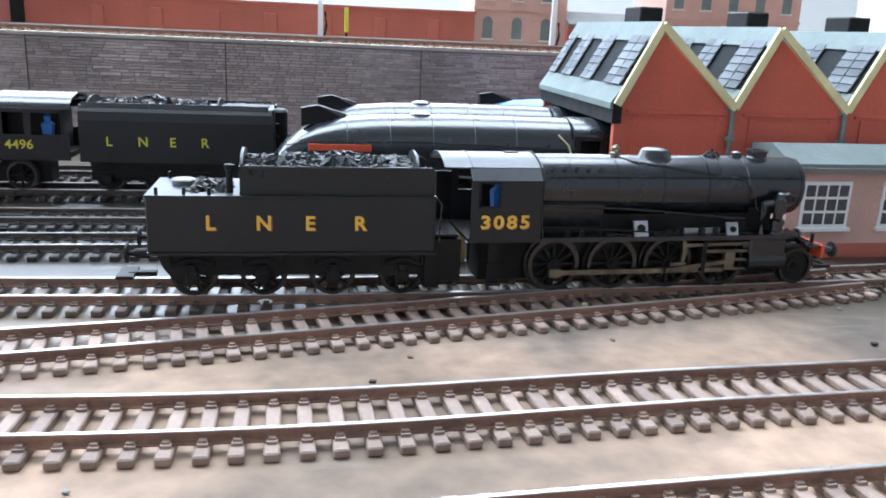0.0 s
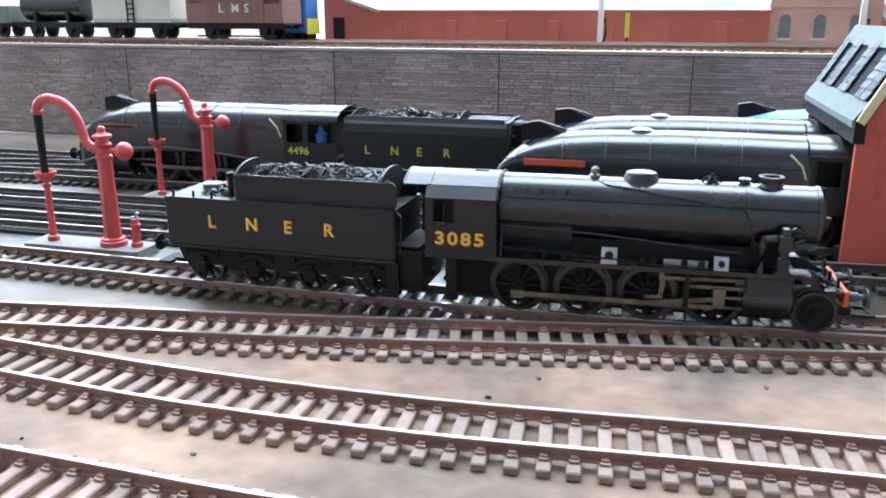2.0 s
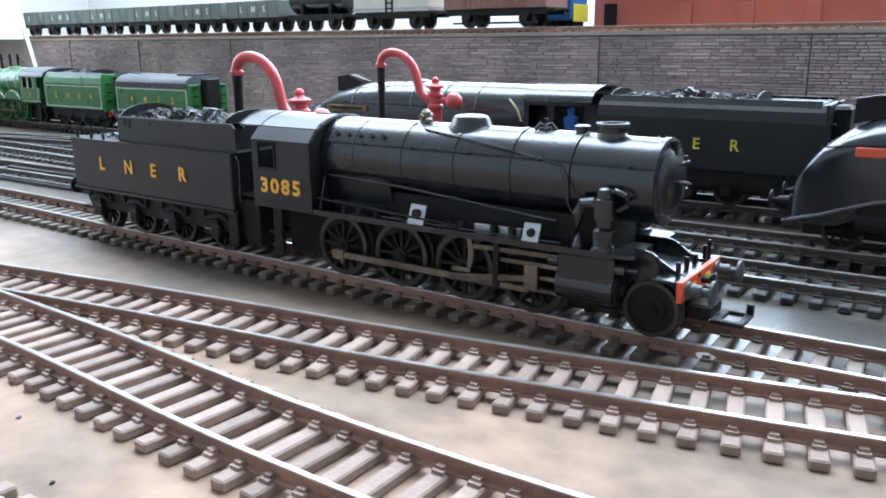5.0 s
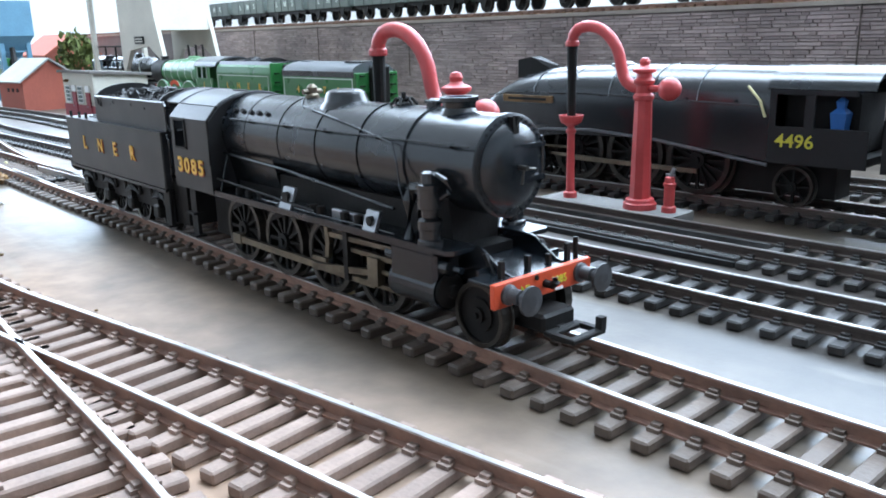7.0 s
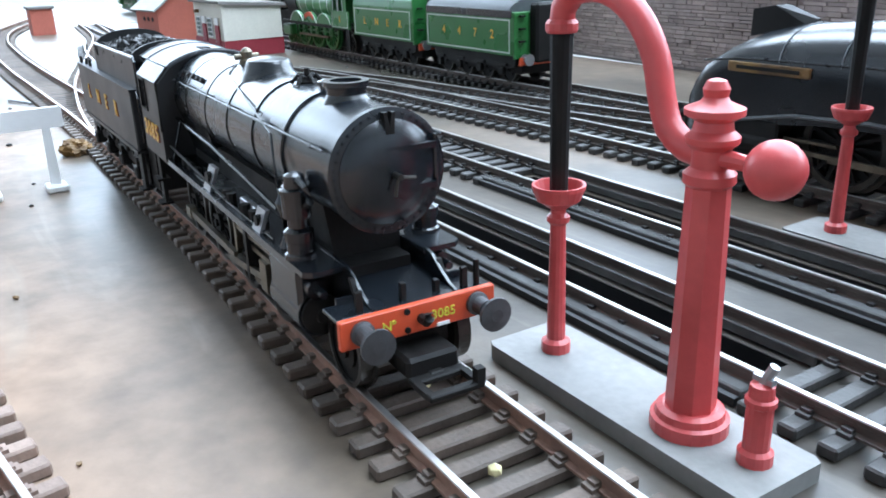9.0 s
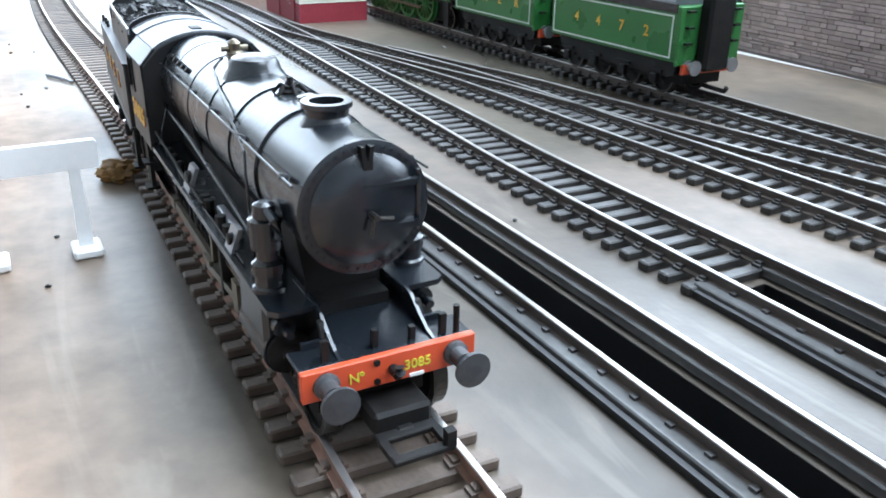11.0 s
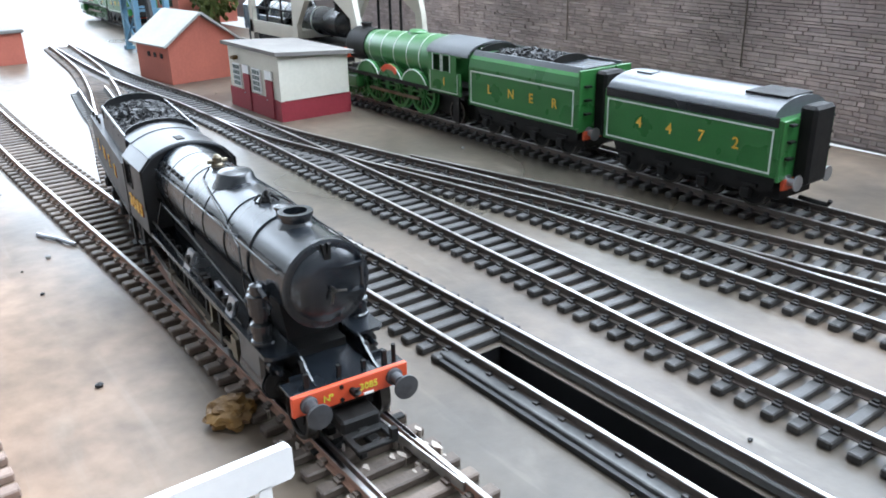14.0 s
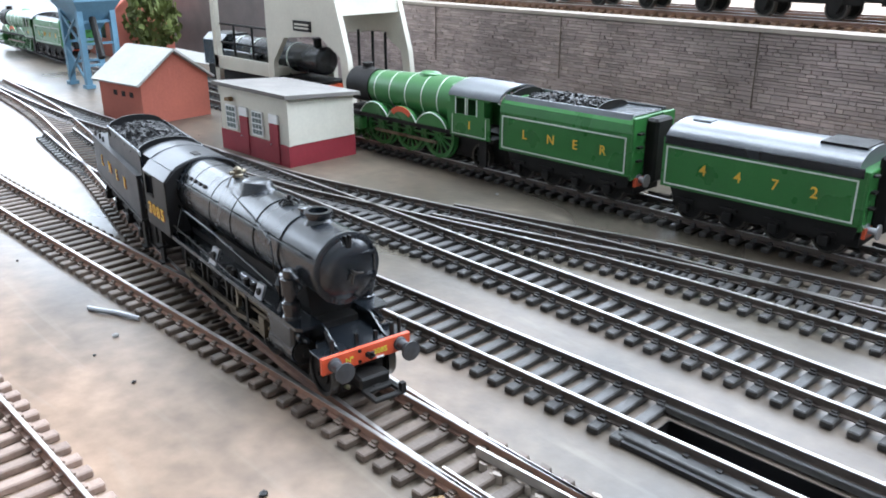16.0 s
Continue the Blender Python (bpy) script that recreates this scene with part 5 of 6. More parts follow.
    part("cab_front", P([(-15.8, 22), (-15.8, 43), (-8, 48), (8, 48), (15.8, 43), (15.8, 22)], "x", -30, -29.2), M_GREEN, e)
    part("cab_floor", B(-29, -1, -15, 15, 20.5, 22.5), M_FRAME, e)
    part("frame", B(-128, -1, -5.6, 5.6, 8, 24), M_FRAME, e)
    lettering("cab_number", [("1", -17.6, -16.7, 26.4)], 4.2, M_YELLOW, e, bold=0.03)
    return e


# ---------------- yard furniture ----------------
def water_crane(x, y, group="water cranes"):
    """Red water column with swan-neck arm, leather bag, drip cup and valve pillar on a concrete slab. x, y: foot of the column."""
    c = thing("water_crane", "red enamelled water crane with swan neck on a concrete slab", "water crane", x, y, group=group)
    slab = P([(-39, -7.2), (-37.6, -8.0), (15, -8.0), (16.4, -7.2), (16.4, 7.2), (15, 8.0), (-37.6, 8.0), (-39, 7.2)], "z", 0, 3)
    part("slab", slab, M_CONCRETE, c, "pale grey concrete slab")
    part("base_flange", lathe(bmesh.new(), [(5.6, 2.9), (5.6, 4.9), (5.0, 5.2), (4.8, 6.2), (3.9, 6.6)], (0, 0, 0), "Z", 24), M_RED, c)
    part("column", lathe(bmesh.new(), [(3.6, 6), (2.9, 39.5)], (0, 0, 0), "Z", 8), M_RED, c)
    part("collar", lathe(bmesh.new(), [(2.8, 39), (3.4, 39.6), (3.4, 40.8), (2.5, 41.6), (2.5, 44), (3.4, 44.8), (3.5, 45.6), (2.6, 46.4), (2.4, 47.6), (3.8, 48.4), (3.8, 49.2), (1.9, 50.0), (1.5, 50.6), (1.7, 51.6), (1.2, 52.6), (0.3, 52.9)], (0, 0, 0), "Z", 20), M_RED, c, smooth=True)
    arm = [(0, 0, 43), (-4, 0, 43.4), (-7.4, 0, 45.6), (-9, 0, 49.5), (-10.4, 0, 54.5), (-13.4, 0, 59), (-18, 0, 62.2), (-23, 0, 63.2), (-27.4, 0, 62.4), (-29.4, 0, 60.4), (-29.8, 0, 58.2)]
    part("swan_neck", tube(bmesh.new(), [tuple(p) for p in smooth_line(arm, 2.0)], 1.95, 12), M_RED, c, smooth=True)
    part("nozzle_ring", lathe(bmesh.new(), [(2.3, 56.6), (2.5, 57), (2.5, 58), (2.1, 58.6)], (-29.8, 0, 0), "Z", 16), M_RED, c)
    part("water_bag", lathe(bmesh.new(), [(1.5, 31), (1.6, 44), (1.85, 57)], (-29.8, 0, 0), "Z", 12), M_FRAME, c, "limp black leather water bag")
    part("valve_arm", C((1.5, 0, 43), (7, 0, 43), 1.3, 0.9, n=10), M_RED, c)
    ball = bmesh.new()
    bmesh.ops.create_uvsphere(ball, u_segments=20, v_segments=14, radius=3.7, matrix=Matrix.Translation((9.6, 0, 43)))
    part("counterweight_ball", ball, M_RED, c, smooth=True)
    part("drip_post", lathe(bmesh.new(), [(2.5, 2.9), (2.5, 4.8), (1.6, 5.4), (1.3, 26), (1.9, 26.6), (1.9, 27.4), (1.3, 28), (1.2, 29)], (-29.8, 0, 0), "Z", 14), M_RED, c)
    part("drip_cup", lathe(bmesh.new(), [(1.2, 28.6), (3.6, 30.2), (4.4, 32.2), (4.4, 32.8), (4.0, 32.8), (3.3, 30.8), (0.5, 30)], (-29.8, 0, 0), "Z", 20), M_RED, c)
    part("valve_pillar", lathe(bmesh.new(), [(2.4, 2.9), (2.4, 4.7), (1.8, 5.2), (1.8, 11.6), (2.1, 11.8), (2.1, 12.6), (1.7, 12.9), (1.6, 14.6), (0.6, 15)], (11, 0.4, 0), "Z", 14), M_RED, c)
    part("valve_spindle", box(C((11, 0.4, 14.6), (12.2, 0.8, 17.6), 0.7, n=8), 9.6, 12.6, 0, 0.9, 15, 15.8), M_BRIGHT, c, "bright metal spindle")
    return c


def white_barrier(x, y):
    g = thing("barrier", "plain white plastic barrier on two square feet", "barrier", x, y)
    part("top_board", P([(-33.6, 20.4), (-1.6, 20.4), (-1, 21), (-1, 26.2), (-1.6, 26.8), (-33.6, 26.8)], "x", -0.9, 0.9), M_WHITE, g)
    for yy in (-6.4, -25.7):
        part("post", loft(bmesh.new(), [[(-0.9, yy - 1.6, 2), (0.9, yy - 1.6, 2), (0.9, yy + 1.6, 2), (-0.9, yy + 1.6, 2)], [(-0.9, yy - 1.1, 20.6), (0.9, yy - 1.1, 20.6), (0.9, yy + 1.1, 20.6), (-0.9, yy + 1.1, 20.6)]]), M_WHITE, g)
        part("foot", B(-4, 4, yy - 3.2, yy + 3.2, 0, 2.2, bev=0.5), M_WHITE, g)
    return g


def oil_drum(x, y):
    d = thing("oil_drum", "dented black steel oil drum", "drum", x, y, group="oil drums")
    part("drum_body", lathe(bmesh.new(), [(3.8, 0), (3.8, 0.6), (3.6, 0.8), (3.6, 4), (3.9, 4.3), (3.6, 4.6), (3.6, 8), (3.9, 8.3), (3.6, 8.6), (3.6, 11.6), (3.9, 11.9), (3.9, 12.4), (3.5, 12.4), (3.5, 11.9)], (0, 0, 0), "Z", 20), M_BLACK, d)
    part("drum_bung", C((1.6, 0, 11.8), (1.6, 0, 12.5), 0.6, n=8), M_FRAME, d)
    return d


def card_shelter(x, y):
    """Khaki corrugated lean-to: its front along x, its pale roof falling towards +x."""
    s = thing("lean_to", "khaki corrugated lean-to box with pale sloping roof", "hut", x, y)
    part("lean_to_wall", P([(-29, 0), (0, 0), (0, 16), (-29, 21.2)], "y", 0, 20), M_TAN, s)
    for k in range(15):
        u = -28.6 + 2 * k
        top = 16 - 5.2 * u / 29 - 0.3
        part("corrugation", C((u, 0, 0.2), (u, 0, top), 0.55, n=6), M_TAN, s)
    for k in range(9):
        part("corrugation", C((0, 1.4 + 2.1 * k, 0.2), (0, 1.4 + 2.1 * k, 15.8), 0.5, n=6), M_TAN, s)
    part("lean_to_roof", P([(-29.4, 21.3), (0.4, 16), (0.4, 16.9), (-29.4, 22.2)], "y", -0.3, 20.3), M_PALEROOF, s, "pale grey mottled roof")
    part("roof_edging", P([(-29.8, 20.6), (0.8, 15.2), (0.8, 17.2), (-29.8, 22.6)], "y", -1.3, -0.4), M_TAN, s)
    part("roof_edging", P([(-1.3, 15.4), (20.6, 15.4), (20.6, 17.0), (-1.3, 17.0)], "x", 0.5, 1.3), M_TAN, s)
    part("door_latch", tube(bmesh.new(), [(-19, -0.9, 5.4), (-17.6, -0.9, 7.0), (-16, -0.9, 5.8), (-14.8, -0.9, 6.6)], 0.3, 5), M_HUE, s)
    return s


def hut(x, y):
    """Cream and maroon yard office: long side to -y, weatherboarded end to +x. x, y: its corner."""
    h = thing("yard_office", "cream and maroon yard office with a grey felt roof", "hut", x, y)
    L, W = 71, 45
    bm = bmesh.new()
    prism(bm, [(-W, 0), (0, 0), (0, 38), (-W, 35)], "x", -L, -1)
    for v in bm.verts:
        v.co.y = -v.co.y
    part("office_wall", bm, M_CREAM, h)
    part("dado", B(-L - 0.6, -0.4, -0.7, W + 0.6, 0, 12), M_MAROON, h, "maroon painted dado")
    for k in range(15):
        z = 12.2 + k * 1.56
        part("weatherboard", loft(bmesh.new(), [[(-1.0, yy, z), (0.05, yy, z), (-0.25, yy, z + 1.56), (-1.0, yy, z + 1.56)] for yy in (0.2, W - 0.2)]), M_CREAM, h)
    part("corner_post", B(-2.0, 0.5, -0.8, 1.2, 12, 37.6), M_CREAM, h)
    roof = loft(bmesh.new(), [[(-L - 3, -3.2, 38.2), (2.4, -3.2, 38.2), (2.4, -3.2, 40.4), (-L - 3, -3.2, 40.4)], [(-L - 3, W + 3, 34.8), (2.4, W + 3, 34.8), (2.4, W + 3, 37), (-L - 3, W + 3, 37)]])
    part("flat_roof", roof, M_ROOFGREY, h, "weathered grey felt roof")
    for u in (-64, -36):
        w = part("window_frame", B(u, u + 11, -1.1, -0.2, 13.5, 27.5), M_WHITE, h)
        for i in range(3):
            for j in range(4):
                part("pane", B(u + 0.9 + i * 3.3, u + 3.5 + i * 3.3, -1.3, -1.05, 14.4 + j * 3.25, 16.9 + j * 3.25), M_LEAD, w)
    for u in (-49, -18):
        d = part("door", B(u, u + 8.5, -1.3, -0.3, 0.5, 22.5), M_MAROON, h, "maroon boarded door")
        part("fanlight", B(u, u + 8.5, -1.4, -0.3, 23, 28), M_WHITE, h)
        part("door_knob", C((u + 1.5, -2, 11), (u + 1.5, -1.2, 11), 0.4, n=6), M_BRIGHT, d)
    part("wall_lamp", box(C((-57, -3.4, 32), (-57, -0.4, 32), 0.7, n=8), -59.5, -54.5, -4, -1, 30.4, 32.2), M_HUE, h)
    return h


def red_hut(x, y, rz):
    h = thing("store_shed", "red brick store shed with a pale gabled roof", "shed", x, y, rz=rz)
    L, W = 52, 54
    part("shed_wall", P([(0, 0), (W, 0), (W, 29), (W / 2, 47), (0, 29)], "x", -L, 0), M_BRICK2, h)
    for s, (a, b) in enumerate((((-3.5, 26.6), (W / 2, 48)), ((W / 2, 48), (W + 3.5, 26.6)))):
        up = Vector((-(b[1] - a[1]), b[0] - a[0])).normalized() * 1.6
        part("roof_slope", P([a, b, (b[0] + up.x, b[1] + up.y), (a[0] + up.x, a[1] + up.y)], "x", -L - 3, 3), M_PALEROOF, h, "pale sheet roof")
    for u in (-34, -24, -14):
        part("vent_window", B(u, u + 4, -0.5, 0.3, 18, 21.5), M_FRAME, h)
    return h


def coaling_tower(x, y):
    """White concrete coaling stage across the back siding: splayed side, arch over the track, open deck beside it."""
    c = thing("coaling_tower", "white concrete coaling tower astride the back siding", "tower", x, y)
    arch = [(7, 0), (7, 36), (22, 54), (64, 58), (86, 46), (92, 0)]
    outer = [(100, 0), (94, 46), (82, 84), (74, 130), (74, 210), (0, 210), (0, 0)]
    for yy in (-26, 28):
        part("tower_face", P(outer + arch, "y", yy, yy + 4), M_CREAM, c, "white concrete face with an arched opening")
    part("hopper", P([(0, 72), (84, 72), (82, 84), (74, 130), (74, 208), (0, 208)], "y", -21.9, 27.9), M_CREAM, c)
    part("plate_sign", B(36, 56, -27.2, -26.1, 60, 67), M_FRAME, c, "dark notice plate")
    for k in range(2):
        part("notice_bar", B(38, 54, -27.5, -27.1, 61.6 + 2.4 * k, 62.8 + 2.4 * k), M_CREAM, c)
    part("deck", B(-78, -0.3, -26, 32, 24, 30), M_CREAM, c)
    part("deck_kerb", B(-78, -0.3, -26, -24, 30, 34), M_CREAM, c)
    for v in (-26, 28):
        part("deck_post", B(-78, -72, v, v + 4, 0, 130), M_CREAM, c)
    part("deck_roof", B(-82, -0.3, -28, 34, 128, 134), M_CREAM, c)
    for z in (44, 58):
        part("deck_rail", tube(bmesh.new(), [(-72, -22, z), (-40, -22, z), (-2, -22, z)], 0.9, 6), M_FRAME, c)
    for u in (-52, -26):
        part("rail_post", C((u, -22, 30), (u, -22, 58), 0.9, n=6), M_FRAME, c)
    for u in (44, 60, 74):
        part("girder_post", C((u, 24, 0), (u, 24, 58), 1.0, n=6), M_FRAME, c)
    return c


def parked_engine(x, y):
    """Dark tank engine behind the tower, its smokebox at x facing +x."""
    e = thing("tank_locomotive", "dark lined tank locomotive parked beneath the coaling tower", "locomotive", x, y)
    part("boiler", lathe(bmesh.new(), [(10.5, -120), (10.5, -22), (10.2, -21), (10.2, 0), (9.4, 0.8), (7, 1.6), (0.5, 2.6)], (0, 0, 36.5), "X", 32), M_BLACK, e, smooth=True)
    for u in (-108, -84, -60, -36):
        part("boiler_band", lathe(bmesh.new(), [(10.3, u), (10.9, u), (10.9, u + 1.6), (10.3, u + 1.6)], (0, 0, 36.5), "X", 32), M_LINING, e, "pale boiler band")
    part("chimney", lathe(bmesh.new(), [(4, 45.6), (3, 47), (3, 51), (3.8, 51.4), (3.8, 52.2)], (-10, 0, 0), "Z", 18), M_FRAME, e)
    part("dome", lathe(bmesh.new(), [(6, 45.6), (5, 48), (3.4, 50.4), (0.5, 51.2)], (-56, 0, 0), "Z", 18), M_BLACK, e, smooth=True)
    part("frame", B(-150, 8, -12, 12, 10, 23, bev=0.5), M_FRAME, e)
    part("buffer_beam", B(8, 9.4, -14, 14, 14, 21), M_BEAM, e)
    part("cab", P([(-15, 23), (-15, 43), (-9, 48), (9, 48), (15, 43), (15, 23)], "x", -150, -120), M_BLACK, e)
    for s in (-1, 1):
        part("side_tank", B(-118, -70, s * 13.4 - 2, s * 13.4 + 2, 23, 37, bev=0.6), M_BLACK, e)
        part("buffer", C((9, s * 9.6, 17.5), (15, s * 9.6, 17.5), 1.4, n=10), M_FRAME, e)
        for u in (-110, -76, -42):
            wheel(e, u, s * 8.6, 10.5, 15.5, 12, s)
    return e


def blue_gantry(x, y):
    g = thing("steel_hopper", "blue-grey steel hopper on lattice legs", "hopper", x, y)
    for u in (-18, 18):
        for v in (-14, 14):
            part("lattice_leg", loft(bmesh.new(), [[(u + a, v + b, z) for a, b in ((-4, -4), (4, -4), (4, 4), (-4, 4))] for z in (0, 3)]), M_STEELBLUE, g)
            part("leg_post", B(u - 2.4, u + 2.4, v - 2.4, v + 2.4, 3, 66), M_STEELBLUE, g)
        for z in (18, 36, 54):
            part("cross_brace", B(u - 1, u + 1, -14, 14, z, z + 2), M_STEELBLUE, g)
    for z0, z1 in ((6, 34), (34, 6), (36, 62), (62, 36)):
        part("diagonal_brace", tube(bmesh.new(), [(-18, -15.5, z0), (0, -15.5, (z0 + z1) / 2), (18, -15.5, z1)], 1.2, 6), M_STEELBLUE, g)
    part("hopper_bin", loft(bmesh.new(), [[(a * k, b * k, z) for a, b in ((-26, -20), (26, -20), (26, 20), (-26, 20))] for k, z in ((0.35, 48), (1, 72), (1, 110))]), M_STEELBLUE, g)
    part("chute", tube(bmesh.new(), [(20, -4, 58), (36, -8, 40), (44, -10, 28)], 3, 8), M_FRAME, g)
    return g


def roof_slates(parent, pts, rows, cols, skip=()):
    """Slates in courses on a roof plane given by its lower left, lower right, upper right and upper left corner."""
    a, b, c, d = (Vector(p) for p in pts)
    n = (b - a).cross(d - a).normalized()
    for i in range(rows):
        for j in range(cols):
            if j in skip:
                continue
            u0, u1, v0, v1 = j / cols, (j + 0.94) / cols, i / rows, (i + 1.12) / rows
            q = [(a + (b - a) * u) * (1 - min(v, 1)) + (d + (c - d) * u) * min(v, 1) for u, v in ((u0, v0), (u1, v0), (u1, v1), (u0, v1))]
            bm = bmesh.new()
            loft(bm, [[q[0] + n * 0.9, q[1] + n * 0.9, q[1] + n * 0.3, q[0] + n * 0.3], [q[3] + n * 0.35, q[2] + n * 0.35, q[2] + n * 0.1, q[3] + n * 0.1]])
            part("slate", bm, M_SLATE, parent)


def engine_shed():
    """Red brick north-light engine shed, open to -x over the shed tracks."""
    s = thing("engine_shed", "red brick north-light engine shed with cream bargeboards", "shed", 139, 89)
    bays, bay, ridge, z0, z1, D = 5, 52.5, 16.5, 59, 90, 112
    bm = bmesh.new()
    outline = [(0, 0), (bays * bay, 0), (bays * bay, z0)]
    for k in range(bays - 1, -1, -1):
        outline += [(k * bay + ridge, z1 - 2), (k * bay, z0)]
    prism(bm, outline[:-1] + [(0, z0)], "y", 0, 3)
    wall = part("front_wall", bm, M_BRICK, s)
    part("back_wall", P(outline[:-1] + [(0, z0)], "y", D - 3, D), M_BRICK, s)
    part("end_wall", B(bays * bay - 3, bays * bay, 3, D - 3, 0, z0), M_BRICK, s)
    part("door_lintel", B(-1.5, 2.5, -1, D, 50, z0 + 1), M_FRAME, s)
    for k in range(bays):
        x0 = k * bay
        part("brick_panel", P([(x0 + 8, 30), (x0 + 8, 54), (x0 + bay - 6, 54), (x0 + bay - 6, 30), (x0 + bay - 6.8, 30), (x0 + bay - 6.8, 53.2), (x0 + 8.8, 53.2), (x0 + 8.8, 30)], "y", -0.7, 0.4), M_BRICK, wall)
        part("brick_cornice", B(x0 + 5, x0 + bay - 3, -0.9, 0.2, 54.6, 56.0), M_BRICK, wall)
        for q, (a, b) in enumerate((((x0 - 0.4, z0 - 1), (x0 + ridge, z1 + 1)), ((x0 + ridge, z1 + 1), (x0 + bay + 0.4, z0 - 1)))):
            d = Vector((b[0] - a[0], b[1] - a[1])).normalized()
            nn = Vector((-d.y, d.x)) * 1.2
            part("bargeboard", P([(a[0] - nn.x * 1.6, a[1] - nn.y * 1.6), (b[0] - nn.x * 1.6, b[1] - nn.y * 1.6), (b[0] + nn.x, b[1] + nn.y), (a[0] + nn.x, a[1] + nn.y)], "y", -2.6 - 0.3 * q, -0.8 + 0.1 * q), M_BARGE, s, "cream painted bargeboard")
        part("steep_roof", P([(x0 - 1, z0), (x0 + ridge, z1), (x0 + ridge, z1 - 1.8), (x0 + 1.2, z0 - 0.5)], "y", -0.7, D + 1), M_DARKGLASS, s)
        part("back_slope", P([(x0 + ridge, z1), (x0 + bay, z0 + 1), (x0 + bay, z0 - 0.8), (x0 + ridge, z1 - 1.8)], "y", 3.2, D - 3.2), M_LEAD, s)
        part("ridge_cap", P([(x0 + ridge - 4.5, z1 - 6), (x0 + ridge, z1 + 2), (x0 + ridge + 3.4, z1 - 1), (x0 + ridge, z1 + 0.2)], "y", -0.6, D + 1), M_LEAD, s, "pale grey lead ridge")
        part("gutter", P([(x0 - 2.6, z0 - 3), (x0 + 1, z0 - 3), (x0 + 3.4, z0 + 5), (x0 + 2.2, z0 + 6.4), (x0 - 2.6, z0 - 0.5)], "y", -0.6, D + 1), M_LEAD, s)
        part("rain_pipe", C((x0 + bay - 0.6, -1.6, 0), (x0 + bay - 0.6, -1.6, z0), 1.0, n=8), M_LEAD, s)
        part("pipe_clip", B(x0 + bay - 2.4, x0 + bay + 1.2, -2.8, -0.2, 44, 45.6), M_LEAD, s)
        for j, (va, vb) in enumerate(((0.02, 0.2), (0.36, 0.5), (0.64, 0.78), (0.88, 0.985))):
            ya, yb = va * D, vb * D
            lo, hi = 0.2, 0.86
            p = lambda f, yy: (x0 - 1 + (ridge + 1) * f - 0.5, yy, z0 + (z1 - z0) * f + 0.4)
            if k < 3:
                roof_slates(s, [p(lo, yb), p(lo, ya), p(hi, ya), p(hi, yb)], 6, 2)
            else:
                part("slate_strip", loft(bmesh.new(), [[p(lo, ya), p(lo, yb), p(hi, yb), p(hi, ya)], [(a + 1, b, c - 1) for a, b, c in (p(lo, ya), p(lo, yb), p(hi, yb), p(hi, ya))]]), M_SLATE, s)
        if k < 4:
            part("smoke_vent", B(x0 + ridge + 6, x0 + ridge + 17, 40, 60, z1 - 14, z1 + 9, bev=0.6), M_FRAME, s)
    return s


def store_building():
    """Low pinkish brick store with white windows in front of the engine shed."""
    b = thing("brick_store", "low pink brick store with white-framed windows and grey roof", "building", 204, 58, rz=3)
    part("store_wall", B(0, 260, 0, 24, 0, 37), M_PALEBRICK, b)
    part("store_roof", P([(-3, 37), (26, 37), (26, 44), (12, 46), (-3, 39.5)], "x", -3, 262), M_LEAD, b, "grey sheet roof")
    part("gutter", B(-3, 262, -4.2, -2.6, 36, 38), M_ROOFGREY, b)
    part("plinth", B(-0.6, 260.6, -0.8, 24.8, 0, 6), M_BRICK2, b)
    for k in range(7):
        u = 6 + 37 * k
        w = part("window_frame", P([(u, 13), (u + 22, 13), (u + 22, 32), (u, 32)], "y", -0.8, -0.1), M_WHITE, b)
        part("window_sill", B(u - 1.2, u + 23.2, -2.2, -0.1, 11.6, 13), M_WHITE, w)
        for i in range(4):
            for j in range(3):
                part("pane", B(u + 1.2 + i * 5.1, u + 5.2 + i * 5.1, -1.1, -0.75, 14.4 + j * 5.8, 19 + j * 5.8), M_GLASS, w)
    return b


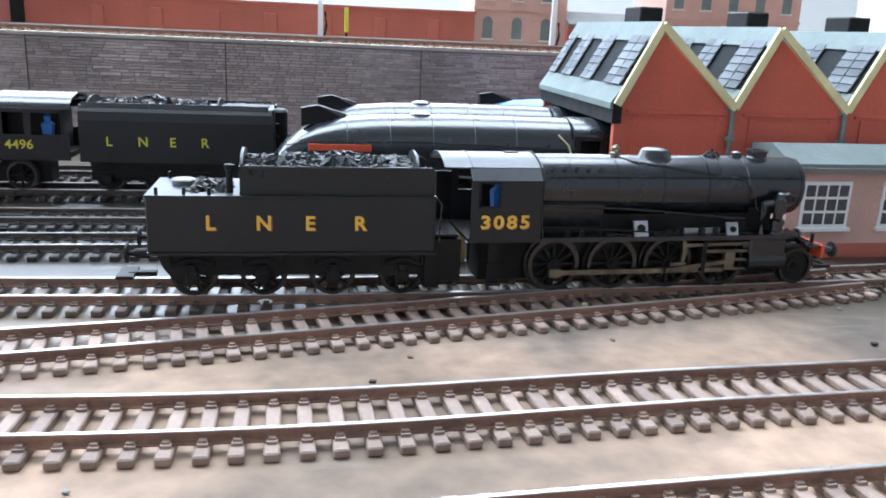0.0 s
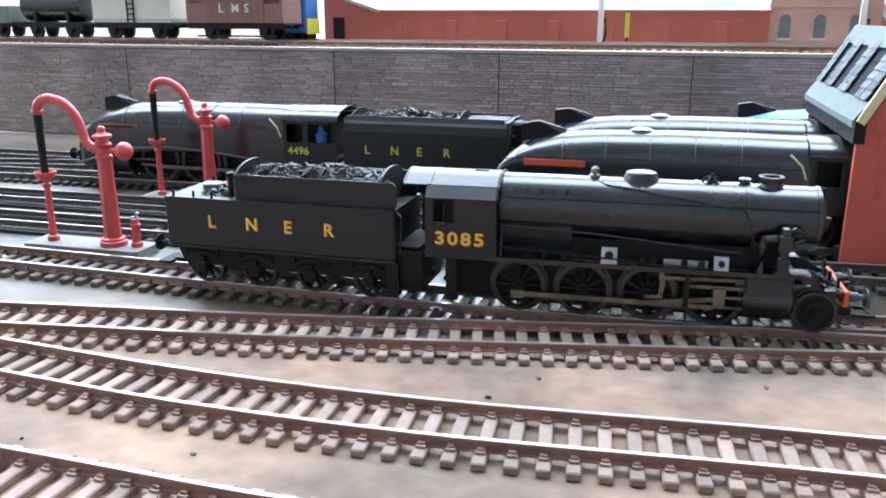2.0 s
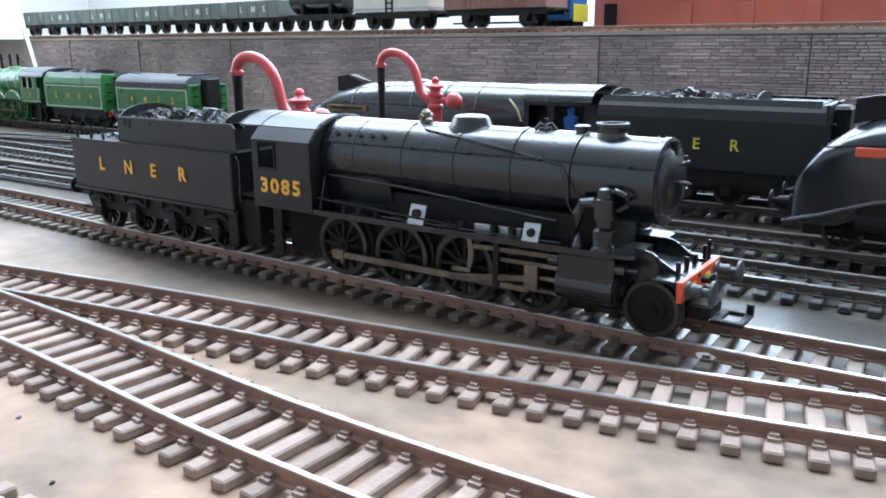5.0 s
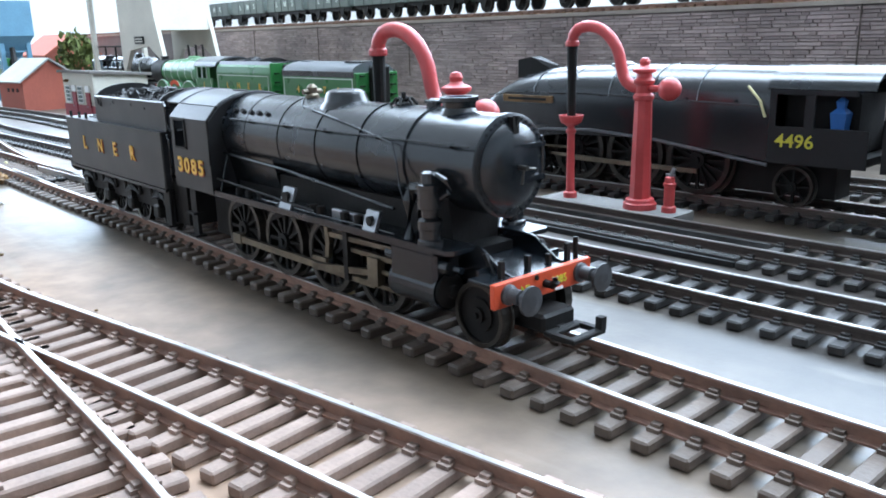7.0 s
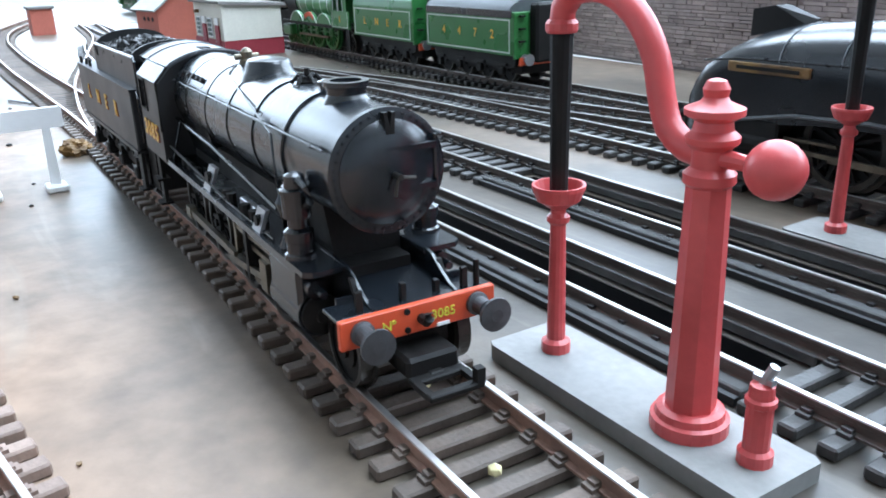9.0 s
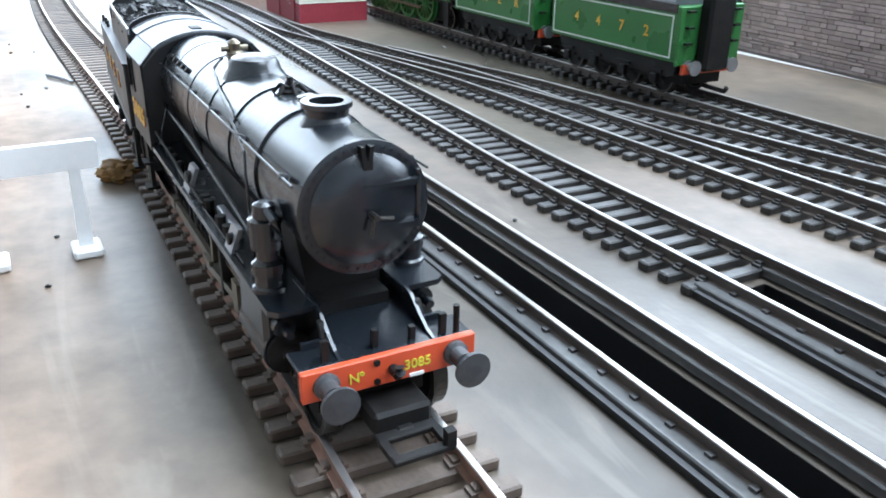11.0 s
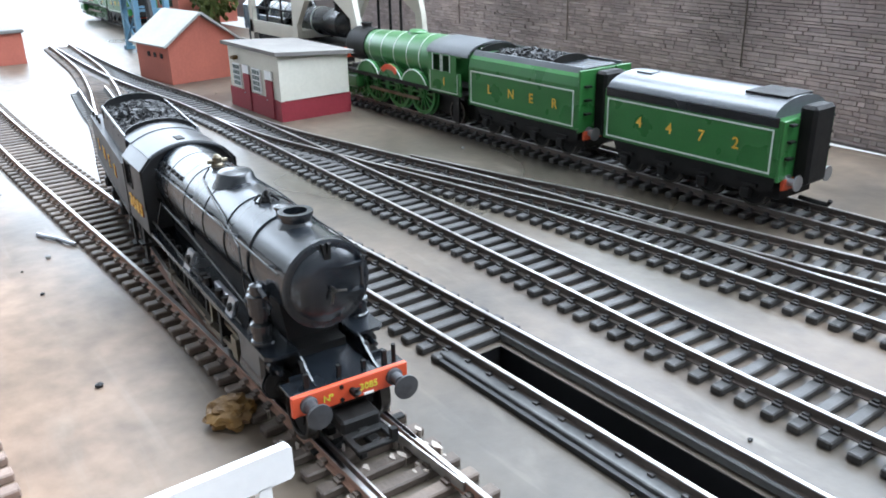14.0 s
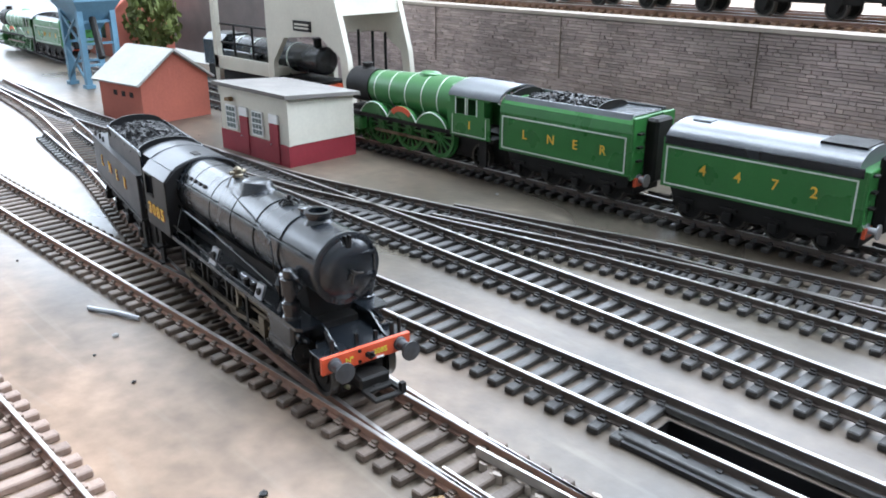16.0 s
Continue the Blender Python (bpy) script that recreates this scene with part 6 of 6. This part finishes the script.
# ---------------- upper level ----------------
def wagon(kind, x, length):
    """A goods wagon on the upper track with its right-hand end at x."""
    y = wall_y(x - length / 2) + 32
    z = UPPER + 1
    names = {"open": ("open_wagon", "grey-green open wagon with white letters", "wagon"), "van": ("brake_van", "bauxite brown goods brake van with white letters", "brake van"), "tank": ("tank_wagon", "black cylindrical tank wagon", "tank wagon"), "flat": ("container_wagon", "pale weathered container on a flat wagon", "wagon")}
    ang = math.degrees(math.atan2(wall_y(x) - wall_y(x - length), length))
    w = thing(*names[kind], x, y, z, rz=ang, group="goods train")
    L = length - 5
    part("solebar", box(box(B(-L, -2, -12.5, -11.3, 13.5, 16.5), -L, -2, 11.3, 12.5, 13.5, 16.5), -L, -2, -13, 13, 16.5, 18), M_FRAME, w)
    for u in (-L * 0.22 - 1, -L * 0.78 - 1):
        for s in (-1, 1):
            wheel(w, u, s * 8.6, 6.2, 11.2, 0, s)
            part("axle_guard", P([(u - 5, 16), (u + 5, 16), (u + 1.8, 8.6), (u - 1.8, 8.6)], "y", s * 12.4 - 0.6, s * 12.4 + 0.6), M_FRAME, w)
    for s in (-1, 1):
        for u, d in ((-2, 1), (-L, -1)):
            part("buffer", C((u, s * 9.4, 16), (u + d * 4.5, s * 9.4, 16), 1.1, n=8), M_FRAME, w)
    if kind == "open":
        part("wagon_body", box(box(box(box(B(-L, -2, -15, -14, 17, 31), -L, -2, 14, 15, 17, 31), -L, -L + 1, -14, 14, 17, 31), -3, -2, -14, 14, 17, 31), -L + 1, -3, -14, 14, 27, 28), M_GREYWAGON, w)
        for u in np.linspace(-L + 2, -4, 6):
            part("strapping", B(u - 0.6, u + 0.6, -15.5, -14.8, 17, 31), M_GREYWAGON, w)
        lettering("side_lettering", [(c, -L * 0.74 + i * L * 0.21, -15.3, 21.5) for i, c in enumerate("LMS")], 5.5, M_LINING, w, bold=0.02)
    elif kind == "van":
        part("van_body", box(B(-L * 0.8, -L * 0.2, -15, 15, 18, 46, bev=0.4), -L * 0.98, -L * 0.8, -14, 14, 18, 33), M_BAUXITE, w)
        part("veranda_end", B(-L, -L * 0.97, -15, 15, 18, 46), M_BAUXITE, w)
        part("veranda_end", B(-L * 0.05, -2, -15, 15, 18, 46), M_BAUXITE, w)
        part("veranda_side", B(-L * 0.97, -L * 0.8, -15, -14, 18, 32), M_BAUXITE, w)
        part("veranda_side", B(-L * 0.2, -L * 0.05, -15, -14, 18, 32), M_BAUXITE, w)
        part("step_board", B(-L * 0.9, -L * 0.1, -15.5, -13, 7.5, 8.8), M_FRAME, w)
        part("van_roof", P([(16 * math.cos(radians(a)), 45 + 4 * math.sin(radians(a))) for a in range(180, -1, -20)], "x", -L - 1, -1), M_ROOFGREY, w)
        for u in np.linspace(-L * 0.78, -L * 0.22, 12):
            part("plank_strip", B(u - 0.25, u + 0.25, -15.3, -14.9, 18.5, 45.5), M_BAUXITE, w)
        lettering("side_lettering", [(c, -L * 0.66 + i * L * 0.13, -15.4, 26) for i, c in enumerate("LMS")], 6.5, M_LINING, w, bold=0.02)
    elif kind == "tank":
        part("tank_barrel", lathe(bmesh.new(), [(8, -L), (12.5, -L + 1.5), (12.5, -3.5), (8, -2)], (0, 0, 31), "X", 28), M_BLACK, w, smooth=True)
        part("tank_filler", lathe(bmesh.new(), [(4, 43), (4, 46), (3, 46.5)], (-L / 2, 0, 0), "Z", 14), M_BLACK, w)
        for u in (-L * 0.75, -L * 0.25):
            part("tank_cradle", B(u - 1.5, u + 1.5, -12.5, 12.5, 17.5, 26), M_FRAME, w)
    else:
        part("container_body", B(-L, -2, -14.5, 14.5, 18, 44, bev=0.6), M_CREAM, w)
        part("container_stripe", box(B(-L - 0.2, -1.8, -14.9, 14.9, 19, 21), -L - 0.2, -1.8, -14.9, 14.9, 36, 38), M_BRIGHT, w)
        lad = bmesh.new()
        for u in (-L * 0.55, -L * 0.47):
            box(lad, u - 0.5, u + 0.5, -15.6, -14.6, 18, 44)
        for z2 in range(20, 44, 4):
            box(lad, -L * 0.55, -L * 0.47, -15.5, -14.7, z2, z2 + 1)
        part("ladder", lad, M_FRAME, w)
    return w


def upper_scenery():
    z = UPPER + 1
    pw = thing("parapet_wall", "long red brick parapet with pilasters behind the upper tracks", "wall", 0, 422, z, kind="structure")
    part("parapet_face", B(-172, 140, 0, 6, 0, 26), M_BRICK2, pw)
    part("parapet_coping", B(-173, 141, -1.2, 7, 26, 28), M_BRICK2, pw)
    for u in range(-150, 140, 42):
        part("pilaster", B(u, u + 9, -1.4, 0.2, 0, 20, bev=0.3), M_BRICK2, pw)
    g = thing("goods_shed", "red brick goods shed with a pale sloping roof", "shed", -215, 424, z)
    part("shed_wall", P([(0, 0), (0, 42), (46, 27), (46, 0)], "y", 0, 60), M_BRICK2, g)
    part("shed_roof", P([(-3, 43), (-3, 45.4), (50, 28.4), (50, 26)], "y", -4, 64), M_PALEROOF, g)
    part("shed_door", B(8, 18, -0.6, 0.2, 0, 22), M_FRAME, g)
    d = thing("shunting_locomotive", "blue shunting locomotive with yellow end", "locomotive", -250, 396, z)
    part("cab_body", B(0, 36, -13, 13, 10, 46, bev=1.5), M_FIGBLUE, d)
    part("yellow_end", B(36, 37, -12, 12, 9, 21, bev=0.3), M_LEMON, d)
    part("underframe", B(1, 35, -9, 9, 5, 10), M_FRAME, d)
    for s in (-1, 1):
        for u in (9, 27):
            wheel(d, u, s * 8.6, 5.2, 10.2, 0, s)
    for x, w, h, m, lab in ((140, 76, 92, M_PALEBRICK, "pale terracotta mill building with grey windows"), (300, 120, 70, M_PALEBRICK, "pale terracotta warehouse with arched windows"), (520, 150, 60, M_CREAM, "cream factory building with dark windows")):
        b = thing("mill_building", lab, "building", x, 424, z, group="mill buildings")
        part("building_wall", B(0, w, 0, 70, 0, h), m, b)
        part("building_roof", P([(-3, h), (35, h + 16), (73, h)], "x", -3, w + 3), M_ROOFGREY, b)
        part("string_course", B(-0.8, w + 0.8, -1.2, 0.4, 30, 32), m, b)
        for k in range(int(w // 24)):
            for j in range(int(h // 30)):
                u, v = 7 + 24 * k, 8 + 30 * j
                win = part("window", prism(bmesh.new(), [(u, v), (u + 8, v), (u + 8, v + 13)] + arc(u + 4, v + 13, 4, 20, 160, 5) + [(u, v + 13)], "y", -0.5, 0.3), M_LEAD, b)
                part("window_sill", B(u - 1, u + 9, -1.6, 0.2, v - 1.4, v), M_CREAM, win)
    rw = thing("low_wall", "low red brick wall with grey roofs behind", "wall", 216, 418, z, kind="structure")
    part("low_wall_face", B(0, 84, 0, 6, 0, 20), M_BRICK2, rw)
    part("low_wall_roof", P([(-3, 20), (-3, 22), (20, 32), (40, 20)], "x", 0, 84), M_ROOFGREY, rw)
    for x, y in ((18.5, 398), (198, 398)):
        p = thing("signal_post", "white signal post with black foot and ladder", "signal", x, y, z, group="signal posts")
        part("post", loft(bmesh.new(), [[(-2, -2, 2), (2, -2, 2), (2, 2, 2), (-2, 2, 2)], [(-1.4, -1.4, 120), (1.4, -1.4, 120), (1.4, 1.4, 120), (-1.4, 1.4, 120)]]), M_WHITE, p)
        part("post_foot", B(-3.4, 5, -3.4, 3.4, 0, 3, bev=0.4), M_FRAME, p)
        part("crank", tube(bmesh.new(), [(2, -2.6, 2), (4.4, -2.6, 12), (3.4, -2.6, 22)], 1.0, 6), M_FRAME, p)
    y = thing("marker_post", "short yellow marker post", "post", 38, 404, z)
    part("marker", B(-1.6, 1.6, -1, 1, 8, 26, bev=0.3), M_LEMON, y)
    part("marker_stem", C((0, 0, 0), (0, 0, 9), 0.8, n=6), M_FRAME, y)
    for x, n, h, mm in ((330, 1, 62, M_FIR),):
        t = thing("fir_tree", "small dark green fir tree", "tree", x, 480, z)
        part("trunk", C((0, 0, 0), (0, 0, 76), 2.2, 0.6, n=8), M_HUE, t)
        bm = bmesh.new()
        rnd = random.Random(4)
        for k in range(420):
            v = rnd.random() ** 0.8
            r, a = (1 - v) * 17 * rnd.uniform(0.4, 1), rnd.uniform(0, 6.28)
            c = Vector((r * math.cos(a), r * math.sin(a), 22 + v * 58 - r * 0.25))
            d = Vector((math.cos(a), math.sin(a), -0.35)) * rnd.uniform(2.5, 5)
            sd = Vector((-math.sin(a), math.cos(a), 0)) * 1.4
            bm.faces.new([bm.verts.new(q) for q in (c - sd, c + d, c + sd, c - d * 0.2 + Vector((0, 0, 1)))])
        part("crown", bm, mm, t)
    for (right, length, kind) in ((-212, 92, "van"), (-312, 82, "flat"), (-400, 72, "tank"), (-474, 78, "open"), (-553, 80, "open"), (-634, 82, "open"), (-717, 82, "open"), (-800, 82, "open"), (-883, 82, "open"), (-966, 82, "open")):
        wagon(kind, right, length)


def far_yard():
    """What stands at the far end of the yard."""
    b = thing("brick_cottage", "red brick building behind the steel hopper", "building", -1330, 285, 0)
    part("building_wall", P([(0, 0), (70, 0), (70, 48), (35, 72), (0, 48)], "x", 0, 110), M_BRICK2, b)
    for s, (p, q) in enumerate((((-4, 45), (35, 73)), ((35, 73), (74, 45)))):
        part("roof_slope", P([p, q, (q[0], q[1] + 2.4), (p[0], p[1] + 2.4)], "x", -4, 114), M_BRICK2, b)
    for k in range(3):
        part("window", B(14 + 32 * k, 26 + 32 * k, -0.6, 0.3, 20, 36), M_GLASS, b)
    f = thing("bush", "olive yellow-green lichen bush", "bush", -1175, 310, 0)
    bm = bmesh.new()
    rnd = random.Random(9)
    for k in range(700):
        v = Vector((rnd.gauss(0, 1), rnd.gauss(0, 1), rnd.gauss(0, 1))).normalized() * rnd.uniform(0.6, 1.05)
        c = Vector((v.x * 42, v.y * 24, 42 + v.z * 34 + 8 * noise.noise(v * 3)))
        q = Euler((rnd.uniform(0, 6), rnd.uniform(0, 6), 0)).to_matrix()
        s = rnd.uniform(3, 6)
        bm.faces.new([bm.verts.new(c + q @ Vector(w) * s) for w in ((-1, 0, 0), (0, -0.6, 0), (1, 0, 0), (0, 0.7, 0.3))])
    part("crown", bm, M_FOLIAGE, f)
    part("trunk", C((0, 0, 0), (0, 0, 40), 5, 3, n=8), M_HUE, f)
    green_engine(-1270, 236)
    tender_at(-1268, 236, "L N E R", M_GREEN, M_YELLOW, "apple green tender far along the back siding", 76, M_LINING)
    k = thing("brick_block", "small red brick block with a grey cap", "hut", -1072, 62, 0)
    part("block_wall", B(0, 26, 0, 22, 0, 26), M_BRICK2, k)
    part("block_cap", B(-2, 28, -2, 24, 26, 29, bev=0.4), M_CONCRETE, k)


def scatter():
    """Small litter on the baseboard."""
    rnd = random.Random(12)
    spots = [(-75, -52), (-371 + 32, 85), (-343, 51), (-379, -21), (-799, 153), (-522, -19), (-573, 190), (40, -40), (100, -30), (-30, -100)]
    for x, y in spots + [(rnd.uniform(-700, 200), rnd.uniform(-110, 0)) for _ in range(34)]:
        d = thing("debris", "tiny dark crumb of ballast on the board", "debris", x, y, 0, group="crumbs")
        s = rnd.uniform(0.5, 1.3)
        bm = bmesh.new()
        bmesh.ops.create_icosphere(bm, subdivisions=1, radius=s)
        for v in bm.verts:
            v.co *= rnd.uniform(0.6, 1.2)
            v.co.z = v.co.z * 0.6 + s * 0.45
        part("crumb", bm, rnd.choice((M_COAL, M_HUE, M_COAL, M_CONCRETE)), d)
    p = thing("putty_lump", "crumpled brown lump of putty beside the rail", "debris", -418, -1, 0)
    bm = bmesh.new()
    bmesh.ops.create_icosphere(bm, subdivisions=4, radius=5.5)
    for v in bm.verts:
        k = 1 + 0.35 * noise.noise(v.co * 0.5) + 0.2 * noise.noise(v.co * 1.4)
        v.co = Vector((v.co.x * 0.9 * k, v.co.y * 1.0 * k, max(0, v.co.z * 0.62 * k + 2.2)))
    part("lump", bm, M_HUE, p, smooth=True)
    g = thing("glue_spill", "dried cream glue spilt beside the points", "glue", 0, 0, 0, kind="stuff")
    bm = bmesh.new()
    for k in range(46):
        gx = rnd.uniform(-428, -372)
        gy = 16.5 + rnd.choice((-1, 1)) * rnd.uniform(2, 13.5)
        r, n0 = rnd.uniform(0.4, 1.25), rnd.randint(7, 10)
        rim = [(gx + r * rnd.uniform(0.7, 1.9) * math.cos(2 * math.pi * i / n0), gy + r * rnd.uniform(0.4, 0.9) * math.sin(2 * math.pi * i / n0)) for i in range(n0)]
        prism(bm, rim, "z", 0.02, rnd.uniform(2.15, 2.5))
    part("dried_glue", bm, M_COPING, g)
    tie = thing("point_rodding", "oily black point tie bar between the blades", "point rod", -392, 16.2, 0)
    part("tie_bar", B(-1.0, 1.0, -10, 13.5, 2.2, 3.0, bev=0.2), M_FRAME, tie)
    for u, v, r in ((-5, -3, 1.6), (4, 2.5, 1.9), (7, -2, 1.3), (-3, 4, 1.4), (1, -4.6, 1.2)):
        part("spring_cover", B(u - r, u + r, v - r * 0.7, v + r * 0.7, 2.1, 3.8, bev=0.3), M_FRAME, tie)
    for q in (-1, 1):
        part("point_blade", P([(-36, q * 5.2), (30, q * 7.2), (30, q * 7.6), (-36, q * 6.0)], "z", 2.4, 4.9), M_RAILTOP, tie, "bright worn point blade")
    w = thing("solder_spot", "bright white solder spot on the rail", "debris", 0, 0.5, 0)
    bm = bmesh.new()
    bmesh.ops.create_icosphere(bm, subdivisions=2, radius=2.6)
    for v in bm.verts:
        v.co = Vector((v.co.x * (1 + 0.3 * noise.noise(v.co)), v.co.y * 0.9, max(0, v.co.z * 0.5 + 2.5)))
    part("spot", bm, M_WHITE, w)
    m = thing("foil_strip", "crumpled silver foil strip on the board", "debris", -570, -4, 0)
    part("foil", tube(bmesh.new(), [(-10, -4, 0.8), (-5, -2.5, 1.2), (0, 1, 0.8), (5, 2, 1.3), (10, 4.5, 0.7)], 0.8, 6), M_BRIGHT, m)
    for x, y in ((54.5, -21), (-160, 10), (100, -4), (-185, 14), (-458, 12), (-475, 20)):
        q = thing("yellow_crumb", "yellow crumb of scatter between the sleepers", "debris", x, y, 0, group="yellow crumbs")
        bm = bmesh.new()
        bmesh.ops.create_icosphere(bm, subdivisions=1, radius=1.1)
        bmesh.ops.translate(bm, vec=(0, 0, 1.9), verts=bm.verts)
        part("crumb", bm, M_BARGE, q)
    part("rail_joiner", B(-4, 4, -1, 1, 2.6, 4.6, bev=0.3), M_RUST, thing("joint_clip", "rusty rail joint plate", "rail joint", -2, -68.6, 0))


def wall_stones(wall):
    """Coursed stones on the face of the retaining wall."""
    rnd = random.Random(3)
    singles, bm = 0, bmesh.new()
    z = 0.4
    shapes = {}
    while z < UPPER - 2.5:
        h = rnd.choice((1.5, 1.8, 2.1, 2.5))
        x = -1000 + rnd.uniform(0, 10)
        while x < 420:
            L = rnd.choice((4, 6, 8, 10, 13))
            xa, xb = x + 0.25, x + L - 0.25
            d = rnd.uniform(0.5, 1.3)
            if -60 < x < 40 and z > 30 and singles < 300:
                key = (L, h)
                if key not in shapes:
                    b2 = bmesh.new()
                    box(b2, 0.25, L - 0.25, -1.0, 0.6, 0.2, h - 0.2, bev=0.3)
                    bmesh.ops.scale(b2, vec=(MM, MM, MM), verts=b2.verts)
                    me = bpy.data.meshes.new("stone")
                    b2.to_mesh(me)
                    b2.free()
                    me.materials.append(M_STONE)
                    shapes[key] = me
                ob = new("stone", shapes[key])
                ob.parent = wall
                ob.matrix_basis = pose(x * MM, (wall_y(x) - d + 0.9) * MM, z * MM, rnd.uniform(-4, 4), 0, math.degrees(math.atan2(wall_y(x + L) - wall_y(x), L)))
                singles += 1
            else:
                ya, yb = wall_y(xa), wall_y(xb)
                t = rnd.uniform(-0.5, 0.5)
                f = [bm.verts.new(p) for p in ((xa, ya - d, z + 0.3), (xb, yb - d, z + 0.3), (xb, yb - d - t, z + h - 0.3), (xa, ya - d - t, z + h - 0.3))]
                g = [bm.verts.new(p) for p in ((xa - 0.15, ya + 0.1, z + 0.05), (xb + 0.15, yb + 0.1, z + 0.05), (xb + 0.15, yb + 0.1, z + h - 0.05), (xa - 0.15, ya + 0.1, z + h - 0.05))]
                bm.faces.new(f)
                for i in range(4):
                    bm.faces.new((f[i], g[i], g[(i + 1) % 4], f[(i + 1) % 4]))
            x += L
        z += h
    tagged(part("stonework", bm, M_STONES, wall), kind="stuff")

build_room()
build_ground()
build_tracks()
WALL_OB = build_wall()
build_upper()
ENGINE = build_engine()
TENDER = build_tender()
streamliner("streamlined_locomotive", "black streamlined express locomotive with yellow cab number", -257, 165.5, "4496", M_HUE)
streamliner("streamlined_locomotive", "black streamlined express locomotive with orange name plate", -6, 113.5, "", M_BEAM, with_tender=False)
streamliner("streamlined_locomotive", "black streamlined express locomotive half inside the shed", 1, 168.5, "", None, with_tender=False)
streamliner("streamlined_locomotive", "garter blue streamlined express locomotive mostly inside the shed", 92, 222, "", None, with_tender=False, casing=M_BLUE)
green_engine(-587.5, 218.5)
tender_at(-583, 218.5, "L N E R", M_GREEN, M_YELLOW, "apple green tender with gold letters and coal", 79, M_LINING)
tender_at(-491.2, 218.5, "4 4 7 2", M_GREEN, M_YELLOW, "apple green corridor tender with gold number and grey roof", 84, M_LINING, rounded=True)
engine_shed()
store_building()
water_crane(-151.5, 38.5)
water_crane(-160, 132)
white_barrier(-366, -9)
for dx, dy in ((78.5, 53), (86.5, 52), (91, 61)):
    oil_drum(dx, dy)
card_shelter(72.2, 52)
hut(-688, 148.6)
red_hut(-853, 142.5, 7)
coaling_tower(-842, 263)
parked_engine(-806, 263)
blue_gantry(-1055, 194)
upper_scenery()
far_yard()
scatter()
wall_stones(WALL_OB)
motions()
